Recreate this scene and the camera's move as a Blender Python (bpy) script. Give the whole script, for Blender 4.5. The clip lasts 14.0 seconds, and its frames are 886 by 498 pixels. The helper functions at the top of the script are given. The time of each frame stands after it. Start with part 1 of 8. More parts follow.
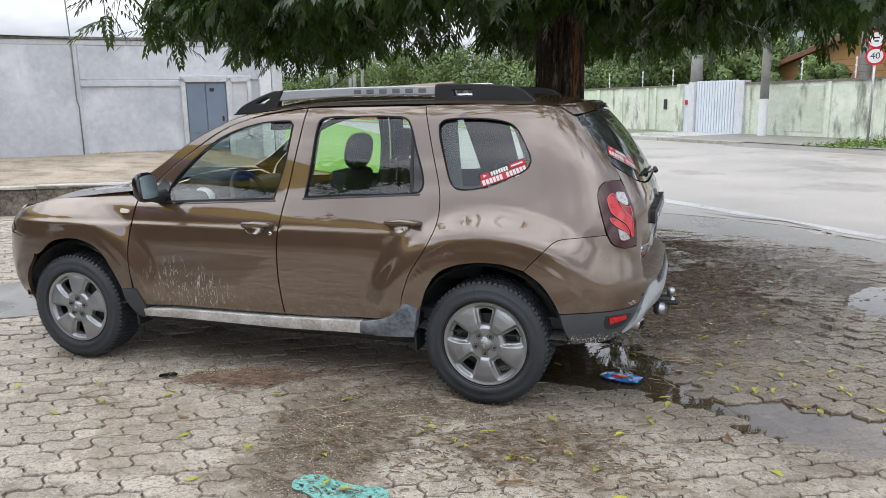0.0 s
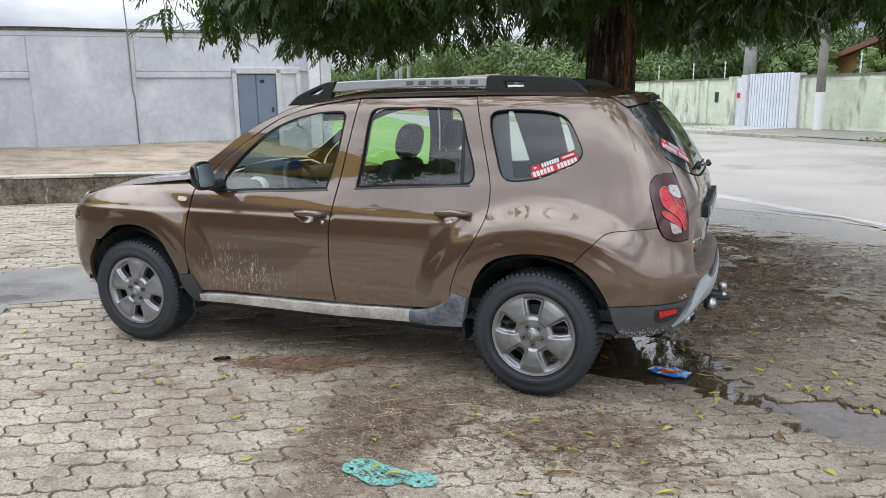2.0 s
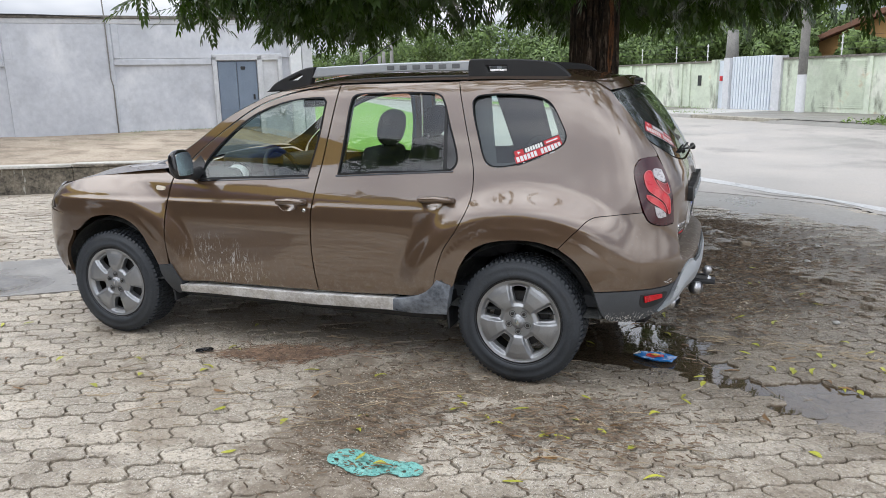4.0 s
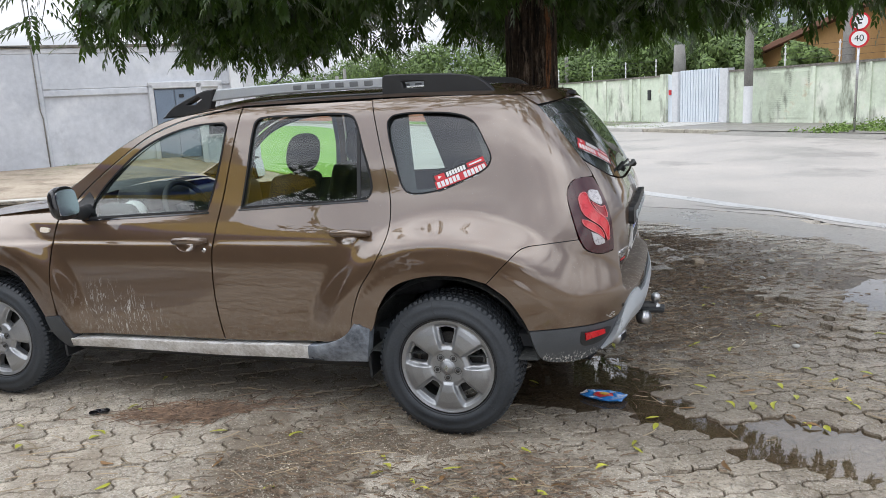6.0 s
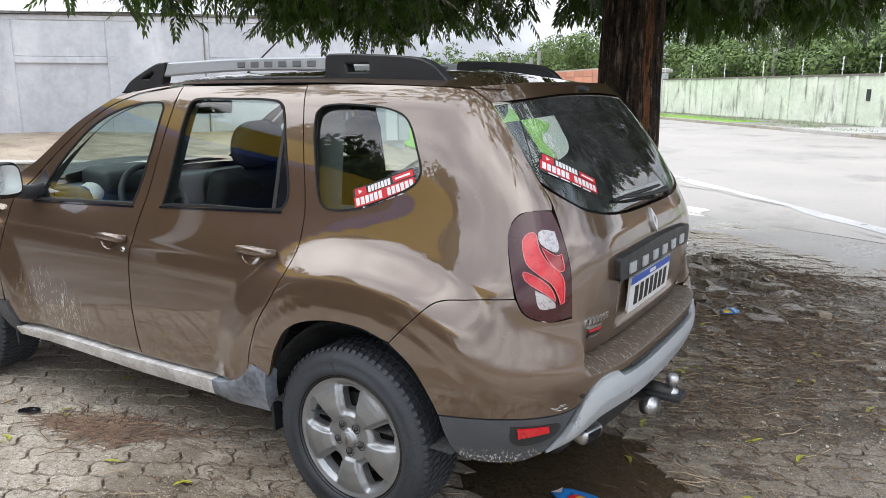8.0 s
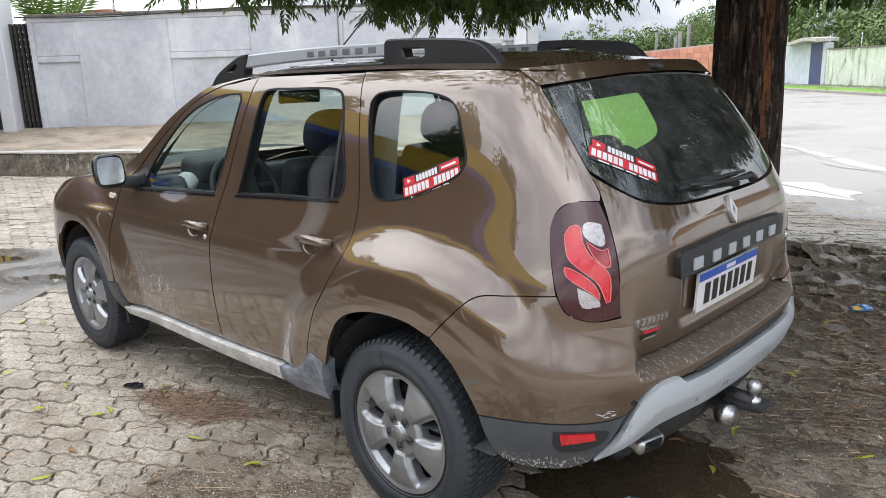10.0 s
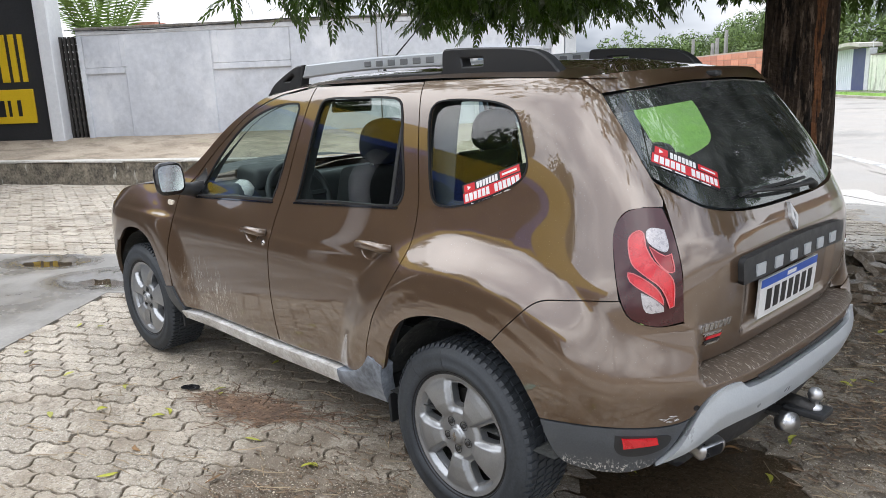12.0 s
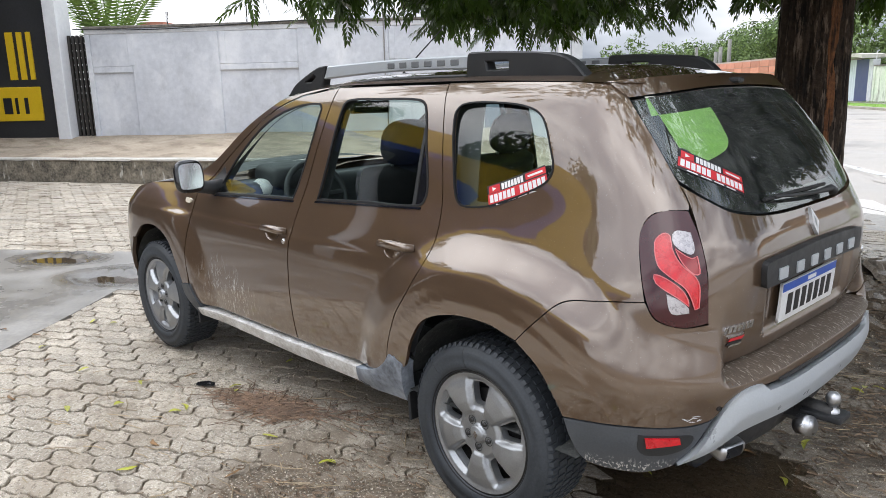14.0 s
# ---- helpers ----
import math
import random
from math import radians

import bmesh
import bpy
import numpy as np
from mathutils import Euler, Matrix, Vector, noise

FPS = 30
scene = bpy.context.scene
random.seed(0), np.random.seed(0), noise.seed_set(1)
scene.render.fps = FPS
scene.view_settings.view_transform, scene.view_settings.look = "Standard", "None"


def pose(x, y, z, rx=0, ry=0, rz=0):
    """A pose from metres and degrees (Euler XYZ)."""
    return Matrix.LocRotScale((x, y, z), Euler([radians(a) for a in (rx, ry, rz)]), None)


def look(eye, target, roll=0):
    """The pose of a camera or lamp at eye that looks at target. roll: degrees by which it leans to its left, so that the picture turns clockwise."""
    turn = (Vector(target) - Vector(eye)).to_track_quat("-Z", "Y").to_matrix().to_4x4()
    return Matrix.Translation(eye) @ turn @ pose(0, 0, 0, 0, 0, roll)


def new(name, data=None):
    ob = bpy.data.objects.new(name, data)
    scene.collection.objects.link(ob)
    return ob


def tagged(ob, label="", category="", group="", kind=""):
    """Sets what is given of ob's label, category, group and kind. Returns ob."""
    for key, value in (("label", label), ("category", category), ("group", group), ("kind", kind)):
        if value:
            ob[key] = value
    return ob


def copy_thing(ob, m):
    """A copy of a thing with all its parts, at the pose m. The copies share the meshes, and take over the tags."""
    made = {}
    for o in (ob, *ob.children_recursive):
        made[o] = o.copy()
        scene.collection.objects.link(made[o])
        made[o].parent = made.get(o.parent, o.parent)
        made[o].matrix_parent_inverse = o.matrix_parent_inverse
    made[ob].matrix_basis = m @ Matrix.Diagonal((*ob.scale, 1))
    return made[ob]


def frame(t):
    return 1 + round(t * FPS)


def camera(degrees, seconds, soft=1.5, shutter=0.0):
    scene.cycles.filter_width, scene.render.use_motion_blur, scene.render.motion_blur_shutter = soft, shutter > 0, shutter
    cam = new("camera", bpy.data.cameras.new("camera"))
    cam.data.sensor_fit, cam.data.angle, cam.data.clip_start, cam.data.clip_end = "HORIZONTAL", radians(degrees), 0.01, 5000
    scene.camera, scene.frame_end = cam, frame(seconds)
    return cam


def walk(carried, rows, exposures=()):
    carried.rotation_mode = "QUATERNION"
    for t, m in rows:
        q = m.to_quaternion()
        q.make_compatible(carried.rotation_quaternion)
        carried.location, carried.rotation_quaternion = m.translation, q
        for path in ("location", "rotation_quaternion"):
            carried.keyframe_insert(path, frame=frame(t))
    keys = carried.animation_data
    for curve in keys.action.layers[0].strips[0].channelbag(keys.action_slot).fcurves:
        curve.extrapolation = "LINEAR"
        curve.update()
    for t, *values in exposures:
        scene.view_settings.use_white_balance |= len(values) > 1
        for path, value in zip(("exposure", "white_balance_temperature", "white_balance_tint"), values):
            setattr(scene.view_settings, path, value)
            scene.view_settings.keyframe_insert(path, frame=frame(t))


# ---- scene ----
cam = camera(62.0, 14.0, soft=0.8)
PATH = [
    (0, (0.988, -4.371, 1.563), (0.351, -2.515, 1.174), -1.0),
    (0.5, (0.984, -4.384, 1.569), (0.299, -2.546, 1.177), -1.0),
    (1, (0.979, -4.387, 1.568), (0.261, -2.563, 1.173), -1.0),
    (1.5, (0.976, -4.407, 1.562), (0.239, -2.591, 1.161), -0.9),
    (2, (0.967, -4.412, 1.559), (0.222, -2.601, 1.152), -0.8),
    (2.5, (0.955, -4.417, 1.556), (0.21, -2.608, 1.143), -0.8),
    (5, (0.983, -4.267, 1.552), (0.32, -2.435, 1.099), -2.0),
    (5.5, (1.033, -4.153, 1.521), (0.393, -2.31, 1.078), -2.5),
    (6, (1.012, -3.895, 1.526), (0.398, -2.032, 1.134), -3.0),
    (6.5, (1.043, -3.63, 1.545), (0.441, -1.755, 1.197), -3.0),
    (7, (1.306, -3.312, 1.503), (0.61, -1.475, 1.123), -1.9),
    (7.5, (1.504, -2.963, 1.535), (0.601, -1.228, 1.117), -0.1),
    (7.7, (1.534, -2.839, 1.538), (0.561, -1.143, 1.117), 0.1),
    (9.8, (1.752, -2.394, 1.541), (0.421, -0.976, 1.075), -1.7),
    (10, (1.753, -2.411, 1.541), (0.399, -1.014, 1.075), -1.9),
    (10.5, (1.753, -2.464, 1.545), (0.363, -1.101, 1.086), -2.2),
    (11, (1.744, -2.479, 1.541), (0.332, -1.135, 1.093), -2.4),
    (11.5, (1.733, -2.486, 1.537), (0.312, -1.15, 1.095), -2.4),
    (12, (1.719, -2.507, 1.545), (0.3, -1.169, 1.104), -2.3),
    (12.5, (1.699, -2.529, 1.534), (0.286, -1.184, 1.089), -2.0),
    (13, (1.685, -2.554, 1.531), (0.275, -1.206, 1.091), -1.8),
    (13.5, (1.679, -2.57, 1.545), (0.265, -1.225, 1.106), -1.7),
    (14, (1.686, -2.593, 1.54), (0.265, -1.252, 1.11), -1.4),
]
walk(cam, [(t, look(eye, target, roll)) for t, eye, target, roll in PATH], exposures=[(0, 0.13, 6180, 11), (5.8, 0.18, 6180, 11), (7.3, 0.36, 6200, 11), (8.5, 0.42, 6220, 11), (14, 0.42, 6220, 11)])

# ---- light ----
SUN_TURN, SUN_UP = radians(200), radians(62)
world = bpy.data.worlds.new("world")
scene.world = world
world.use_nodes = True
wn, wl = world.node_tree.nodes, world.node_tree.links
sky = wn.new("ShaderNodeTexSky")
sky.sky_type, sky.sun_disc, sky.sun_elevation, sky.sun_rotation = "NISHITA", False, SUN_UP, SUN_TURN
sky.dust_density, sky.air_density = 2.0, 1.2
cover = wn.new("ShaderNodeTexNoise")
cover.inputs["Scale"].default_value, cover.inputs["Detail"].default_value, cover.inputs["Roughness"].default_value = 2.0, 5, 0.5
stretch = wn.new("ShaderNodeMapping")
stretch.inputs["Scale"].default_value = (1, 1, 2.6)
coord = wn.new("ShaderNodeTexCoord")
wl.new(coord.outputs["Generated"], stretch.inputs["Vector"])
wl.new(stretch.outputs["Vector"], cover.inputs["Vector"])
shades = wn.new("ShaderNodeValToRGB")
shades.color_ramp.elements[0].position, shades.color_ramp.elements[0].color = 0.40, (5.0, 5.5, 6.4, 1)
shades.color_ramp.elements[1].position, shades.color_ramp.elements[1].color = 0.62, (15.5, 15.4, 15.2, 1)
wl.new(cover.outputs["Fac"], shades.inputs["Fac"])
thin = wn.new("ShaderNodeMapRange")
thin.inputs["From Min"].default_value, thin.inputs["From Max"].default_value = 0.40, 0.52
thin.inputs["To Min"].default_value, thin.inputs["To Max"].default_value = 0.78, 1.0
wl.new(cover.outputs["Fac"], thin.inputs["Value"])
blend = wn.new("ShaderNodeMix")
blend.data_type = "RGBA"
wl.new(thin.outputs["Result"], blend.inputs["Factor"])
wl.new(sky.outputs["Color"], blend.inputs["A"])
wl.new(shades.outputs["Color"], blend.inputs["B"])
height, rise_, graded = wn.new("ShaderNodeSeparateXYZ"), wn.new("ShaderNodeMapRange"), wn.new("ShaderNodeVectorMath")
wl.new(coord.outputs["Generated"], height.inputs[0])
wl.new(height.outputs["Z"], rise_.inputs["Value"])
rise_.inputs["To Min"].default_value, rise_.inputs["To Max"].default_value = 0.44, 1.42
graded.operation = "SCALE"
wl.new(blend.outputs["Result"], graded.inputs[0])
wl.new(rise_.outputs["Result"], graded.inputs["Scale"])
wl.new(graded.outputs["Vector"], wn["Background"].inputs["Color"])
wn["Background"].inputs["Strength"].default_value = 0.150

sun = new("sun", bpy.data.lights.new("sun", "SUN"))
sun.data.energy, sun.data.angle, sun.data.color = 0.6, radians(90), (1.0, 0.96, 0.9)
sun.matrix_world = look((0, 0, 30), (0 - 30 * math.sin(SUN_TURN) / math.tan(SUN_UP), 0 - 30 * math.cos(SUN_TURN) / math.tan(SUN_UP), 0))


# ---- materials ----
def rgb(c, k=1.0):
    return (c[0] * k, c[1] * k, c[2] * k, 1)


def material(name, c1, c2=None, rough=0.6, metal=0.0, scale=3.0, fine=45.0, bump=0.15, rough_var=0.12, vary=0.0, coat=0.0, spec=0.5, mix=0.5, detail=6, world_space=False, dist=0.004):
    """A surface whose colour wanders between two tones at a coarse and a fine scale, with fine relief."""
    m = bpy.data.materials.new(name)
    m.use_nodes = True
    n, l = m.node_tree.nodes, m.node_tree.links
    b = n["Principled BSDF"]
    c2 = c2 or tuple(0.72 * v for v in c1)
    if world_space:
        src = n.new("ShaderNodeNewGeometry").outputs["Position"]
    else:
        src = n.new("ShaderNodeTexCoord").outputs["Object"]
    big, small = n.new("ShaderNodeTexNoise"), n.new("ShaderNodeTexNoise")
    for t, s in ((big, scale), (small, fine)):
        t.inputs["Scale"].default_value, t.inputs["Detail"].default_value, t.inputs["Roughness"].default_value = s, detail, 0.62
        l.new(src, t.inputs["Vector"])
    ramp = n.new("ShaderNodeMapRange")
    ramp.inputs["From Min"].default_value, ramp.inputs["From Max"].default_value = 0.36, 0.64
    both = n.new("ShaderNodeMath")
    both.operation = "MULTIPLY_ADD"
    both.inputs[1].default_value, both.inputs[2].default_value = mix, 0.0
    l.new(big.outputs["Fac"], both.inputs[0])
    add = n.new("ShaderNodeMath")
    add.operation = "MULTIPLY_ADD"
    add.inputs[1].default_value = 1 - mix
    l.new(small.outputs["Fac"], add.inputs[0])
    l.new(both.outputs[0], add.inputs[2])
    l.new(add.outputs[0], ramp.inputs["Value"])
    tone = n.new("ShaderNodeMix")
    tone.data_type = "RGBA"
    tone.inputs["A"].default_value, tone.inputs["B"].default_value = rgb(c2), rgb(c1)
    l.new(ramp.outputs["Result"], tone.inputs["Factor"])
    out = tone.outputs["Result"]
    if vary:
        info, hsv, rng = n.new("ShaderNodeObjectInfo"), n.new("ShaderNodeHueSaturation"), n.new("ShaderNodeMapRange")
        isl, tot, fr = n.new("ShaderNodeNewGeometry"), n.new("ShaderNodeMath"), n.new("ShaderNodeMath")
        tot.operation, fr.operation = "ADD", "FRACT"
        l.new(info.outputs["Random"], tot.inputs[0])
        l.new(isl.outputs["Random Per Island"], tot.inputs[1])
        l.new(tot.outputs[0], fr.inputs[0])
        rng.inputs["To Min"].default_value, rng.inputs["To Max"].default_value = 1 - vary, 1 + vary
        l.new(fr.outputs[0], rng.inputs["Value"])
        l.new(rng.outputs["Result"], hsv.inputs["Value"])
        l.new(out, hsv.inputs["Color"])
        out = hsv.outputs["Color"]
    l.new(out, b.inputs["Base Color"])
    rr = n.new("ShaderNodeMapRange")
    rr.inputs["From Min"].default_value, rr.inputs["From Max"].default_value = 0.3, 0.7
    rr.inputs["To Min"].default_value, rr.inputs["To Max"].default_value = max(0, rough - rough_var), min(1, rough + rough_var)
    l.new(big.outputs["Fac"], rr.inputs["Value"])
    l.new(rr.outputs["Result"], b.inputs["Roughness"])
    if bump:
        bp = n.new("ShaderNodeBump")
        bp.inputs["Strength"].default_value, bp.inputs["Distance"].default_value = bump, dist
        l.new(small.outputs["Fac"], bp.inputs["Height"])
        l.new(bp.outputs["Normal"], b.inputs["Normal"])
    b.inputs["Metallic"].default_value, b.inputs["Coat Weight"].default_value, b.inputs["Coat Roughness"].default_value = metal, coat, 0.03
    b.inputs["Specular IOR Level"].default_value = spec
    m["colour"], m["rough"] = 0, 0
    return m


def pieces(m):
    n = m.node_tree.nodes
    return n, m.node_tree.links, n["Principled BSDF"]


# Pools of standing water: centre, half lengths, turn in degrees, depth.
POOLS = [(0.50, -0.06, 0.40, 0.42, -10, .030), (1.00, -0.45, 0.38, 0.12, -36, .028), (1.62, -0.66, 0.44, 0.27, -8, .030), (1.10, -0.94, 0.10, 0.07, 0, .014), (2.55, 2.0, 0.48, 0.62, -20, .03),
         (-4.72, -0.40, 0.40, 0.17, 28, .036), (-5.95, -0.50, 0.36, 0.13, 30, .038), (-1.15, 7.0, 0.75, 0.42, -40, .022)]


# Damp ground without standing water.
DAMP = [(1.5, 1.6, 1.0, 1.5, 10, 0), (1.1, 3.9, 1.2, .5, -20, 0), (.6, .3, .5, .5, 0, 0)]


def soaked(m, dark=0.58, gloss=0.2, reach=1.45, ambient=0.26):
    """Damp stone: darker and glossier round the pools and in wandering patches."""
    n, l, b = pieces(m)
    pos = n.new("ShaderNodeNewGeometry").outputs["Position"]
    last = None
    for cx, cy, rx, ry, deg, _ in POOLS + DAMP:
        mp = n.new("ShaderNodeMapping")
        mp.vector_type = "TEXTURE"
        mp.inputs["Location"].default_value, mp.inputs["Rotation"].default_value = (cx, cy, 0), (0, 0, radians(deg))
        mp.inputs["Scale"].default_value = (rx * reach, ry * reach + .1, 9)
        l.new(pos, mp.inputs["Vector"])
        ln = n.new("ShaderNodeVectorMath")
        ln.operation = "LENGTH"
        l.new(mp.outputs["Vector"], ln.inputs[0])
        if last is None:
            last = ln.outputs["Value"]
        else:
            mn = n.new("ShaderNodeMath")
            mn.operation = "MINIMUM"
            l.new(last, mn.inputs[0])
            l.new(ln.outputs["Value"], mn.inputs[1])
            last = mn.outputs[0]
    near = n.new("ShaderNodeMapRange")
    near.inputs["From Min"].default_value, near.inputs["From Max"].default_value = 1.25, 0.8
    l.new(last, near.inputs["Value"])
    patch = n.new("ShaderNodeTexNoise")
    patch.inputs["Scale"].default_value, patch.inputs["Detail"].default_value = 0.75, 5
    l.new(pos, patch.inputs["Vector"])
    pm = n.new("ShaderNodeMapRange")
    pm.inputs["From Min"].default_value, pm.inputs["From Max"].default_value = 0.44, 0.6
    pm.inputs["To Max"].default_value = ambient * 2
    l.new(patch.outputs["Fac"], pm.inputs["Value"])
    wet = n.new("ShaderNodeMath")
    wet.operation, wet.use_clamp = "MAXIMUM", True
    l.new(near.outputs["Result"], wet.inputs[0])
    l.new(pm.outputs["Result"], wet.inputs[1])
    col = b.inputs["Base Color"].links[0].from_socket
    mul = n.new("ShaderNodeMix")
    mul.data_type, mul.blend_type = "RGBA", "MULTIPLY"
    mul.inputs["B"].default_value = (dark, dark * .97, dark * .93, 1)
    l.new(wet.outputs[0], mul.inputs["Factor"])
    l.new(col, mul.inputs["A"])
    l.new(mul.outputs["Result"], b.inputs["Base Color"])
    ro = b.inputs["Roughness"].links[0].from_socket
    mr = n.new("ShaderNodeMix")
    mr.inputs["B"].default_value = gloss
    l.new(wet.outputs[0], mr.inputs["Factor"])
    l.new(ro, mr.inputs["A"])
    l.new(mr.outputs["Result"], b.inputs["Roughness"])
    return m


def speckled(m, scale, lo, hi, tint, strength=1.0, low=.0, stretch=(1, 1, 1), world_space=True, detail=3.0):
    """Tints the grains of a noise that lie between lo and hi."""
    n, l, b = pieces(m)
    src = n.new("ShaderNodeNewGeometry").outputs["Position"] if world_space else n.new("ShaderNodeTexCoord").outputs["Object"]
    mp = n.new("ShaderNodeMapping")
    mp.inputs["Scale"].default_value = stretch
    l.new(src, mp.inputs["Vector"])
    g = n.new("ShaderNodeTexNoise")
    g.inputs["Scale"].default_value, g.inputs["Detail"].default_value, g.inputs["Roughness"].default_value = scale, detail, .65
    l.new(mp.outputs["Vector"], g.inputs["Vector"])
    r = n.new("ShaderNodeMapRange")
    r.inputs["From Min"].default_value, r.inputs["From Max"].default_value = lo, hi
    r.inputs["To Min"].default_value, r.inputs["To Max"].default_value = low, strength
    l.new(g.outputs["Fac"], r.inputs["Value"])
    x = n.new("ShaderNodeMix")
    x.data_type = "RGBA"
    x.inputs["B"].default_value = rgb(tint)
    l.new(r.outputs["Result"], x.inputs["Factor"])
    l.new(b.inputs["Base Color"].links[0].from_socket, x.inputs["A"])
    l.new(x.outputs["Result"], b.inputs["Base Color"])
    return m


def paint(name, scuffed=False):
    """Brown metallic car paint under clear coat, with road grime low down and, on one door, pale scuffs."""
    m = material(name, (.131, .081, .047), (.119, .073, .042), rough=.34, metal=.50, scale=12, fine=200, bump=0, rough_var=.04, coat=1.0)
    n, l, b = pieces(m)
    b.inputs["Coat IOR"].default_value = 1.98
    pos = n.new("ShaderNodeTexCoord").outputs["Object"]
    xyz = n.new("ShaderNodeSeparateXYZ")
    l.new(pos, xyz.inputs[0])
    low = n.new("ShaderNodeMapRange")
    low.inputs["From Min"].default_value, low.inputs["From Max"].default_value = .66, .36
    l.new(xyz.outputs["Z"], low.inputs["Value"])
    spots = n.new("ShaderNodeTexNoise")
    spots.inputs["Scale"].default_value, spots.inputs["Detail"].default_value, spots.inputs["Roughness"].default_value = 26, 8, .75
    l.new(pos, spots.inputs["Vector"])
    sm = n.new("ShaderNodeMapRange")
    sm.inputs["From Min"].default_value, sm.inputs["From Max"].default_value, sm.inputs["To Min"].default_value = .48, .72, .05
    l.new(spots.outputs["Fac"], sm.inputs["Value"])
    dirt = n.new("ShaderNodeMath")
    dirt.operation = "MULTIPLY"
    l.new(low.outputs["Result"], dirt.inputs[0])
    l.new(sm.outputs["Result"], dirt.inputs[1])
    level = dirt.outputs[0]
    col = b.inputs["Base Color"].links[0].from_socket
    mixd = n.new("ShaderNodeMix")
    mixd.data_type = "RGBA"
    mixd.inputs["B"].default_value = (.23, .19, .15, 1)
    l.new(level, mixd.inputs["Factor"])
    l.new(col, mixd.inputs["A"])
    l.new(mixd.outputs["Result"], b.inputs["Base Color"])
    rough = n.new("ShaderNodeMapRange")
    rough.inputs["To Min"].default_value, rough.inputs["To Max"].default_value = .006, .5
    l.new(level, rough.inputs["Value"])
    l.new(rough.outputs["Result"], b.inputs["Coat Roughness"])
    coatw = n.new("ShaderNodeMapRange")
    coatw.inputs["To Min"].default_value, coatw.inputs["To Max"].default_value = 1, .35
    l.new(level, coatw.inputs["Value"])
    l.new(coatw.outputs["Result"], b.inputs["Coat Weight"])
    speckled(m, 170, .69, .74, (.40, .36, .30), .4, world_space=False, detail=2)
    if scuffed:
        mp = n.new("ShaderNodeMapping")
        mp.vector_type = "TEXTURE"
        mp.inputs["Location"].default_value, mp.inputs["Scale"].default_value = (-1.79, -.85, .51), (.31, 1, .16)
        mp.inputs["Rotation"].default_value = (0, radians(18), 0)
        l.new(pos, mp.inputs["Vector"])
        ln = n.new("ShaderNodeVectorMath")
        ln.operation = "LENGTH"
        l.new(mp.outputs["Vector"], ln.inputs[0])
        zone = n.new("ShaderNodeMapRange")
        zone.inputs["From Min"].default_value, zone.inputs["From Max"].default_value = 1.25, .25
        l.new(ln.outputs["Value"], zone.inputs["Value"])
        st = n.new("ShaderNodeMapping")
        st.inputs["Scale"].default_value, st.inputs["Rotation"].default_value = (34, 34, 8), (0, radians(-34), 0)
        l.new(pos, st.inputs["Vector"])
        sn = n.new("ShaderNodeTexNoise")
        sn.inputs["Scale"].default_value, sn.inputs["Detail"].default_value, sn.inputs["Distortion"].default_value = 1.1, 10, 2.2
        sn.inputs["Roughness"].default_value = .72
        l.new(st.outputs["Vector"], sn.inputs["Vector"])
        sr = n.new("ShaderNodeMapRange")
        sr.inputs["From Min"].default_value, sr.inputs["From Max"].default_value = .555, .60
        l.new(sn.outputs["Fac"], sr.inputs["Value"])
        f = n.new("ShaderNodeMath")
        f.operation = "MULTIPLY"
        l.new(zone.outputs["Result"], f.inputs[0])
        l.new(sr.outputs["Result"], f.inputs[1])
        ms = n.new("ShaderNodeMix")
        ms.data_type = "RGBA"
        ms.inputs["B"].default_value = (.55, .52, .48, 1)
        l.new(f.outputs[0], ms.inputs["Factor"])
        l.new(b.inputs["Base Color"].links[0].from_socket, ms.inputs["A"])
        l.new(ms.outputs["Result"], b.inputs["Base Color"])
        me = n.new("ShaderNodeMath")
        me.operation = "MULTIPLY_ADD"
        me.inputs[1].default_value, me.inputs[2].default_value = -.50, .50
        l.new(f.outputs[0], me.inputs[0])
        l.new(me.outputs[0], b.inputs["Metallic"])
    return m


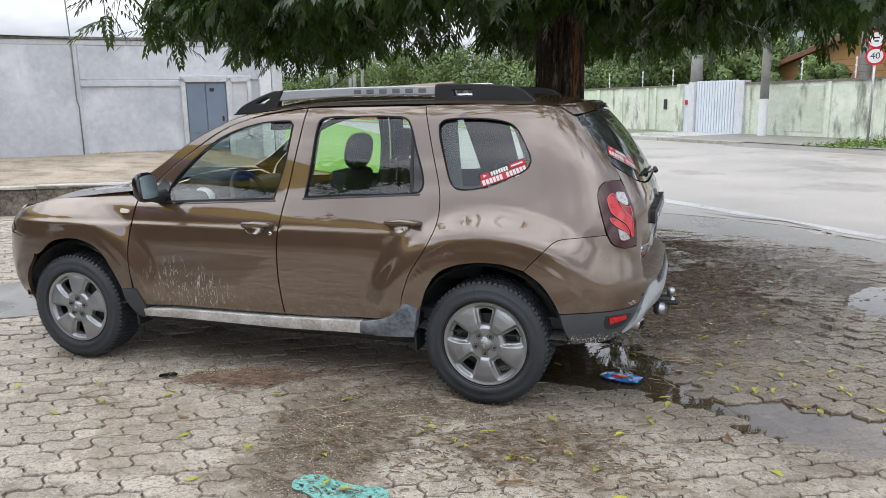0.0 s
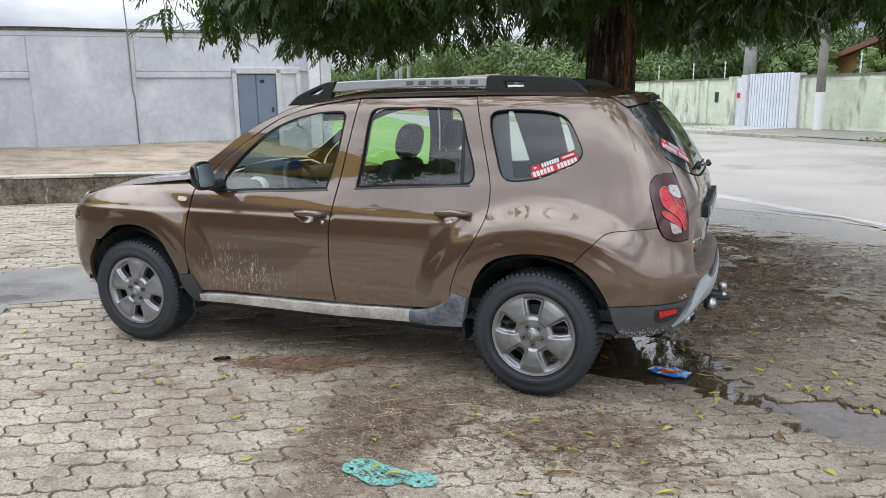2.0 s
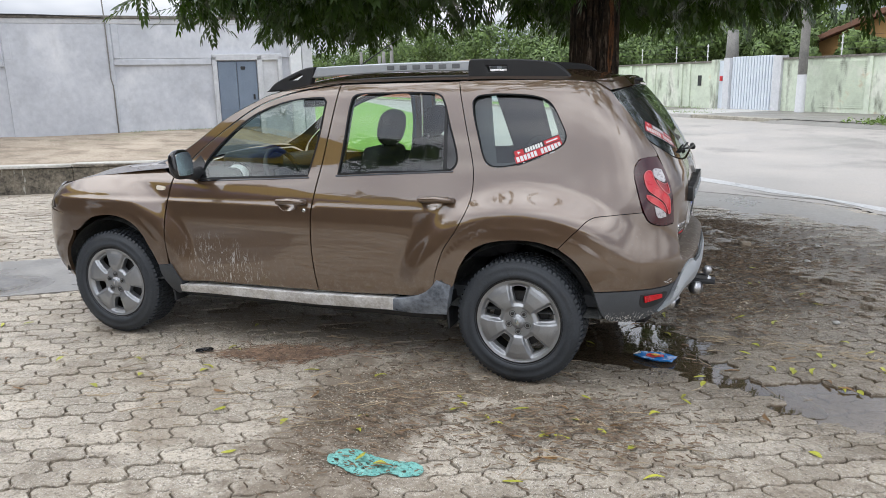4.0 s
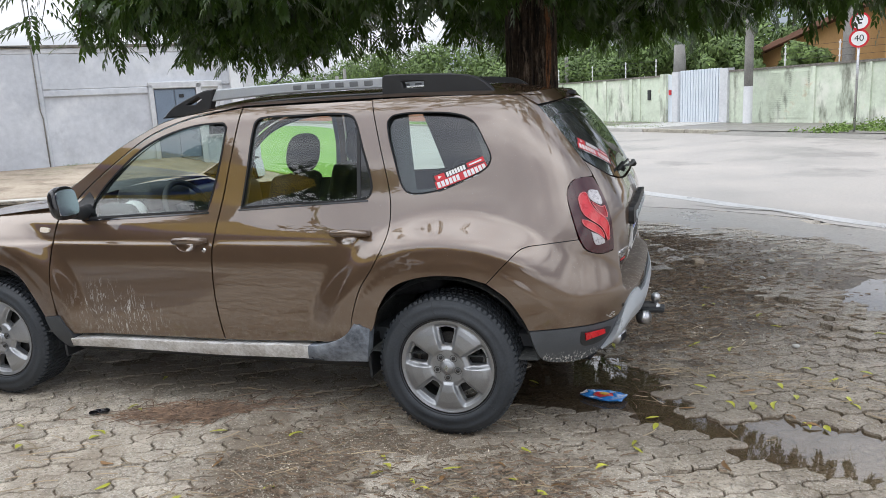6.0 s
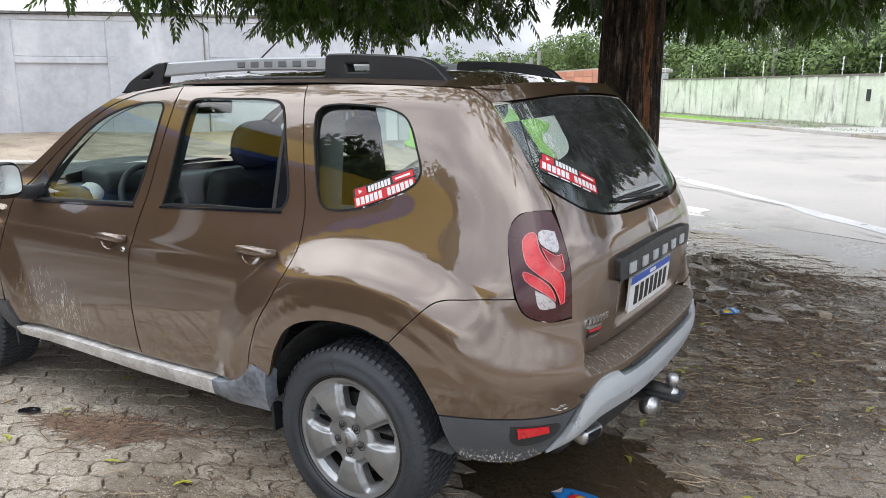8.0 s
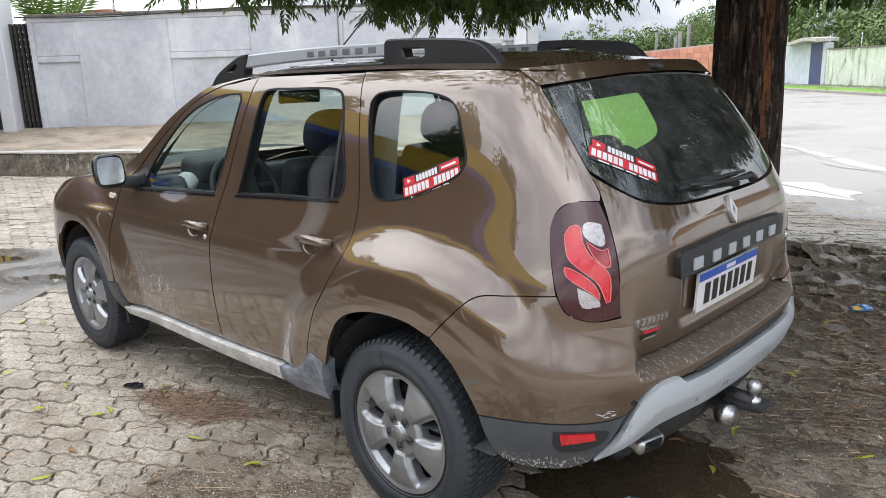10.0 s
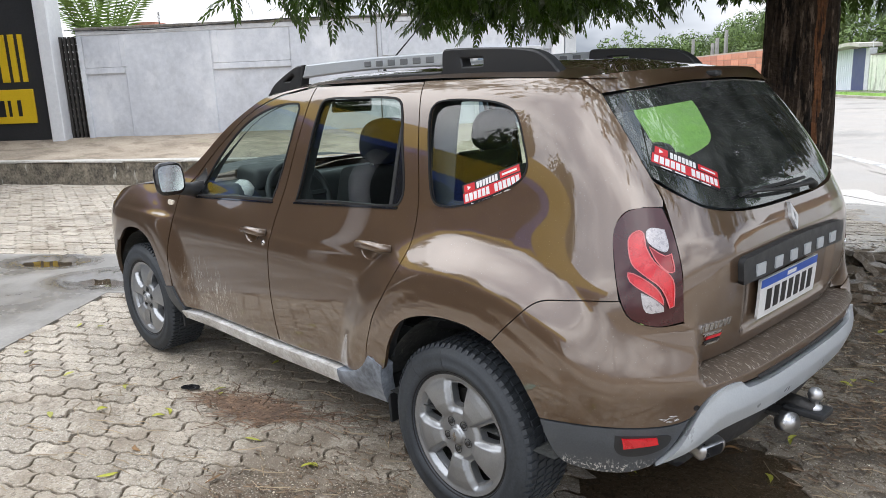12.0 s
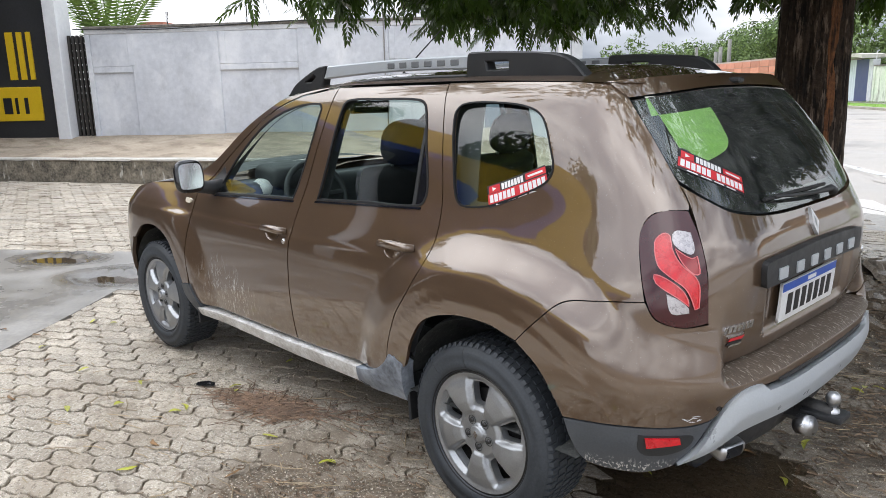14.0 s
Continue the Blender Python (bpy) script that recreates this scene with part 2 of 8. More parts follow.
def pane(name, tint, gloss=.085, haze=0.0):
    """Clear tinted glass: it lets light straight through and mirrors by its angle."""
    m = bpy.data.materials.new(name)
    m.use_nodes = True
    n, l = m.node_tree.nodes, m.node_tree.links
    n.remove(n["Principled BSDF"])
    t, g, f, mx = n.new("ShaderNodeBsdfTransparent"), n.new("ShaderNodeBsdfGlossy"), n.new("ShaderNodeLayerWeight"), n.new("ShaderNodeMixShader")
    t.inputs["Color"].default_value = rgb(tint)
    g.inputs["Roughness"].default_value = 0.012
    f.inputs["Blend"].default_value = .5
    rise = n.new("ShaderNodeMath")
    rise.operation = "POWER"
    rise.inputs[1].default_value = 4.2
    l.new(f.outputs["Facing"], rise.inputs[0])
    twice = n.new("ShaderNodeMath")
    twice.operation, twice.use_clamp = "MULTIPLY_ADD", True
    twice.inputs[1].default_value, twice.inputs[2].default_value = .9, gloss
    l.new(rise.outputs[0], twice.inputs[0])
    l.new(twice.outputs[0], mx.inputs[0])
    clear_ = t.outputs[0]
    if haze:
        dust, veil, spots, amount = n.new("ShaderNodeBsdfDiffuse"), n.new("ShaderNodeMixShader"), n.new("ShaderNodeTexNoise"), n.new("ShaderNodeMapRange")
        dust.inputs["Color"].default_value = (.50, .52, .50, 1)
        spots.inputs["Scale"].default_value, spots.inputs["Detail"].default_value, spots.inputs["Roughness"].default_value = 9, 10, .75
        amount.inputs["From Min"].default_value, amount.inputs["From Max"].default_value = .40, .80
        amount.inputs["To Min"].default_value, amount.inputs["To Max"].default_value = haze * .5, haze * 4
        l.new(n.new("ShaderNodeTexCoord").outputs["Object"], spots.inputs["Vector"])
        l.new(spots.outputs["Fac"], amount.inputs["Value"])
        l.new(amount.outputs["Result"], veil.inputs[0])
        l.new(t.outputs[0], veil.inputs[1])
        l.new(dust.outputs[0], veil.inputs[2])
        clear_ = veil.outputs[0]
    l.new(clear_, mx.inputs[1])
    l.new(g.outputs[0], mx.inputs[2])
    l.new(mx.outputs[0], n["Material Output"].inputs["Surface"])
    return m


def plain(name, c, rough=.4, metal=0., coat=0., emit=None):
    m = material(name, c, tuple(.85 * v for v in c), rough=rough, metal=metal, coat=coat, scale=9, fine=140, bump=.05, rough_var=.06)
    return m


M = {}
M["paint"], M["paint_door"] = paint("brown_paint"), paint("brown_paint_scuffed", True)
M["paint_scratched"] = material("scratched_ledge", (.13, .098, .072), (.08, .06, .045), rough=.5, scale=6, fine=90, bump=.1, spec=.35, dist=.001)
speckled(M["paint_scratched"], 60, .56, .62, (.42, .38, .33), .7, stretch=(.6, 2.2, 1), world_space=False, detail=6)
M["glass"] = pane("side_glass", (.82, .91, .87), .085)
M["glass_dark"] = pane("rear_glass", (.60, .67, .64), .08, .05)
M["glass_front"] = pane("windscreen_glass", (.84, .92, .88))
M["black"] = material("black_plastic", (.030, .031, .033), (.020, .021, .023), rough=.5, scale=20, fine=300, bump=.1, dist=.001)
M["gloss_black"] = plain("gloss_black", (.012, .012, .014), rough=.1, coat=.6)
M["rubber"] = material("rubber", (.024, .025, .027), (.011, .012, .013), rough=.55, scale=14, fine=200, bump=.1, dist=.001)
M["tyre"] = material("dusty_tyre", (.045, .051, .059), (.022, .026, .031), rough=.62, scale=9, fine=120, bump=.15, dist=.001)
M["clad"] = material("grey_cladding", (.060, .066, .074), (.040, .044, .05), rough=.48, scale=8, fine=220, bump=.12, dist=.001)
M["clad_worn"] = material("worn_cladding", (.36, .40, .46), (.05, .058, .072), rough=.36, scale=7, fine=40, bump=.1, mix=.7, dist=.001)
M["silver"] = material("silver_plastic", (.50, .53, .56), (.43, .46, .49), rough=.36, metal=.25, scale=7, fine=160, bump=.04, dist=.001)
M["sill"] = material("scuffed_silver_sill", (.88, .88, .87), (.36, .33, .29), rough=.4, metal=.15, scale=8, fine=55, bump=.1, mix=.62, dist=.001)
M["rim"] = material("rim_grey", (.40, .41, .425), (.32, .33, .342), rough=.40, metal=.78, scale=8, fine=200, bump=.02, rough_var=.03, dist=.001)
M["chrome"] = plain("chrome", (.72, .72, .73), rough=.14, metal=1)
M["bright_badge"] = plain("bright_badge", (.74, .75, .77), rough=.32, metal=.5)
M["rail_print"] = plain("grey_rail_print", (.17, .18, .19), rough=.4)
M["steel"] = plain("worn_steel", (.55, .55, .56), rough=.3, metal=.95)
M["dark_metal"] = material("dark_metal", (.07, .068, .066), (.03, .029, .028), rough=.5, metal=.6, scale=9, fine=90)
M["lamp_dark"] = material("dark_red_lens", (.050, .002, .005), (.036, .0015, .0035), rough=.3, scale=9, fine=60, bump=0, coat=.9, spec=.3)
M["lamp_red"] = material("bright_red_lens", (.72, .010, .020), (.44, .005, .011), rough=.3, scale=26, fine=260, bump=.15, coat=.9, dist=.001)
M["lamp_rim"] = plain("pale_red_lens_edge", (.70, .16, .17), rough=.15, coat=.6)
M["lamp_mid"] = material("red_lens", (.34, .004, .010), (.22, .003, .007), rough=.14, scale=40, fine=260, bump=.25, coat=.7, dist=.001)
M["lamp_clear"] = material("clear_lens", (.56, .53, .54), (.34, .32, .33), rough=.3, scale=60, fine=300, bump=.15, metal=.3, coat=.9, dist=.001)
M["seal"] = material("window_rubber", (.014, .014, .015), (.009, .009, .010), rough=.65, scale=14, fine=200, bump=.05, dist=.001, spec=.3)
M["mirror"] = plain("mirror_glass", (.86, .88, .9), rough=.02, metal=1)
M["cloth_dark"] = material("dark_seat_cloth", (.022, .023, .026), (.012, .012, .014), rough=.85, scale=30, fine=400, bump=.2, dist=.001)
M["cloth_light"] = material("grey_seat_cloth", (.10, .10, .10), (.07, .07, .07), rough=.9, scale=30, fine=400, bump=.2, dist=.001)
M["trim"] = material("cabin_trim", (.060, .064, .070), (.042, .045, .05), rough=.6, scale=12, fine=300, bump=.1, dist=.001)
M["lining"] = material("roof_lining", (.42, .41, .39), (.36, .35, .33), rough=.9, scale=12, fine=300)
M["dash"] = material("grey_dashboard", (.075, .082, .09), (.05, .055, .06), rough=.55, scale=12, fine=200, dist=.001)
M["white"] = plain("white_print", (.80, .80, .80), rough=.4)
M["ink"] = plain("black_print", (.02, .02, .022), rough=.4)
M["red_print"] = plain("red_print", (.62, .025, .035), rough=.35)
M["blue_print"] = plain("blue_print", (.03, .10, .48), rough=.35)
M["yellow"] = material("yellow_paint", (.78, .53, .015), (.68, .45, .012), rough=.45, scale=2, fine=40)
M["blue_paint"] = plain("blue_paint", (.03, .08, .42), rough=.4)
M["black_paint"] = material("black_wall_paint", (.030, .031, .033), (.018, .019, .02), rough=.55, scale=1.2, fine=25)
# Headlight glass: the dark reflection on it is put into the base colour.
M["headlight_reflection"] = plain("dark_reflection_lens", (.07, .06, .055), rough=.08, coat=1)


def scraped(name, top, span_):
    """Grey plastic whose lower edge is scraped to white threads."""
    m = material(name, (.085, .092, .102), (.055, .060, .067), rough=.44, scale=8, fine=220, bump=.12, dist=.001)
    n, l, b = pieces(m)
    pos = n.new("ShaderNodeTexCoord").outputs["Object"]
    xyz = n.new("ShaderNodeSeparateXYZ")
    l.new(pos, xyz.inputs[0])
    low = n.new("ShaderNodeMapRange")
    low.inputs["From Min"].default_value, low.inputs["From Max"].default_value = top, top - span_
    l.new(xyz.outputs["Z"], low.inputs["Value"])
    mp = n.new("ShaderNodeMapping")
    mp.inputs["Scale"].default_value, mp.inputs["Rotation"].default_value = (150, 150, 34), (0, .7, 0)
    l.new(pos, mp.inputs["Vector"])
    ns = n.new("ShaderNodeTexNoise")
    ns.inputs["Scale"].default_value, ns.inputs["Detail"].default_value, ns.inputs["Distortion"].default_value = 1.0, 6, .6
    l.new(mp.outputs["Vector"], ns.inputs["Vector"])
    cut = n.new("ShaderNodeMapRange")
    cut.inputs["From Min"].default_value, cut.inputs["From Max"].default_value = .55, .62
    l.new(ns.outputs["Fac"], cut.inputs["Value"])
    f = n.new("ShaderNodeMath")
    f.operation = "MULTIPLY"
    l.new(low.outputs["Result"], f.inputs[0])
    l.new(cut.outputs["Result"], f.inputs[1])
    mx = n.new("ShaderNodeMix")
    mx.data_type = "RGBA"
    mx.inputs["B"].default_value = (.62, .61, .58, 1)
    l.new(f.outputs[0], mx.inputs["Factor"])
    l.new(b.inputs["Base Color"].links[0].from_socket, mx.inputs["A"])
    l.new(mx.outputs["Result"], b.inputs["Base Color"])
    return m


M["liner"] = material("dusty_felt", (.105, .108, .104), (.030, .032, .031), rough=.9, scale=7, fine=60, bump=.6, mix=.6, dist=.006)
speckled(M["liner"], 40, .58, .68, (.26, .25, .23), .6, stretch=(1, 1, .3), world_space=False, detail=6)
M["clad_scraped"] = scraped("scraped_cladding", .425, .035)
M["amber"] = plain("amber_lens", (.78, .70, .58), rough=.15, coat=1)



MUD = [(1.2, 2.6, 1.9, 1.6, 30, .65), (1.0, .8, 1.0, 1.1, 0, .45), (-.62, -1.45, .42, .95, 14, .85), (-.1, -.9, .65, .2, 12, .45), (-1.5, -.35, 1.3, .3, 5, .6), (.35, -1.15, .45, .22, 20, .6), (.2, -2.3, 1.4, .35, 8, .8), (2.4, 3.2, 1.6, 1.4, 0, .5), (-.2, 2.4, 1.3, 1.2, 0, .9), (.9, -.2, .7, .8, 0, .45)]


def muddied(m, tint):
    """Trodden brown mud that films the blocks in wandering patches."""
    n, l, b = pieces(m)
    pos = n.new("ShaderNodeNewGeometry").outputs["Position"]
    g = n.new("ShaderNodeTexNoise")
    g.inputs["Scale"].default_value, g.inputs["Detail"].default_value, g.inputs["Roughness"].default_value = 3.5, 9, .72
    l.new(pos, g.inputs["Vector"])
    last = None
    for cx, cy, rx, ry, deg, most in MUD:
        mp = n.new("ShaderNodeMapping")
        mp.vector_type = "TEXTURE"
        mp.inputs["Location"].default_value, mp.inputs["Rotation"].default_value, mp.inputs["Scale"].default_value = (cx, cy, 0), (0, 0, radians(deg)), (rx, ry, 9)
        l.new(pos, mp.inputs["Vector"])
        ln = n.new("ShaderNodeVectorMath")
        ln.operation = "LENGTH"
        l.new(mp.outputs["Vector"], ln.inputs[0])
        ad = n.new("ShaderNodeMath")
        ad.operation = "MULTIPLY_ADD"
        ad.inputs[1].default_value = 3.4
        l.new(g.outputs["Fac"], ad.inputs[0])
        l.new(ln.outputs["Value"], ad.inputs[2])
        r = n.new("ShaderNodeMapRange")
        r.inputs["From Min"].default_value, r.inputs["From Max"].default_value, r.inputs["To Min"].default_value, r.inputs["To Max"].default_value = 2.3, 2.85, most, 0
        l.new(ad.outputs[0], r.inputs["Value"])
        if last is None:
            last = r.outputs["Result"]
        else:
            mx_ = n.new("ShaderNodeMath")
            mx_.operation = "MAXIMUM"
            l.new(last, mx_.inputs[0])
            l.new(r.outputs["Result"], mx_.inputs[1])
            last = mx_.outputs[0]
    x = n.new("ShaderNodeMix")
    x.data_type = "RGBA"
    x.inputs["B"].default_value = rgb(tint)
    l.new(last, x.inputs["Factor"])
    l.new(b.inputs["Base Color"].links[0].from_socket, x.inputs["A"])
    l.new(x.outputs["Result"], b.inputs["Base Color"])
    return m


M["paver"] = material("concrete_paver", (.560, .500, .412), (.335, .288, .222), rough=.8, scale=3.2, fine=34, bump=1.0, vary=.16, mix=.5, world_space=True, dist=.014)
speckled(M["paver"], 60, .52, .60, (.13, .108, .08), .8, detail=6)
speckled(M["paver"], 150, .57, .62, (.80, .76, .69), .85, stretch=(1.1, .9, 1), detail=4)
speckled(M["paver"], 1.7, .50, .66, (.20, .155, .105), .62, detail=7)
speckled(M["paver"], 8, .54, .68, (.19, .155, .115), .75, detail=7)
muddied(M["paver"], (.19, .152, .11))
speckled(M["paver"], 120, .62, .66, (.70, .65, .56), .8, detail=3)
soaked(M["paver"], dark=.76, gloss=.17, reach=1.7, ambient=.22)
M["soil"] = material("sandy_soil", (.29, .232, .168), (.11, .086, .060), rough=.88, scale=6, fine=40, bump=1.0, mix=.5, world_space=True, dist=.02)
speckled(M["soil"], 85, .57, .64, (.60, .54, .45), .9)
speckled(M["soil"], 75, .56, .68, (.055, .04, .028), .8, stretch=(.9, 1.1, 1))
soaked(M["soil"], dark=.62, gloss=.5)
M["road"] = material("worn_road", (.41, .375, .335), (.27, .25, .225), rough=.5, scale=.5, fine=26, bump=.3, rough_var=.2, mix=.68, world_space=True, dist=.004)
speckled(M["road"], .33, .54, .62, (.20, .185, .165), .75, stretch=(1.1, .7, 1), detail=5)
speckled(M["road"], 90, .56, .70, (.14, .13, .12), .6)
M["wet_margin"] = material("wet_silt", (.33, .305, .27), (.17, .155, .135), rough=.38, scale=1.4, fine=22, bump=.5, rough_var=.2, mix=.6, world_space=True, dist=.006)
speckled(M["wet_margin"], 50, .58, .66, (.09, .075, .055), .8, detail=5)
M["cement"] = soaked(material("wet_cement", (.34, .322, .295), (.20, .19, .175), rough=.42, scale=1.6, fine=30, bump=.25, rough_var=.2, mix=.6, world_space=True, dist=.004), dark=.6, gloss=.12, reach=1.6, ambient=.35)
M["kerb"] = material("mossy_kerb", (.33, .29, .225), (.035, .031, .024), rough=.85, scale=5, fine=24, bump=.6, mix=.55, world_space=True, dist=.01)
speckled(M["kerb"], 9, .60, .70, (.62, .60, .54), .8, stretch=(1, 1, .25), detail=5)
M["kerb_top"] = material("pale_kerb_top", (.62, .60, .55), (.36, .34, .30), rough=.85, scale=3, fine=30, bump=.5, world_space=True, dist=.01)
M["kerb_worn"] = material("weathered_kerb", (.46, .43, .36), (.20, .185, .15), rough=.8, scale=1.6, fine=20, bump=.5, world_space=True, dist=.01)
M["dirt_yard"] = material("dry_dirt", (.46, .385, .295), (.24, .19, .135), rough=.9, scale=.9, fine=22, bump=.5, mix=.6, world_space=True, dist=.02)
speckled(M["dirt_yard"], 1.5, .49, .60, (.16, .12, .082), .6, stretch=(1, 1.6, 1), detail=9)
speckled(M["dirt_yard"], 40, .56, .68, (.58, .52, .43), .6)
speckled(M["dirt_yard"], .8, .60, .72, (.20, .22, .10), .5, detail=8)
M["render"] = material("grey_render", (.64, .66, .70), (.47, .49, .53), rough=.85, scale=.9, fine=9, bump=.3, mix=.6, world_space=True, dist=.01)
M["render_worn"] = material("stained_white_render", (.66, .67, .69), (.49, .50, .52), rough=.85, scale=1.3, fine=12, bump=.3, mix=.6, world_space=True, dist=.01)
speckled(M["render"], .9, .52, .70, (.80, .81, .83), .75, stretch=(1, 1, .8), detail=8)
speckled(M["render"], 1.6, .56, .74, (.36, .37, .39), .55, stretch=(1, 1, .6), detail=8)
speckled(M["render_worn"], 1.1, .52, .70, (.36, .37, .37), .5, detail=8)
M["white_wall"] = material("white_masonry_paint", (.78, .79, .80), (.66, .67, .69), rough=.7, scale=1, fine=12, world_space=True)
M["navy"] = material("navy_gate", (.07, .085, .19), (.055, .065, .15), rough=.5, scale=2, fine=40, bump=.1)
M["blue_door"] = material("blue_grey_metal", (.20, .25, .32), (.15, .19, .25), rough=.5, scale=2, fine=40, bump=.1)
M["green_wall"] = material("mouldy_green_render", (.70, .77, .63), (.52, .57, .46), rough=.9, scale=1.1, fine=7, bump=.4, mix=.6, world_space=True, dist=.01)
speckled(M["green_wall"], .8, .50, .66, (.80, .80, .72), .8, detail=6)
speckled(M["green_wall"], 2.2, .52, .68, (.13, .135, .10), .85, stretch=(1, 1, .28), detail=8)
speckled(M["green_wall"], 1.1, .64, .72, (.55, .36, .20), .45, detail=6)
M["wall_cap"] = material("blackened_wall_cap", (.26, .24, .21), (.08, .075, .065), rough=.9, scale=1.5, fine=12, world_space=True)
M["brick"] = material("terracotta_brick", (.62, .27, .19), (.48, .20, .14), rough=.9, scale=2, fine=20, vary=.18)
M["mortar"] = material("pale_mortar", (.50, .42, .36), rough=.9)
M["gate_white"] = material("white_sheet_gate", (.70, .75, .80), (.58, .63, .69), rough=.5, scale=1.5, fine=20, world_space=True)
M["concrete"] = material("pole_concrete", (.50, .49, .46), (.34, .33, .31), rough=.85, scale=2, fine=30, bump=.3)
M["wet_concrete"] = material("damp_concrete", (.25, .235, .205), (.13, .122, .105), rough=.5, scale=.8, fine=14, bump=.3, rough_var=.25, mix=.6, world_space=True, dist=.006)
# The pale tone stands for bright sky mirrored in the gutter's water.
M["gutter"] = material("sky_pale_gutter", (.60, .60, .59), (.30, .295, .285), rough=.34, scale=1.4, fine=20, bump=.1, rough_var=.1, world_space=True, dist=.003)
M["pole_grey"] = material("dark_pole_concrete", (.30, .29, .27), (.16, .155, .145), rough=.85, scale=2, fine=30, bump=.3)
M["orange_wall"] = material("ochre_wall", (.52, .31, .125), (.43, .25, .10), rough=.8, scale=1.2, fine=12)
M["tile"] = material("clay_tiles", (.20, .10, .065), (.11, .06, .04), rough=.85, scale=3, fine=30, vary=.2)
M["bark"] = material("dark_bark", (.085, .058, .040), (.028, .019, .014), rough=.9, scale=6, fine=34, bump=1.0, mix=.45, dist=.02)
speckled(M["bark"], 22, .50, .58, (.008, .006, .005), .95, stretch=(1, 1, .16), world_space=False, detail=6)
speckled(M["bark"], 30, .55, .66, (.30, .225, .17), .8, stretch=(1, 1, .2), world_space=False, detail=6)
M["leaf"] = material("tree_leaf", (.036, .072, .014), (.011, .025, .006), rough=.30, scale=1.6, fine=8, bump=0, vary=.55)
ln_, ll_, lb_ = pieces(M["leaf"])
thru, lmix = ln_.new("ShaderNodeBsdfTranslucent"), ln_.new("ShaderNodeMixShader")
thru.inputs["Color"].default_value, lmix.inputs[0].default_value = (.17, .30, .035, 1), .16
ll_.new(lb_.outputs[0], lmix.inputs[1])
ll_.new(thru.outputs[0], lmix.inputs[2])
ll_.new(lmix.outputs[0], ln_["Material Output"].inputs["Surface"])
M["bare_wood"] = material("stripped_bark", (.36, .15, .06), (.13, .065, .036), rough=.85, scale=7, fine=40, bump=.9, dist=.02)
speckled(M["bare_wood"], 40, .52, .62, (.03, .018, .012), .9, stretch=(1, 1, .14), world_space=False, detail=6)
M["leaf_far"] = material("far_foliage", (.17, .245, .065), (.05, .09, .025), rough=.7, scale=.8, fine=9, bump=0, vary=.4)
M["lawn"] = material("lawn_grass", (.20, .36, .045), (.13, .26, .03), rough=.9, scale=.5, fine=14, bump=.6, mix=.5, world_space=True, dist=.03)
M["weed"] = material("weed_green", (.20, .30, .06), (.10, .17, .03), rough=.7, scale=6, fine=40, bump=0, vary=.3)
M["yellow_leaf"] = material("yellow_leaf", (.52, .48, .055), (.30, .33, .04), rough=.5, scale=20, fine=120, bump=.1, vary=.2)
M["gate_wood"] = material("old_dark_boards", (.045, .040, .036), (.02, .018, .017), rough=.8, scale=5, fine=40, bump=.5)
M["gate_slat"] = material("grey_slats", (.16, .15, .14), (.06, .056, .052), rough=.85, scale=5, fine=40, bump=.5)
M["brown_leaf"] = material("brown_leaf", (.26, .14, .05), (.16, .09, .035), rough=.6, scale=20, fine=120, bump=.1, vary=.25)
M["grit"] = material("grit", (.66, .60, .50), (.10, .075, .05), rough=.85, scale=30, fine=160, bump=0, vary=.55)
M["litter"] = material("trodden_leaves", (.24, .17, .11), (.09, .063, .042), rough=.8, scale=20, fine=120, bump=0, vary=.45)
M["straw_pale"] = material("dry_straw", (.42, .34, .22), (.26, .19, .12), rough=.8, scale=20, fine=120, bump=0, vary=.35)
M["straw"] = material("dry_needles", (.33, .215, .14), (.075, .05, .035), rough=.8, scale=20, fine=120, bump=0, vary=.35)
M["teal"] = material("teal_net", (.30, .60, .53), (.09, .33, .30), rough=.45, scale=30, fine=120, bump=.8, dist=.006)
ln_, ll_, lb_ = pieces(M["teal"])
clear_, nmix, holes_, cutr = ln_.new("ShaderNodeBsdfTransparent"), ln_.new("ShaderNodeMixShader"), ln_.new("ShaderNodeTexNoise"), ln_.new("ShaderNodeMapRange")
holes_.inputs["Scale"].default_value, holes_.inputs["Detail"].default_value = 70, 6
cutr.inputs["From Min"].default_value, cutr.inputs["From Max"].default_value, cutr.inputs["To Max"].default_value = .56, .64, .6
ll_.new(ln_.new("ShaderNodeTexCoord").outputs["Object"], holes_.inputs["Vector"])
ll_.new(holes_.outputs["Fac"], cutr.inputs["Value"])
ll_.new(cutr.outputs["Result"], nmix.inputs[0])
ll_.new(lb_.outputs[0], nmix.inputs[1])
ll_.new(clear_.outputs[0], nmix.inputs[2])
ll_.new(nmix.outputs[0], ln_["Material Output"].inputs["Surface"])
M["foil_blue"] = plain("blue_foil", (.03, .22, .62), rough=.22, coat=.5)


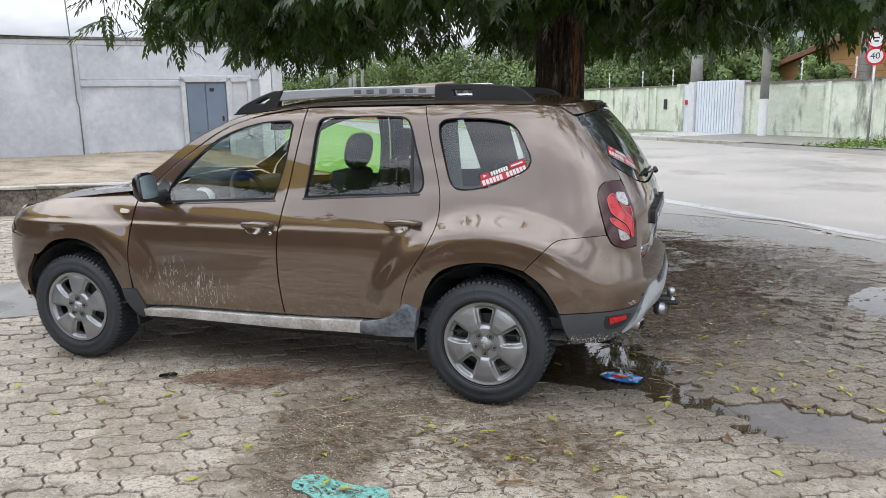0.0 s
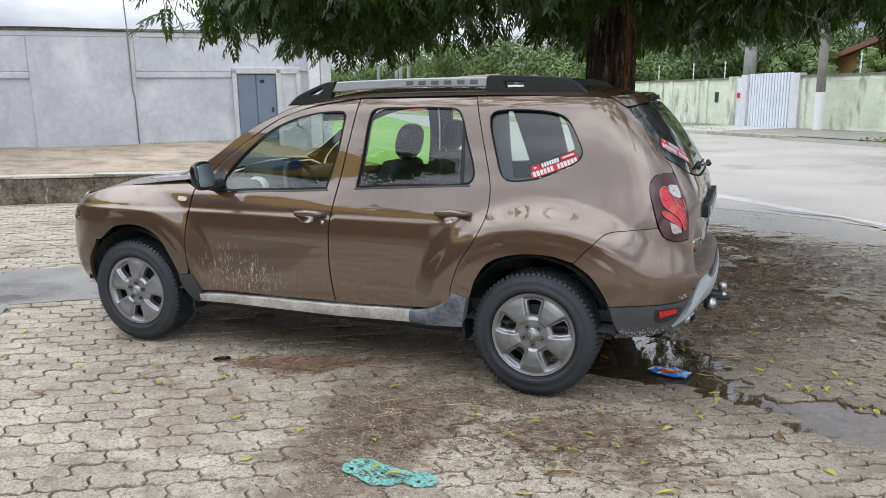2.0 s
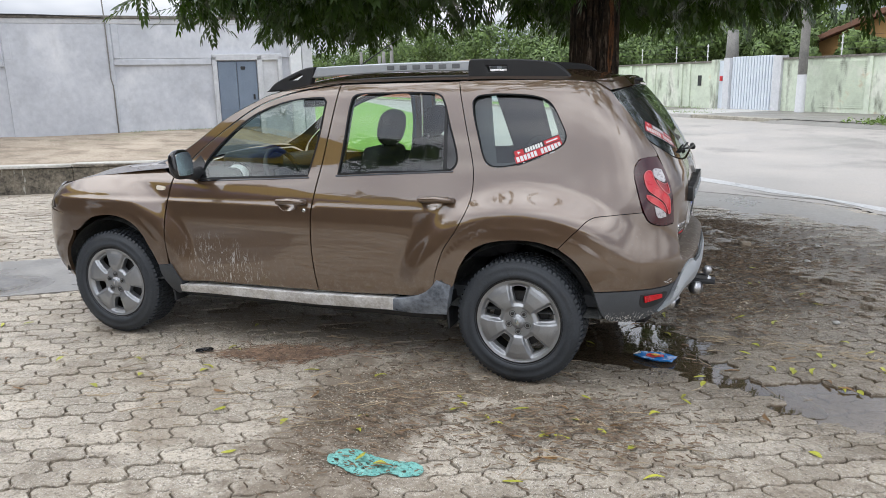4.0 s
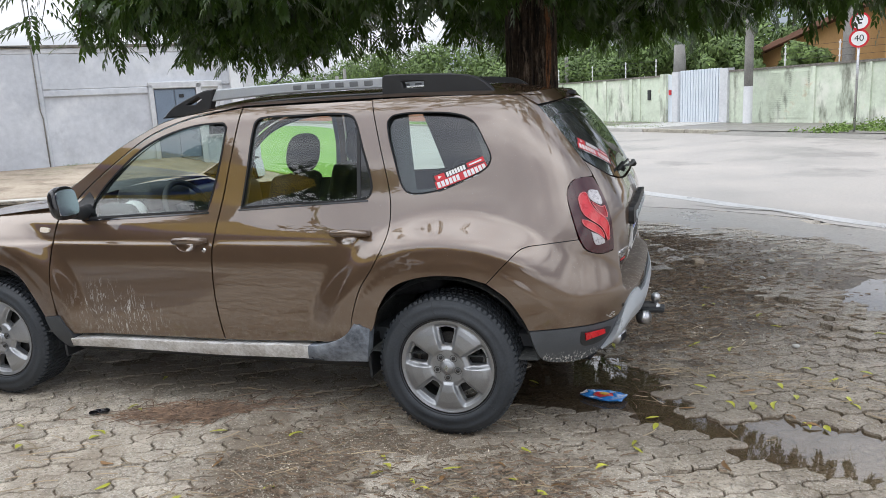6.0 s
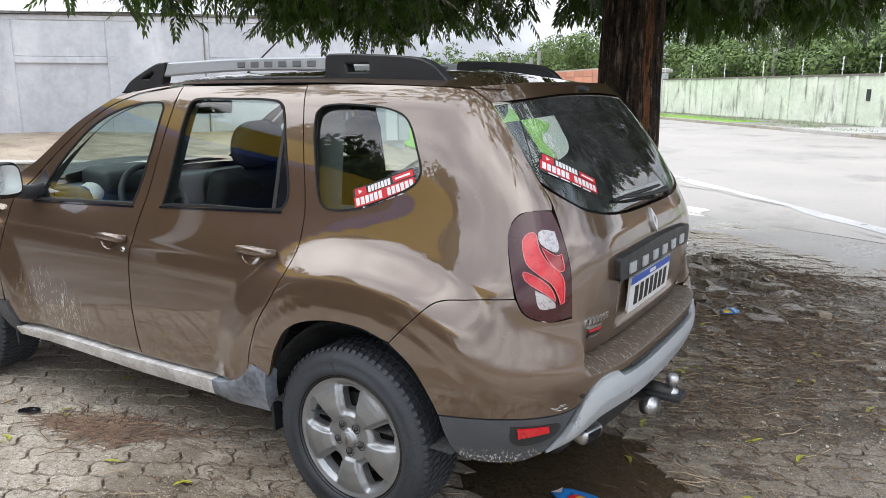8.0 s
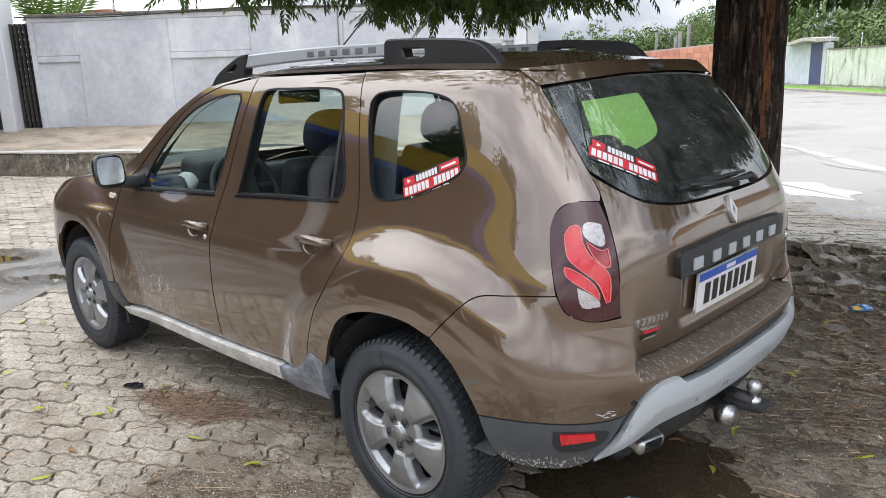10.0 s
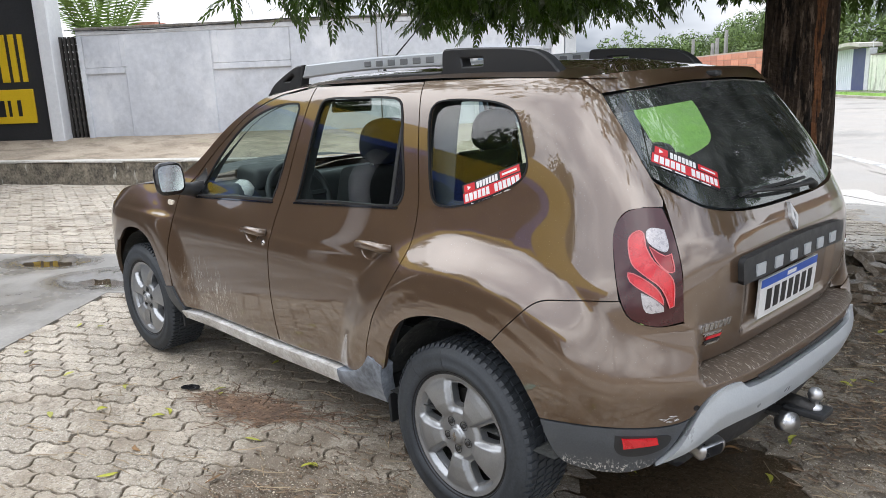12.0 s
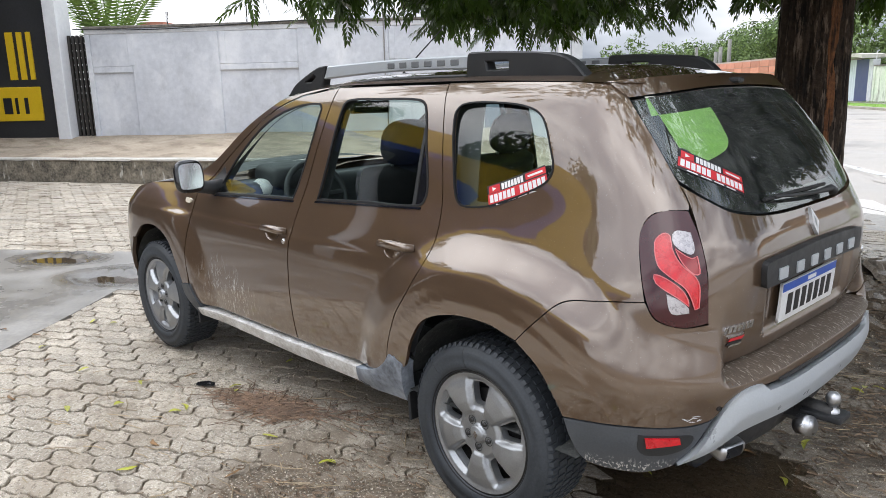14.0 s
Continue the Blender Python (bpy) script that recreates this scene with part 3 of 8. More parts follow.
def water_material():
    m = bpy.data.materials.new("standing_water")
    m.use_nodes = True
    n, l = m.node_tree.nodes, m.node_tree.links
    n.remove(n["Principled BSDF"])
    t, g, f, mx = n.new("ShaderNodeBsdfTransparent"), n.new("ShaderNodeBsdfGlossy"), n.new("ShaderNodeFresnel"), n.new("ShaderNodeMixShader")
    t.inputs["Color"].default_value = (.88, .80, .69, 1)
    g.inputs["Roughness"].default_value = .02
    f.inputs["IOR"].default_value = 1.5
    ripple, bp = n.new("ShaderNodeTexNoise"), n.new("ShaderNodeBump")
    ripple.inputs["Scale"].default_value = 7
    l.new(n.new("ShaderNodeNewGeometry").outputs["Position"], ripple.inputs["Vector"])
    bp.inputs["Strength"].default_value, bp.inputs["Distance"].default_value = .04, .01
    l.new(ripple.outputs["Fac"], bp.inputs["Height"])
    l.new(bp.outputs["Normal"], g.inputs["Normal"])
    l.new(bp.outputs["Normal"], f.inputs["Normal"])
    two = n.new("ShaderNodeMath")
    two.operation, two.use_clamp = "MULTIPLY", True
    two.inputs[1].default_value = 1.5
    l.new(f.outputs[0], two.inputs[0])
    silt_, murk = n.new("ShaderNodeBsdfDiffuse"), n.new("ShaderNodeMixShader")
    silt_.inputs["Color"].default_value, murk.inputs[0].default_value = (.17, .125, .08, 1), .35
    l.new(t.outputs[0], murk.inputs[1])
    l.new(silt_.outputs[0], murk.inputs[2])
    l.new(two.outputs[0], mx.inputs[0])
    l.new(murk.outputs[0], mx.inputs[1])
    l.new(g.outputs[0], mx.inputs[2])
    l.new(mx.outputs[0], n["Material Output"].inputs["Surface"])
    return m


M["water"] = water_material()


# ---- curves ----
def curve(*pts, soften=0):
    """A smooth function through a few points."""
    xs, ys = np.array([p[0] for p in pts], float), np.array([p[1] for p in pts], float)
    m = np.gradient(ys, xs)
    d = np.diff(ys) / np.diff(xs)
    for i in range(1, len(xs) - 1):
        m[i] = 0 if d[i - 1] * d[i] <= 0 else 2 * d[i - 1] * d[i] / (d[i - 1] + d[i])
    gx = np.linspace(xs[0], xs[-1], 500)
    k = np.clip(np.searchsorted(xs, gx) - 1, 0, len(xs) - 2)
    h = xs[k + 1] - xs[k]
    t = (gx - xs[k]) / h
    gy = (2*t**3 - 3*t**2 + 1) * ys[k] + (t**3 - 2*t**2 + t) * h * m[k] + (3*t**2 - 2*t**3) * ys[k + 1] + (t**3 - t**2) * h * m[k + 1]
    if soften:
        k = np.exp(-(np.arange(-3 * soften, 3 * soften + 1) / soften) ** 2 / 2)
        pad = 3 * soften
        ext = np.concatenate([gy[0] - (gy[1] - gy[0]) * np.arange(pad, 0, -1), gy, gy[-1] + (gy[-1] - gy[-2]) * np.arange(1, pad + 1)])
        gy = np.convolve(ext, k / k.sum(), "valid")
    return lambda x: np.interp(x, gx, gy)


def step(a, b, x):
    t = np.clip((np.asarray(x, float) - a) / (b - a), 0, 1)
    return t * t * (3 - 2 * t)


# The car's skin. x runs to the rear from the rear axle, u follows the side and then turns round the corners.
AXLE_F, HUB = -2.673, 0.325
FRONT_PIVOT, TURN_SCALE = -2.75, 0.8
half_width = curve((0.2, .75), (0.30, .80), (0.38, .832), (.5, .846), (.65, .85), (.8, .842), (.9, .826), (.98, .797), (1.05, .77), (1.11, .748),
                   (1.3, .688), (1.475, .62), (1.53, .592), (1.575, .545), soften=10)
rear_end = curve((0.2, .70), (.30, .77), (.42, .82), (.60, .84), (.654, .838), (.666, .826), (.690, .752), (.72, .762), (.78, .780), (.9, .788), (1.0, .79), (1.06, .778),
                 (1.12, .752), (1.2, .712), (1.3, .65), (1.4, .575), (1.5, .485), (1.575, .41))
rear_soft = curve((0.2, .70), (.30, .77), (.42, .82), (.56, .838), (.64, .838), (.72, .815), (.80, .797), (.9, .788), (1.0, .79), (1.06, .778), (1.12, .752), (1.2, .712), (1.3, .65), (1.4, .575), (1.5, .485), (1.575, .41), soften=8)
rear_power = curve((.2, 3.0), (.5, 3.3), (.75, 4.2), (1.0, 4.6), (1.2, 4.6), (1.575, 5))
front_end = curve((.2, .5), (.4, .69), (.6, .735), (.8, .71), (.95, .60), (1.05, .45), (1.2, .3), (1.575, .3))
roof_edge = curve((-2.42, 1.06), (-2.3, 1.115), (-2.146, 1.187), (-1.894, 1.355), (-1.7, 1.45), (-1.558, 1.503), (-1.3, 1.543), (-1.09, 1.555), (-.38, 1.560), (0.1, 1.55), (.45, 1.535))
bonnet_edge = curve((-3.5, .80), (-3.3, .88), (-3.15, .935), (-2.885, 1.0), (-2.6, 1.035), (-2.2, 1.075))


def side_width(x, z):
    x, z = np.asarray(x, float), np.asarray(z, float)
    w = half_width(z)
    for axle in (0.0, AXLE_F):
        dx = x - axle
        r = np.hypot(np.where(dx > 0, dx * (0.84 if axle == 0 else 1), dx), z - HUB)
        w = w + (0.046 * (1 - step(.56, .73, r)) + .003 * (1 - step(.50, .53, r))) * step(.2, .5, z)
    w = w - 0.05 * step(-1.0, -2.2, x) * step(.98, 1.12, z)
    return w + .006 * (1 - step(.878, .900, z)) * step(.66, .86, z) * (1 - step(-.75, -.25, x))


def skin(u, z, depth=0.0):
    """The point of the left side of the skin at u and height z, sunk in by depth."""
    u, z = np.broadcast_arrays(np.asarray(u, float), np.asarray(z, float))
    x, y = u.copy(), -(side_width(u, z) - depth)
    a = np.clip(u / TURN_SCALE, 0, np.pi / 2)
    inlet = step(.715, .745, u)
    n, xr = rear_power(z), rear_soft(z) * (1 - inlet) + rear_end(z) * inlet - depth
    sx, cx = np.sin(a), np.cos(a)
    R = xr
    for _ in range(4):
        w = side_width(np.minimum(R * sx, .6), z) - depth
        R = ((sx / xr) ** n + (cx / w) ** n) ** (-1 / n)
    back = u > 0
    x, y = np.where(back, R * sx, x), np.where(back, -R * cx, y)
    b = np.clip((FRONT_PIVOT - u) / TURN_SCALE, 0, np.pi / 2)
    xf = front_end(z) - depth
    w = side_width(np.full_like(z, FRONT_PIVOT) - .1 * np.sin(b), z) - depth
    R = ((np.sin(b) / xf) ** 2.8 + (np.cos(b) / w) ** 2.8) ** (-1 / 2.8)
    fore = u < FRONT_PIVOT
    x, y = np.where(fore, FRONT_PIVOT - R * np.sin(b), x), np.where(fore, -R * np.cos(b), y)
    return np.stack([x, y, z + 0 * x], -1)


# ---- building blocks ----
from mathutils.geometry import delaunay_2d_cdt


def mesh_of(name, verts, faces, mat, smooth=False, normals=None):
    me = bpy.data.meshes.new(name)
    me.from_pydata([tuple(map(float, v)) for v in verts], [], [tuple(int(i) for i in f) for f in faces])
    me.materials.append(mat)
    me.polygons.foreach_set("use_smooth", [smooth] * len(me.polygons))
    if normals is not None:
        me.normals_split_custom_set_from_vertices([tuple(map(float, v)) for v in normals])
    me.update()
    return me


def thing(name, label, category, group="", kind=""):
    return tagged(new(name), label, category, group, kind)


def shape(name, geo, mat, parent=None, label="", smooth=False):
    """One mesh object out of (verts, faces) or a bmesh, under parent if there is one."""
    if isinstance(geo, bmesh.types.BMesh):
        me = bpy.data.meshes.new(name)
        geo.to_mesh(me)
        geo.free()
        me.materials.append(mat)
        me.polygons.foreach_set("use_smooth", [smooth] * len(me.polygons))
    else:
        me = mesh_of(name, geo[0], geo[1], mat, smooth)
    ob = new(name, me)
    if parent is not None:
        ob.parent = parent
    if label:
        tagged(ob, label)
    return ob


def box(x0, x1, y0, y1, z0, z1, bevel=0.0, segments=2):
    bm = bmesh.new()
    bmesh.ops.create_cube(bm, size=1)
    for v in bm.verts:
        v.co = ((x0 + x1) / 2 + v.co.x * (x1 - x0), (y0 + y1) / 2 + v.co.y * (y1 - y0), (z0 + z1) / 2 + v.co.z * (z1 - z0))
    if bevel:
        bmesh.ops.bevel(bm, geom=bm.edges[:], offset=bevel, segments=segments, affect="EDGES", profile=.6)
    return bm


def moved(bm, m):
    bmesh.ops.transform(bm, matrix=m, verts=bm.verts)
    return bm


def joined(*bms):
    out = bmesh.new()
    for b in bms:
        me = bpy.data.meshes.new("tmp")
        b.to_mesh(me)
        b.free()
        out.from_mesh(me)
        bpy.data.meshes.remove(me)
    return out


def tube(points, radii, sides=10, caps=True):
    """A round bar along points."""
    pts = [Vector(p) for p in points]
    radii = radii if hasattr(radii, "__len__") else [radii] * len(pts)
    verts, faces = [], []
    side = None
    for i, p in enumerate(pts):
        d = (pts[min(i + 1, len(pts) - 1)] - pts[max(i - 1, 0)]).normalized()
        if side is None:
            side = d.orthogonal().normalized()
        side = (side - d * side.dot(d)).normalized()
        up = d.cross(side)
        for k in range(sides):
            a = 2 * math.pi * k / sides
            verts.append(p + radii[i] * (math.cos(a) * side + math.sin(a) * up))
    for i in range(len(pts) - 1):
        for k in range(sides):
            a, b = i * sides + k, i * sides + (k + 1) % sides
            faces.append((a, b, b + sides, a + sides))
    if caps:
        faces.append(tuple(range(sides - 1, -1, -1)))
        faces.append(tuple(range((len(pts) - 1) * sides, len(pts) * sides)))
    return verts, faces


def lathe(profile, sides=64, axis="y"):
    """A turned form; profile of (radius, along)."""
    verts, faces = [], []
    for r, h in profile:
        for k in range(sides):
            a = 2 * math.pi * k / sides
            verts.append((r * math.cos(a), h, r * math.sin(a)) if axis == "y" else (r * math.cos(a), r * math.sin(a), h))
    n = len(profile)
    for i in range(n - 1):
        for k in range(sides):
            a, b = i * sides + k, i * sides + (k + 1) % sides
            f = (a, b, b + sides, a + sides)
            faces.append(f if axis == "y" else f[::-1])
    return verts, faces


def loop(*pts, n=6):
    """A closed smooth outline through (u, v) points; a third entry marks a sharp corner."""
    P = [np.array(p[:2], float) for p in pts]
    sharp = [len(p) > 2 for p in pts]
    out, N = [], len(P)
    for i in range(N):
        a, b = P[i], P[(i + 1) % N]
        h = np.linalg.norm(b - a)
        ta = (b - a) if sharp[i] else (b - P[i - 1]) / (np.linalg.norm(b - a) + np.linalg.norm(a - P[i - 1])) * h
        tb = (b - a) if sharp[(i + 1) % N] else (P[(i + 2) % N] - a) / (np.linalg.norm(P[(i + 2) % N] - b) + h) * h
        k = max(2, min(n, int(h / .012)))
        for t in np.arange(k) / k:
            out.append((2*t**3 - 3*t**2 + 1) * a + (t**3 - 2*t**2 + t) * ta + (3*t**2 - 2*t**3) * b + (t**3 - t**2) * tb)
    return np.array(out)


def grown(L, d):
    """The outline L moved outwards by d."""
    area = np.sum(L[:, 0] * np.roll(L[:, 1], -1) - np.roll(L[:, 0], -1) * L[:, 1])
    t = np.roll(L, -1, 0) - np.roll(L, 1, 0)
    t /= np.linalg.norm(t, axis=1)[:, None] + 1e-9
    nrm = np.stack([t[:, 1], -t[:, 0]], 1) * (1 if area > 0 else -1)
    return L + d * nrm


def within(L, p):
    x, y = p[:, 0], p[:, 1]
    hit = np.zeros(len(p), bool)
    for (x0, y0), (x1, y1) in zip(L, np.roll(L, -1, 0)):
        if y0 != y1:
            c = ((y0 > y) != (y1 > y)) & (x < (x1 - x0) * (y - y0) / (y1 - y0) + x0)
            hit ^= c
    return hit


def sheet(outline, holes=(), gap=.03):
    """Triangles that fill an outline with holes, on an inner grid."""
    loops = [outline, *holes]
    lo, hi = outline.min(0), outline.max(0)
    gx, gy = np.meshgrid(np.arange(lo[0] + gap / 2, hi[0], gap), np.arange(lo[1] + gap / 2, hi[1], gap))
    grid = np.stack([gx.ravel(), gy.ravel()], 1)
    if len(grid):
        ok = within(outline, grid)
        for h in holes:
            ok &= ~within(h, grid)
        edge = np.concatenate(loops)
        grid = grid[ok]
        if len(grid):
            d = np.full(len(grid), 9.)
            for q in np.array_split(edge, max(1, len(edge) // 60)):
                d = np.minimum(d, np.min(np.linalg.norm(grid[:, None] - q[None], axis=2), 1))
            grid = grid[d > gap * .45]
    verts = np.concatenate([*loops, grid]) if len(grid) else np.concatenate(loops)
    edges, k, rings = [], 0, []
    for L in loops:
        rings.append(list(range(k, k + len(L))))
        edges += [(k + i, k + (i + 1) % len(L)) for i in range(len(L))]
        k += len(L)
    v2, _, tri, _, _, _ = delaunay_2d_cdt([Vector(v) for v in verts], edges, [], 0, 1e-6)[:6]
    v2 = np.array([tuple(v) for v in v2])
    tri = [t for t in tri]
    cen = np.array([v2[list(t)].mean(0) for t in tri])
    ok = within(outline, cen)
    for h in holes:
        ok &= ~within(h, cen)
    return v2, [tuple(t) for t, o in zip(tri, ok) if o], loops


def fold(name, outline, holes, where, mat, parent=None, label="", gap=.03, lip=.012, mirrored=False, depth=0.0, lip_holes=True):
    """A pressed panel: the outline filled, laid on the surface where(p, depth), with turned-in edges."""
    v2, tris, loops = sheet(outline, holes, gap)
    V = where(v2, depth)
    e = 1e-3
    du, dv = where(v2 + [e, 0], depth) - where(v2 - [e, 0], depth), where(v2 + [0, e], depth) - where(v2 - [0, e], depth)
    N = np.cross(du, dv)
    N /= np.linalg.norm(N, axis=1)[:, None] + 1e-12
    back = where(v2, depth + .01)
    if np.sum((V - back) * N) < 0:
        N = -N
    p, q, r = (V[[t[i] for t in tris]] for i in range(3))
    fn = np.cross(q - p, r - p)
    mean = N[[t[0] for t in tris]]
    tris = [t if s > 0 else t[::-1] for t, s in zip(tris, np.sum(fn * mean, 1))]
    verts, norms, faces = [V], [N], list(tris)
    k = len(V)
    for i, L in enumerate(loops):
        if not lip or (i and not lip_holes):
            continue
        a, b = where(L, depth), where(L, depth + lip)
        out = where(grown(L, .004 if i == 0 else -.004), depth) - a
        out /= np.linalg.norm(out, axis=1)[:, None] + 1e-12
        verts += [a, b]
        norms += [out, out]
        n = len(L)
        for j in range(n):
            f = (k + j, k + (j + 1) % n, k + n + (j + 1) % n, k + n + j)
            fa = np.cross(a[(j + 1) % n] - a[j], b[j] - a[j])
            faces.append(f if np.dot(fa, out[j]) > 0 else f[::-1])
        k += 2 * n
    verts, norms = np.concatenate(verts), np.concatenate(norms)
    made = []
    for flip in ((False, True) if mirrored else (False,)):
        s = np.array([1, -1, 1]) if flip else 1
        fs = [f[::-1] for f in faces] if flip else faces
        ob = new(name, mesh_of(name, verts * s, fs, mat, True, norms * s))
        if parent is not None:
            ob.parent = parent
        if label:
            tagged(ob, label)
        made.append(ob)
    return made


# ---- ground ----
def pool_depth(x, y):
    x, y = np.asarray(x, float), np.asarray(y, float)
    d = np.zeros_like(x)
    for cx, cy, rx, ry, deg, deep in POOLS:
        c, s = math.cos(radians(deg)), math.sin(radians(deg))
        a, b = ((x - cx) * c + (y - cy) * s) / rx, (-(x - cx) * s + (y - cy) * c) / ry
        d = np.maximum(d, deep * (1 - step(.55, 1.35, np.hypot(a, b))))
    return d


WAVES = [(random.uniform(.6, 3.4), random.uniform(0, 6.28), random.uniform(0, 6.28)) for _ in range(9)]


def unrest(x, y):
    """Slow, uneven heave of the ground, about -1 to 1."""
    x, y = np.asarray(x, float), np.asarray(y, float)
    t = sum(np.sin(k * (math.cos(a) * x + math.sin(a) * y) + p) for k, a, p in WAVES)
    return t / 4.5


HEAVE = (.15, 3.4)


def root_heave(x, y):
    x, y = np.asarray(x), np.asarray(y)
    return (.17 + .07 * unrest(x * 4, y * 4)) * np.exp(-((x + .24) ** 2 + (y - 2.52) ** 2) / .75) + (.10 + .05 * unrest(x * 5, y * 5)) * np.exp(-((x - HEAVE[0]) ** 2 + (y - HEAVE[1]) ** 2) / .6) + .035 * np.exp(-(((x - 1.55) * .86 + (y - 1.75) * .51) / .22) ** 2 - (((x - 1.75) * .51 - (y - 1.4) * .86) / .6) ** 2)


def paved(x, y):
    return .009 * unrest(x, y) - pool_depth(x, y) + root_heave(x, y)


def silt(x, y):
    """How far sand and mud cover the paving, 0 to 1."""
    x, y = np.asarray(x, float), np.asarray(y, float)
    m = np.zeros_like(x)
    for cx, cy, rx, ry, deg, most in ((-.64, -1.5, .30, .75, 14, 1), (-.15, -.95, .6, .17, 10, .95), (-1.5, -.35, 1.2, .25, 0, .6), (1.2, 2.6, 1.7, 1.5, 30, .92), (-.2, 2.5, 1.2, 1.1, 0, .9), (.2, -2.35, 1.2, .26, 8, .95), (1.0, .9, .8, .9, 0, .8),
                                      (-1.2, .8, 2.4, .9, 0, .8), (-4.2, -1.7, 1.0, .35, 30, .6), (-7.5, .5, 2.2, .5, 30, .65)):
        c, s = math.cos(radians(deg)), math.sin(radians(deg))
        a, b = ((x - cx) * c + (y - cy) * s) / rx, (-(x - cx) * s + (y - cy) * c) / ry
        m = np.maximum(m, most * (1 - step(.45, 1.4, np.hypot(a, b) + .22 * unrest(x * 2.6 + 3, y * 2.6) + .16 * unrest(x * 7.1, y * 7.1 + 2) + .10 * unrest(x * 15, y * 15))))
    return m


def axis(lo, hi, fine, far):
    mid = np.arange(lo, hi + fine / 2, fine)
    g = np.cumsum(np.geomspace(fine * 2, far / 4, 22))
    g = g * (far / g[-1])
    return np.concatenate([(lo - g)[::-1], mid, hi + g])


def grid_sheet(xs, ys, height):
    X, Y = np.meshgrid(xs, ys)
    Z = height(X, Y)
    n = len(xs)
    f = [(j * n + i, j * n + i + 1, (j + 1) * n + i + 1, (j + 1) * n + i) for j in range(len(ys) - 1) for i in range(n - 1)]
    return np.stack([X.ravel(), Y.ravel(), Z.ravel()], 1), f


rough_table = np.random.rand(64, 64)


def ground_height(x, y):
    near = np.exp(-((x + 2) ** 2 + (y - .5) ** 2) / 180)
    tiny = rough_table[(np.floor(x * 17)).astype(int) % 64, (np.floor(y * 17)).astype(int) % 64] - .5
    h = paved(x, y) - .0165 + .0220 * silt(x, y) + .005 * tiny * (.2 + silt(x, y))
    return h * near - .012 * (1 - near)


tagged(shape("ground", grid_sheet(axis(-7, 3.6, .065, 420), axis(-3.6, 6.2, .065, 420), ground_height), M["soil"], smooth=True),
       "brown sandy soil between and under the paving blocks", "ground", kind="structure")

for cx, cy, rx, ry, deg, deep in POOLS:
    ring = [(cx + 1.5 * (rx * math.cos(a) * math.cos(radians(deg)) - ry * math.sin(a) * math.sin(radians(deg))),
             cy + 1.5 * (rx * math.cos(a) * math.sin(radians(deg)) + ry * math.sin(a) * math.cos(radians(deg)))) for a in np.linspace(0, 2 * math.pi, 40)[:-1]]
    ring = [(cx + (x - cx) * (1 + .16 * math.sin(.31 * i * 1.03 * 2 + cx * 9) + .10 * math.sin(.161 * i * 5 + cy)), cy + (y - cy) * (1 + .16 * math.sin(.322 * i * 2 + cy * 7) + .10 * math.sin(.161 * i * 6))) for i, (x, y) in enumerate(ring)] if cy > 5 else ring
    z = -.0125 - .0017 * POOLS.index((cx, cy, rx, ry, deg, deep))
    if cy > 5:
        ring = [(cx + (x - cx) / 1.5, cy + (y - cy) / 1.5) for x, y in ring]
        z = .0075
    tagged(shape("puddle", ([(x, y, z) for x, y in ring], [tuple(range(len(ring)))]), M["water"]), "shallow puddle of rain water on the paving", "puddle", "puddles", "structure")

# Streets: the road runs along ROAD, the side street's walls stand square to it.
ROAD, ACROSS = Vector((.66, -.751, 0)), Vector((.751, .66, 0))


def strip(n0, n1, s0, s1, z, steps=60, edge=0.0):
    """A band along the road, between two distances across it."""
    verts, faces = [], []
    for i in range(steps + 1):
        s = s0 + (s1 - s0) * i / steps
        w = edge * math.sin(s * 1.7) + edge * .6 * math.sin(s * 4.1 + 1)
        for n, e in ((n0, w), ((n0 + n1) / 2, 0), (n1, 0)):
            p = ROAD * s + ACROSS * (n + e)
            verts.append((p.x, p.y, z))
    for i in range(steps):
        for k in (0, 1):
            a = i * 3 + k
            faces.append((a, a + 3, a + 4, a + 1))
    return verts, faces


tagged(shape("road", strip(5.2, 16.4, -120, 60, .006, 360, .16), M["road"]), "wet pale grey worn asphalt street", "road", kind="structure")
# Wet gutter strip, with the sky's reflection put into its colour.
tagged(shape("gutter", strip(5.34, 5.56, -12, 20, .0095, 120, .06), M["gutter"]), "shallow wet gutter along the street's edge, its colour paled for mirrored sky", "gutter", kind="structure")
tagged(shape("pavement", strip(16.55, 21.2, -120, 60, .12), M["wet_concrete"]), "raised concrete pavement along the green wall", "pavement", kind="structure")
ramp_v = [tuple(ROAD * s + ACROSS * n + Vector((0, 0, z))) for s in np.linspace(-15.3, -9.3, 9) for n, z in ((15.9, .008), (16.56, .10), (16.8, .1225))]
tagged(shape("driveway_ramp", (ramp_v, [(i * 3 + k, i * 3 + 3 + k, i * 3 + 4 + k, i * 3 + 1 + k) for i in range(8) for k in (0, 1)]), M["wet_concrete"]), "lowered concrete kerb at the driveway", "kerb", kind="structure")
tagged(shape("verge", strip(16.6, 18.6, -70, -27.5, .127, 60, .10), M["lawn"]), "grassy verge along the foot of the green wall", "verge", kind="structure")
a, b = ROAD, ACROSS
for i in range(60):
    s = -95 + i * 2.0
    if -15.2 < s < -9.5:
        continue
    bm = box(s, s + 1.985, 16.38, 16.56, -.05, .135, .02, 1)
    for v in bm.verts:
        v.co = ROAD * v.co.x + ACROSS * v.co.y + Vector((0, 0, v.co.z))
    ob = shape("kerb_stone", bm, M["kerb_worn"])
    tagged(ob, "pale concrete kerb stone at the street's edge", "kerb", "far kerb", "structure")

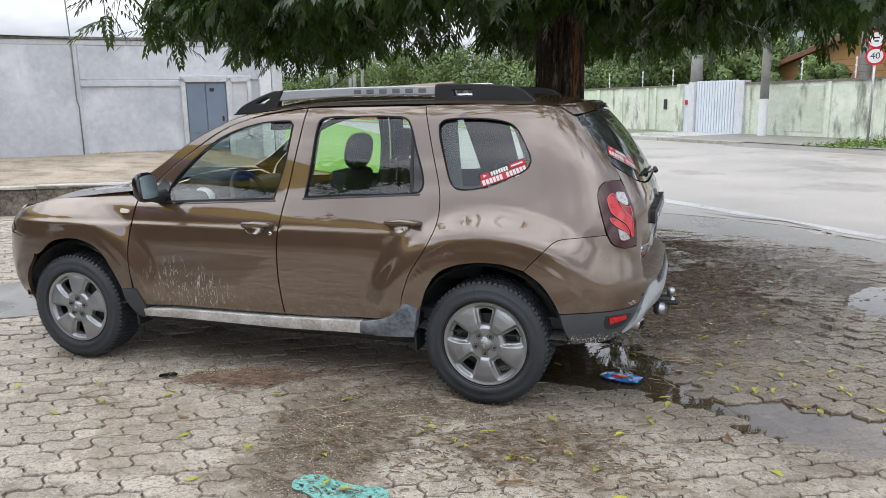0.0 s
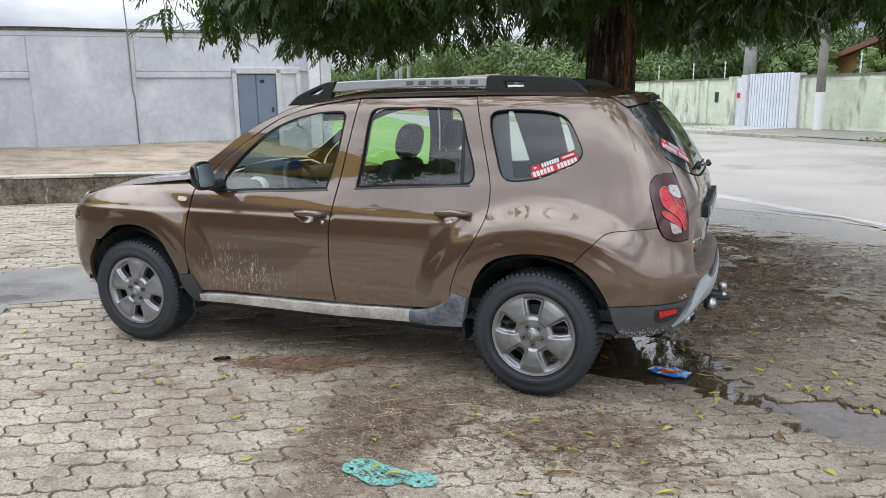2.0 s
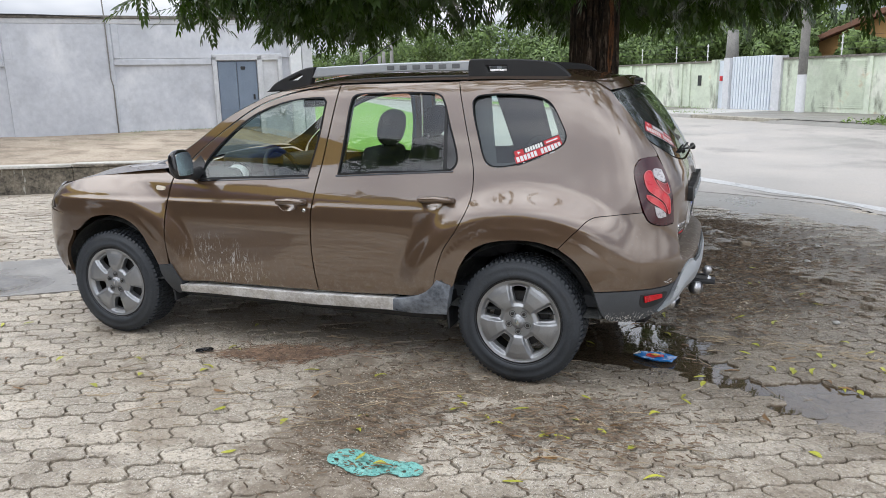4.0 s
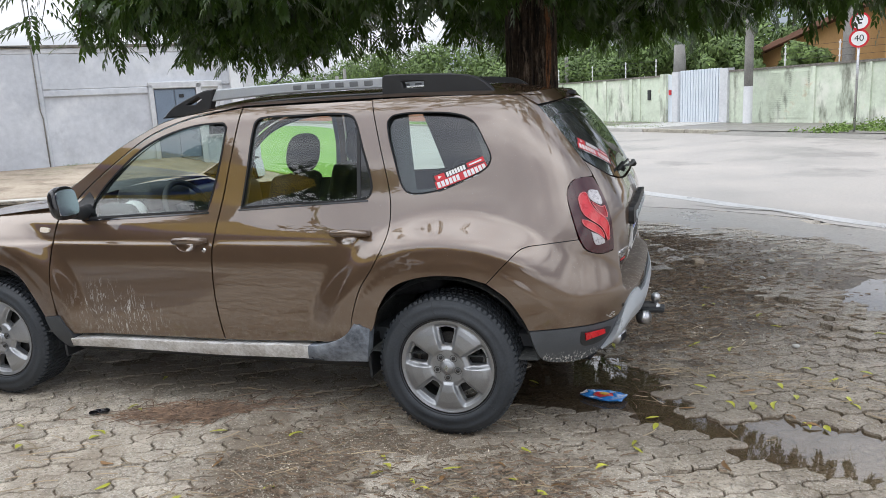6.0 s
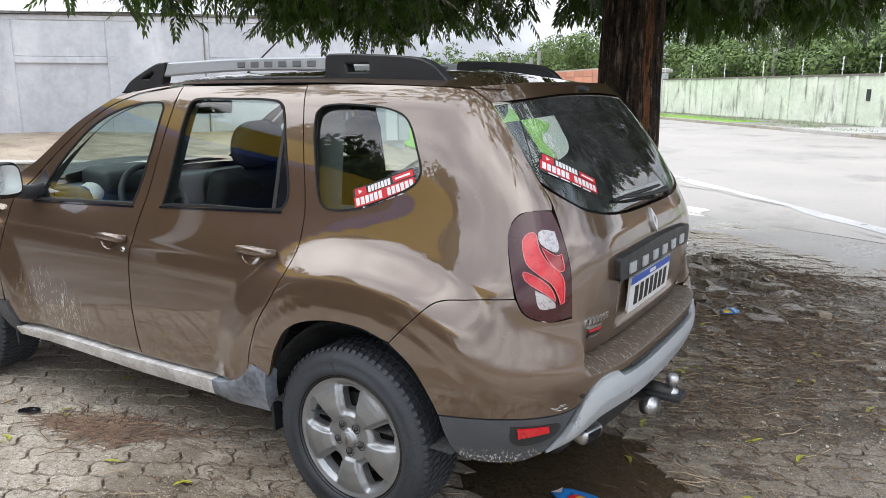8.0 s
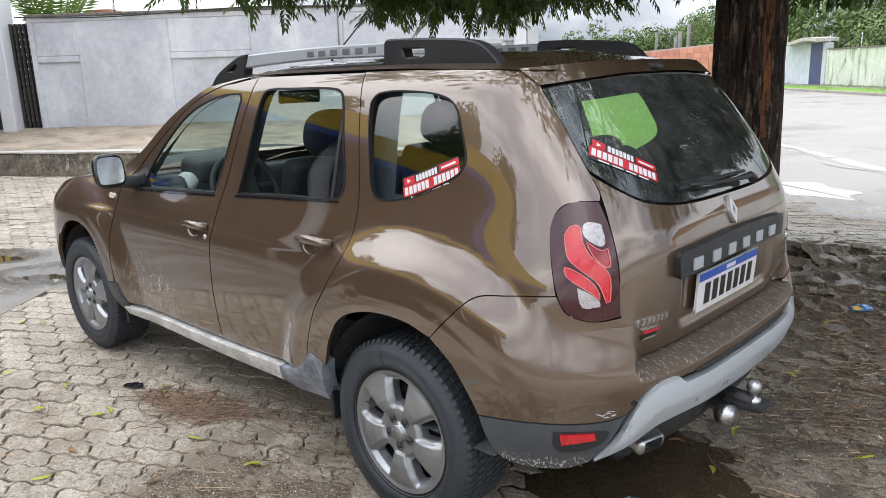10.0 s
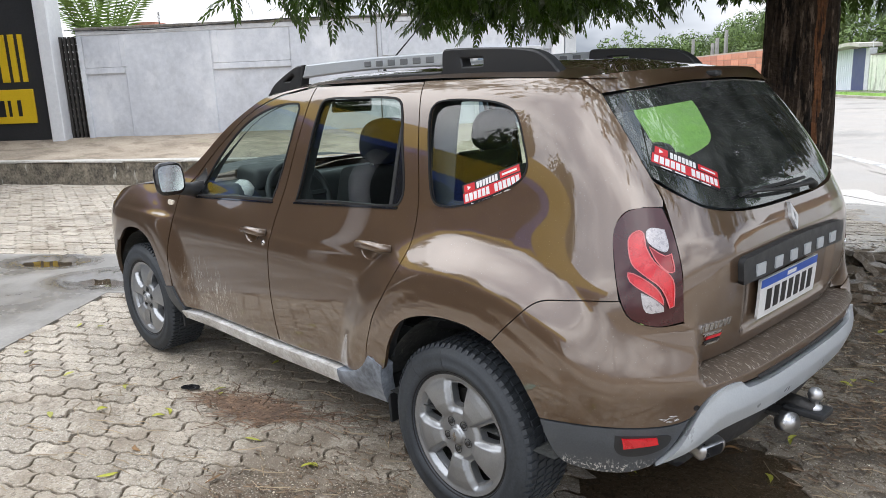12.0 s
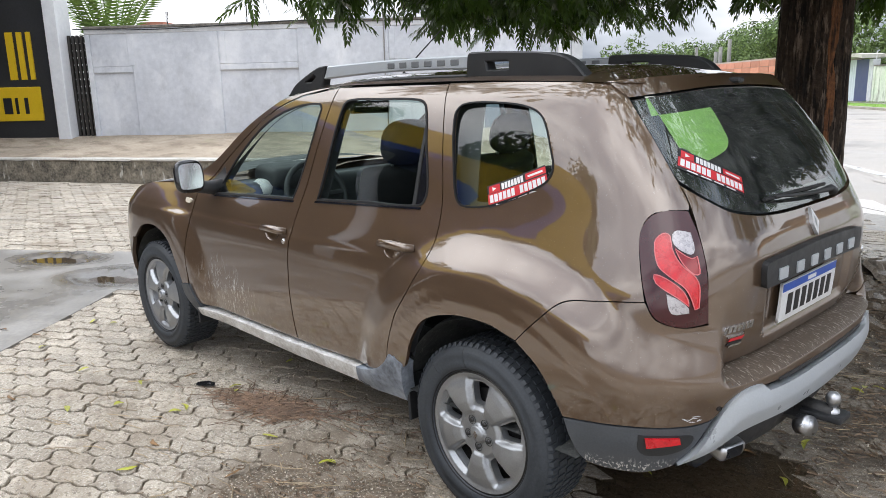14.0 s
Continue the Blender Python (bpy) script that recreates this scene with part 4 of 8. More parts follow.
# The side street's mouth, where the paving gives way to worn road.
mouth = loop((3.4, 4.5, 1), (1.3, 6.0), (-1.0, 6.5), (-3.4, 6.75), (-5.1, 6.9, 1), (-4.3, 9.6, 1), (-5.1, 12.4, 1), (-8.3, 18.5, 1), (-1.5, 14, 1), (4.5, 5.5, 1), n=20)
fold("side_road", mouth, (), lambda p, d: np.stack([p[:, 0], p[:, 1], .002 + .004 * unrest(p[:, 0], p[:, 1]) - d], 1), M["road"], None, gap=.25, lip=.06)
tagged(bpy.data.objects["side_road"], "worn wet road surface at the side street's mouth", "road", kind="structure")

# Wet silted margin where the paving sinks away before the street.
rim_ = [(3.6, 3.2), (3.1, 3.55), (2.7, 3.5), (2.35, 3.95), (1.9, 4.1), (1.5, 4.5), (1.1, 4.35), (.7, 4.8), (.3, 4.9), (-.2, 5.4), (-.8, 5.5), (-1.3, 6.0), (-2.0, 6.3), (-1.4, 6.9), (.3, 6.6), (1.5, 6.0), (2.6, 5.1), (4.2, 3.6)]
MARGIN = loop(*rim_, n=12)


def margin_height(p):
    """Silt that thins out to nothing at its edge."""
    near = np.min(np.linalg.norm(p[:, None] - MARGIN[None], axis=2), 1)
    return -.010 + .0185 * step(0, .35, near) + .005 * unrest(p[:, 0] * 2, p[:, 1] * 2)


fold("silted_margin", MARGIN, (), lambda p, d: np.stack([p[:, 0], p[:, 1], margin_height(p) - d], 1), M["wet_margin"], None, gap=.10, lip=.03)
tagged(bpy.data.objects["silted_margin"], "wet grey silt over the paving beside the street", "ground", kind="structure")

# Smooth cement apron set into the paving before the car.
APRON = loop((-2.7, .58, 1), (-4.3, -.56, 1), (-3.51, -1.45, 1), (-2.6, -2.45, 1), (-3.6, -4.5, 1), (-9, -6, 1), (-14, -6.6, 1), (-14, -5.75, 1), (-10, -2.95, 1), (-5.84, .0, 1), (-3.6, 1.42, 1), n=40)
fold("apron", APRON, (), lambda p, d: np.stack([p[:, 0], p[:, 1], paved(p[:, 0], p[:, 1]) + .004 - d], 1), M["cement"], None, gap=.10, lip=.04)
tagged(bpy.data.objects["apron"], "smooth wet grey cement apron let into the paving", "pavement", kind="structure")

# Lawn on the corner beyond the side street.
lawn_xy = [(-4.4, 9.6), (-5.2, 12.4), (-8.4, 18.5), (-13.5, 29.5), (-34, 58), (-46, 54), (-24, 27), (-12.5, 16), (-7.5, 11.4)]
lawn2 = loop(*lawn_xy, n=8)
fold("lawn", lawn2, (), lambda p, d: np.stack([p[:, 0], p[:, 1], .03 + .015 * unrest(p[:, 0], p[:, 1]) - d], 1), M["lawn"], None, gap=1.2, lip=.05)
tagged(bpy.data.objects["lawn"], "bright green mown lawn on the street corner", "lawn", kind="structure")

# ---- side street: yard, kerb, grey wall ----
WALL_0, WALL_E = Vector((-11.25, 8.07, 0)), Vector((.73, .683, 0)).normalized()
WALL_N = Vector((WALL_E.y, -WALL_E.x, 0))


def on_wall(bm, out=0.0):
    """From wall lengths (x), distance towards the street (y) and height to the world."""
    for v in bm.verts:
        v.co = WALL_0 + WALL_E * v.co.x + WALL_N * (v.co.y + out) + Vector((0, 0, v.co.z))
    bmesh.ops.reverse_faces(bm, faces=bm.faces)
    return bm


K0, K1 = Vector((-19.0, -1.6, 0)), Vector((-5.4, 6.1, 0))
KE = (K1 - K0).normalized()
verts, faces = [], []
NY = 40
for i in range(NY + 1):
    k = K0 + (K1 - K0) * i / NY
    w = WALL_0 + WALL_E * (-9.5 + 14.2 * i / NY) - WALL_N * .3
    for j in range(9):
        p = k.lerp(w, j / 8)
        h = .40 + .25 * (j / 8) ** 1.2 + .02 * float(unrest(p.x, p.y))
        if i > 34:
            h *= 1 - (i - 34) / 6 * .9
        verts.append((p.x, p.y, h))
faces = [(i * 9 + j, (i + 1) * 9 + j, (i + 1) * 9 + j + 1, i * 9 + j + 1) for i in range(NY) for j in range(8)]
tagged(shape("yard_ground", (verts, faces), M["dirt_yard"], smooth=True), "bare dry earth bank before the grey wall", "ground", kind="structure")
KN = Vector((KE.y, -KE.x, 0))
for i in range(13):
    L = (K1 - K0).length / 13
    top = .43 if i < 12 else .22
    bm = joined(box(i * L, (i + 1) * L - .004, -.02, .16, -.05, top - .05, .008, 1), box(i * L, (i + 1) * L - .004, -.05, .18, top - .05, top, .012, 1))
    for v in bm.verts:
        v.co += Vector((0, .012 * random.uniform(-1, 1), .01 * random.uniform(-1, 1)))
        v.co = K0 + KE * v.co.x + KN * v.co.y + Vector((0, 0, v.co.z))
    bmesh.ops.reverse_faces(bm, faces=bm.faces)
    ob = shape("retaining_kerb", bm, M["kerb"])
    ob.data.materials.append(M["kerb_top"])
    for f in ob.data.polygons:
        f.material_index = int(f.center.z > top - .03)
    tagged(ob, "high mossy concrete kerb with a pale worn top", "kerb", "side street kerb", "structure")

wall = tagged(shape("wall_grey", on_wall(box(-6.78, 4.15, -.22, -.02, .2, 2.97)), M["render"]), "long grey rendered boundary wall with recessed panels", "wall", kind="structure")


def wall_part(name, x0, x1, y0, y1, z0, z1, mat, bevel=.012, label=""):
    return shape(name, on_wall(box(x0, x1, y0, y1, z0, z1, bevel, 1)), M[mat], wall, label)


# Raised bands that frame the recessed panels.
for x0, x1 in ((-6.78, -6.66), (-5.74, -3.75), (-1.98, .04)):
    wall_part("pilaster", x0, x1, -.03, .03, .4, 2.86, "render")
wall_part("pilaster", 2.02, 2.10, -.03, .03, .4, 2.0, "render")
for x0, x1 in ((-6.66, -5.74), (-3.75, -1.98), (.04, 2.02)):
    wall_part("wall_band", x0 + .002, x1 - .002, -.03, .027, 2.02, 2.15, "render")
wall_part("wall_band", -6.78, 4.15, -.03, .034, 2.86, 2.97, "render_worn")
for x in (-5.75, -3.65, -1.9, .12, 3.75):
    wall_part("upper_pilaster", x - .07, x + .07, -.03, .036, 2.16, 2.86, "render")
for x0, x1 in ((-6.66, -5.74), (-3.75, -1.98), (.04, 4.15)):
    wall_part("upper_field", x0 + .002, x1 - .002, -.03, .024, 2.152, 2.858, "render")
wall_part("coping", -6.8, 4.2, -.26, .06, 2.97, 3.03, "wall_cap", .01, "thin dark weathered coping")
wall_part("corner_column", 3.72, 3.98, -.03, .14, .4, 3.02, "white_wall")
wall_part("corner_column", 4.0, 4.24, -.3, .10, .4, 3.06, "render_worn")
for x0, x1, z0, z1 in ((2.02, 2.12, .45, 2.2), (2.98, 3.1, .45, 2.2), (3.44, 3.54, .9, 2.2), (2.02, 3.54, 2.1, 2.24)):
    wall_part("surround", x0, x1, -.03, .09, z0, z1, "render_worn")
tagged(bpy.data.objects["wall_grey"], kind="structure")
hatch = thing("metal_door", "blue-grey double metal door in the boundary wall, closed", "door")
for x0, x1 in ((2.13, 2.53), (2.54, 2.97)):
    leaf = shape("door_leaf", on_wall(box(x0, x1, .0, .045, .62, 2.08, .008, 1)), M["blue_door"], hatch)
    shape("rail", on_wall(box(x0 + .02, x1 - .02, .045, .055, 1.02, 1.06)), M["blue_door"], leaf)
shape("handle", on_wall(box(2.86, 2.90, .045, .075, 1.25, 1.36, .008, 1)), M["black"], hatch, "dark door handle")
shape("latch_plate", on_wall(box(2.62, 2.72, .045, .052, 1.9, 1.97, .01, 1)), M["black"], hatch)
panel_ = tagged(shape("niche", on_wall(box(3.1, 3.44, .0, .03, 1.05, 2.1)), M["render_worn"]), "shallow pale niche beside the metal door", "niche", kind="structure")

pipe = thing("drain_pipe", "thin grey pipe running up the wall", "pipe")
w = [WALL_0 + WALL_E * s + WALL_N * .05 + Vector((0, 0, z)) for s, z in ((-.02, .55), (-.02, 1.6), (-.05, 1.75), (-.05, 3.0), (-.06, 3.3), (-.10, 5.2))]
shape("pipe", tube(w, .013, 8), M["pole_grey"], pipe, smooth=True)
cable = thing("wall_cable", "loose black cable sagging along the wall's top", "cable")
w = [WALL_0 + WALL_E * s + WALL_N * .08 + Vector((0, 0, 2.98 - .05 * math.sin((s + 7) * .9))) for s in np.linspace(-7, -.1, 40)]
shape("cable", tube(w, .012, 6), M["rubber"], cable)
for s, h in ((-3.1, .75), (-4.9, .3)):
    post = thing("fence_rod", "thin metal rod standing on the wall", "rod", "rods on the wall")
    q = WALL_0 + WALL_E * s - WALL_N * .1
    shape("rod", tube([q + Vector((0, 0, 3.0)), q + Vector((.02, .01, 3.0 + h))], .014, 6), M["dark_metal"], post)
    for k in range(3):
        z = 3.1 + (h - .15) * k / 2
        shape("insulator", tube([q + Vector((0, 0, z)), q + Vector((0, 0, z + .05))], .03, 8), M["white"], post)

# Black and yellow shop front with its white post and a wooden gate beside it.
shop = thing("shop_front", "black shop wall with yellow painted signs", "shop")
shape("wall", on_wall(box(-16, -7.54, -.5, -.02, .2, 5.5)), M["black_paint"], shop)
shape("sign_board", on_wall(box(-11.5, -7.96, -.02, .03, 1.0, 1.76, .01, 1)), M["yellow"], shop, "yellow sign board")
for x, w_ in ((-8.62, .16), (-8.36, .12), (-8.14, .10)):
    shape("stripe", on_wall(box(x, x + w_, -.02, .02, 1.92, 2.96)), M["yellow"], shop)
for x, w_ in ((-9.1, .10), (-8.86, .2), (-8.58, .07), (-8.36, .09)):
    shape("sign_mark", on_wall(box(x, x + w_, .03, .038, 1.16, 1.52)), M["ink"], shop)
post = thing("white_post", "tall white painted post of the shop front", "post")
shape("shaft", on_wall(box(-7.54, -7.24, -.3, .25, .3, 5.5, .015, 1)), M["white_wall"], post)
gate = thing("wooden_gate", "narrow gate of old dark boards", "gate")
for i in range(5):
    shape("board", on_wall(box(-7.23 + i * .098, -7.23 + i * .098 + .052, -.14, -.06, .45, 2.86, .006, 1)), M["gate_wood"], gate)
for i in range(15):
    shape("slat", on_wall(box(-7.24, -6.78, -.24, -.18, .5 + i * .158, .5 + i * .158 + .125, .006, 1)), M["gate_slat"], gate)
for z in (.62, 1.5, 2.6):
    shape("rail", on_wall(box(-7.24, -6.78, -.178, -.142, z, z + .08)), M["gate_wood"], gate)

# ---- across the road ----
FAR_0, FAR_E = Vector((3.8, 27.0, 0)), Vector((.68, -.733, 0)).normalized()
FAR_N = Vector((-FAR_E.y, FAR_E.x, 0)) * -1


def on_far(bm):
    for v in bm.verts:
        v.co = FAR_0 + FAR_E * v.co.x + FAR_N * v.co.y + Vector((0, 0, v.co.z))
    bmesh.ops.reverse_faces(bm, faces=bm.faces)
    return bm


green = tagged(shape("wall_green", joined(on_far(box(-23.9, -5.38, -.2, 0, -.1, 2.08)), on_far(box(-1.9, 9, -.2, 0, -.1, 2.08))), M["green_wall"]), "long pale green mouldy boundary wall", "wall", kind="structure")


def far_part(name, x0, x1, y0, y1, z0, z1, mat, parent, label="", bevel=0.0):
    return shape(name, on_far(box(x0, x1, y0, y1, z0, z1, bevel, 1)), M[mat], parent, label)


for x in (-23.8, -20.5, -18, -15.6, -13.2, -11.3, -9.4, -7.45, -6.9, 2.32, 4.4, 6.6):
    far_part("pilaster", x - .1, x + .1, 0, .06, -.1, 2.08, "green_wall", green)
for x0, x1 in ((-23.9, -5.4), (-1.9, 9)):
    far_part("coping", x0, x1, -.24, .06, 2.08, 2.16, "wall_cap", green, "blackened coping")
for x0, x1 in ((.35, 2.2),):
    for i in range(24):
        far_part("slat", x0, x1, 0, .03, .3 + i * .07, .3 + i * .07 + .05, "green_wall", green)
far_part("letter_box", -6.3, -6.1, 0, .04, 1.1, 1.55, "black", green, "black opening in the wall")
far_part("pillar", -5.38, -5.0, -.25, .12, -.1, 2.2, "green_wall", green)
far_part("pillar", -4.62, -4.28, -.25, .12, -.1, 2.25, "render_worn", green)
far_part("pillar", -1.92, -1.5, -.25, .12, -.1, 2.25, "render_worn", green)
wicket = thing("side_gate", "narrow pale metal side gate", "gate")
far_part("leaf", -5.0, -4.64, -.05, 0, .1, 2.15, "gate_white", wicket)
far_part("bell_box", -4.9, -4.78, 0, .06, 1.3, 1.5, "red_print", wicket, "small red box")
dgate = thing("driveway_gate", "white ribbed sheet metal driveway gate", "gate")
for i in range(15):
    x = -4.26 + i * .156
    far_part("rib", x, x + .12, -.06, 0, .1, 2.28, "gate_white", dgate, bevel=.015)
far_part("rail", -4.27, -1.93, -.1, -.06, .1, 2.26, "gate_white", dgate)
drive = tagged(shape("driveway", on_far(box(-5.2, -1.6, 0, 4.3, .0, .128)), M["concrete"]), "concrete drive across the pavement", "driveway", kind="structure")

pole = thing("utility_pole", "round grey concrete power pole at the pavement's edge", "pole")
q = FAR_0 + FAR_E * -.1 + FAR_N * .5
shape("shaft", tube([q, q + Vector((0, 0, 3)), q + Vector((0, 0, 9))], [.17, .155, .12], 14), M["pole_grey"], pole, smooth=True)
shape("base_paint", tube([q - Vector((0, 0, .05)), q + Vector((0, 0, 1.5))], [.174, .166], 14, False), M["white_wall"], pole, "whitewashed foot", True)
shape("bracket", tube([q + Vector((-.2, 0, 7.5)), q + Vector((1.0, .6, 7.6))], .05, 8), M["dark_metal"], pole)
post0 = thing("fence_post", "slender white post of the electric fence", "post", "electric fence posts")
shape("rod", tube([(0, 0, 0), (0, 0, .75)], .022, 6), M["white"], post0)
for k in range(3):
    shape("insulator", tube([(0, 0, .2 + .22 * k), (0, 0, .25 + .22 * k)], .045, 8), M["white"], post0)
spots = [-24, -20.6, -17.1, -13.6, -10.6, -8.0, -5.9, 1.0, 3.2, 5.6, 8]
for i, s in enumerate(spots):
    q = FAR_0 + FAR_E * s - FAR_N * .1 + Vector((0, 0, 2.14))
    m = Matrix.Translation(q)
    if i == 0:
        post0.matrix_basis = m
    else:
        copy_thing(post0, m)
fw = thing("fence_wires", "thin wires of the electric fence over the wall", "wire")
for k in range(3):
    for s0, s1 in ((-24, -5.9), (1.0, 8)):
        q0, q1 = (FAR_0 + FAR_E * s - FAR_N * .1 + Vector((0, 0, 2.14 + .225 + .22 * k)) for s in (s0, s1))
        shape("wire", tube([q0, q1], .006, 4), M["dark_metal"], fw)

# Speed limit sign on its post.
sign = thing("speed_sign", "round white speed sign with a red rim reading 40", "road sign")
SG = Vector((5.55, 19.3, .1))
shape("post", tube([SG, SG + Vector((0, 0, 3.1))], .035, 10), M["steel"], sign, smooth=True)
face = Vector((-.23, -.973, 0))
sidew = Vector((face.y, -face.x, 0)) * -1
for name, z, mark in (("sign_disc", 2.62, True), ("sign_disc", 3.06, False)):
    c = SG + face * .06 + Vector((0, 0, z - .1))
    base = Matrix((( -sidew.x, face.x, 0, c.x), (-sidew.y, face.y, 0, c.y), (0, 0, 1, c.z), (0, 0, 0, 1)))
    for nm, r, y, mat in ((name, .245, 0, "red_print"), ("sign_face", .19, .008, "white")):
        g = lathe([(0.001, y + .004), (r, y + .004), (r, y - .012), (.001, y - .012)], 32)
        ob = shape(nm, ([base @ Vector(v) for v in g[0]], g[1]), M[mat], sign, "white disc with a red rim" if nm == "sign_disc" else "")
    if mark:
        txt = bpy.data.curves.new("forty", "FONT")
        txt.body, txt.size, txt.align_x, txt.align_y, txt.extrude = "40", .24, "CENTER", "CENTER", .002
        txt.materials.append(M["ink"])
        tmp = new("tmp_text", txt)
        me = bpy.data.meshes.new_from_object(tmp.evaluated_get(bpy.context.evaluated_depsgraph_get()))
        bpy.data.objects.remove(tmp)
        t = new("numerals", me)
        t.parent = sign
        right = Vector((0, 0, 1)).cross(face)
        t.matrix_basis = Matrix(((right.x, 0, face.x, c.x + face.x * .016), (right.y, 0, face.y, c.y + face.y * .016), (0, 1, 0, c.z), (0, 0, 0, 1)))
    else:
        for dz, w_ in ((.05, .14), (-.04, .10)):
            bm = moved(box(-w_ / 2, w_ / 2, .012, .016, dz - .02, dz + .02), base)
            shape("sign_mark", bm, M["ink"], sign)

# House behind the green wall: an ochre gable under a dark clay roof, and a taller wing beside it.
house = thing("house", "ochre house with a dark clay tiled roof behind the wall", "house")
rake = lambda x: 2.72 + (x + 3.2) * .285
gv = [(-2.6, -3.0, 0), (7, -3.0, 0), (7, -3.0, rake(7) - .1), (-2.6, -3.0, rake(-2.6) - .1), (-2.6, -3.3, 0), (7, -3.3, 0), (7, -3.3, rake(7) - .1), (-2.6, -3.3, rake(-2.6) - .1)]
far_v = lambda vs_: [tuple(FAR_0 + FAR_E * v[0] + FAR_N * v[1] + Vector((0, 0, v[2]))) for v in vs_]
shape("gable", (far_v(gv), [(0, 1, 2, 3), (7, 6, 5, 4), (0, 3, 7, 4), (1, 5, 6, 2), (3, 2, 6, 7)]), M["orange_wall"], house)
bm = bmesh.new()
for i in range(22):
    for j in range(14):
        x, y = -3.3 + i * .48, -2.55 - j * .36
        b2 = box(x, x + .52, y - .34, y, 0, .07, .02, 1)
        for v in b2.verts:
            v.co.z += rake(v.co.x) + .03 * (i % 2)
        me = bpy.data.meshes.new("t")
        b2.to_mesh(me)
        b2.free()
        bm.from_mesh(me)
        bpy.data.meshes.remove(me)
shape("roof", on_far(bm), M["tile"], house, "dark clay tiles")
bv = [(-3.35, -2.5, rake(-3.35) - .14), (7.2, -2.5, rake(7.2) - .14), (7.2, -2.5, rake(7.2) + .04), (-3.35, -2.5, rake(-3.35) + .04), (-3.35, -2.62, rake(-3.35) - .14), (7.2, -2.62, rake(7.2) - .14), (7.2, -2.62, rake(7.2) + .04), (-3.35, -2.62, rake(-3.35) + .04)]
shape("barge_board", (far_v(bv), [(0, 1, 2, 3), (7, 6, 5, 4), (0, 3, 7, 4), (1, 5, 6, 2), (3, 2, 6, 7), (0, 4, 5, 1)]), M["tile"], house)
far_part("wing", 3.2, 14, -6, -2.4, 0, 4.0, "orange_wall", house)
far_part("wing_roof", 2.7, 14.5, -6.4, -1.9, 4.0, 4.2, "tile", house, "dark eave of the taller wing", .03)
far_part("window", 8.2, 9.4, -2.4, -2.32, 1.9, 3.0, "blue_door", house)
white = thing("white_house_wall", "white rendered wall with a meter box", "wall")
far_part("wall", 5.2, 14, 0, .2, 0, 2.7, "white_wall", white)
far_part("meter_box", 5.35, 5.75, .2, .3, 1.35, 1.95, "concrete", white, "grey meter box")

# Distant end of the street: sheet gate, canopy and red brick wall.
lot = thing("street_gate", "pale blue and white ribbed gate under a wavy concrete canopy", "gate")
for i in range(14):
    far_part("rib", -29.5 + i * .25, -29.5 + i * .25 + .2, -.1, 0, .1, 2.5, "gate_white", lot)
far_part("leaf", -26.0, -24.35, -.1, .02, .1, 2.5, "navy", lot, "navy blue leaf")
far_part("pillar", -24.35, -23.92, -.3, .1, -.1, 2.5, "render_worn", lot)
cv, cf = [], []
for i in range(25):
    x = -28.8 + i * .2
    z = 2.55 + .10 * math.cos((x + 25.3) * 1.15)
    cv += [tuple(FAR_0 + FAR_E * x + FAR_N * n_ + Vector((0, 0, z + h_))) for n_, h_ in ((-.6, 0), (.7, 0), (.7, .2), (-.6, .2))]
cf = [(i * 4 + k, i * 4 + (k + 1) % 4, i * 4 + 4 + (k + 1) % 4, i * 4 + 4 + k) for i in range(24) for k in range(4)] + [(3, 2, 1, 0), (96, 97, 98, 99)]
shape("canopy", (cv, cf), M["kerb_top"], lot, "wavy concrete canopy")
brick_wall = thing("brick_wall", "long red terracotta brick wall down the street", "wall", kind="structure")
far_part("core", -92, -29.6, -.16, -.02, -.1, 3.1, "mortar", brick_wall)
for i in range(30):
    for j in range(6):
        far_part("panel", -91.8 + i * 2.07, -91.8 + i * 2.07 + 1.97, -.02, .03, j * .5, j * .5 + .47, "brick", brick_wall)
# Yellow and blue building beyond the forecourt, mirrored in the car's side.
canopy = thing("forecourt_building", "dark forecourt building with a yellow and blue fascia", "building")
for nm, n0, n1, z0, z1, mat in (("wall", -18, -13.5, 0, 4.9, "black_paint"), ("blue_band", -18, -10.98, 4.86, 5.08, "blue_paint"), ("fascia", -18, -11, 5.08, 6.0, "yellow")):
    bm = box(-12.4, 17, n0, n1, z0, z1)
    for v in bm.verts:
        v.co = ROAD * v.co.x + ACROSS * v.co.y + Vector((0, 0, v.co.z))
    bmesh.ops.recalc_face_normals(bm, faces=bm.faces)
    shape(nm, bm, M[mat], canopy)
for s in (-8, -1, 6, 13):
    q = ROAD * s + ACROSS * -11.8
    shape("column", tube([q, q + Vector((0, 0, 4.9))], .2, 12), M["white_wall"], canopy, smooth=True)


# ---- the car ----
car = thing("car", "brown compact sport utility vehicle, parked, with dusty scuffed doors", "car")


def on_skin(p, depth):
    u = p[:, 0]
    right = u > TURN_SCALE * math.pi / 2
    q = skin(np.where(right, TURN_SCALE * math.pi - u, u), p[:, 1], depth)
    q[:, 1] *= np.where(right, -1, 1)
    return q


MID = TURN_SCALE * math.pi / 2


def wide(*pts):
    """Half an outline, given from the middle line round and back to it, with its mirror half."""
    return list(pts) + [(2 * MID - p[0], *p[1:]) for p in reversed(pts)]


def press(name, pts, mat, holes=(), label="", mirrored=True, depth=0.0, lip=.014, gap=.03, shrink=.002, parent=None, n=8):
    L = grown(loop(*pts, n=n), -shrink)
    return fold(name, L, [loop(*h, n=n) for h in holes], on_skin, M[mat], parent or car, label, gap, lip, mirrored, depth)


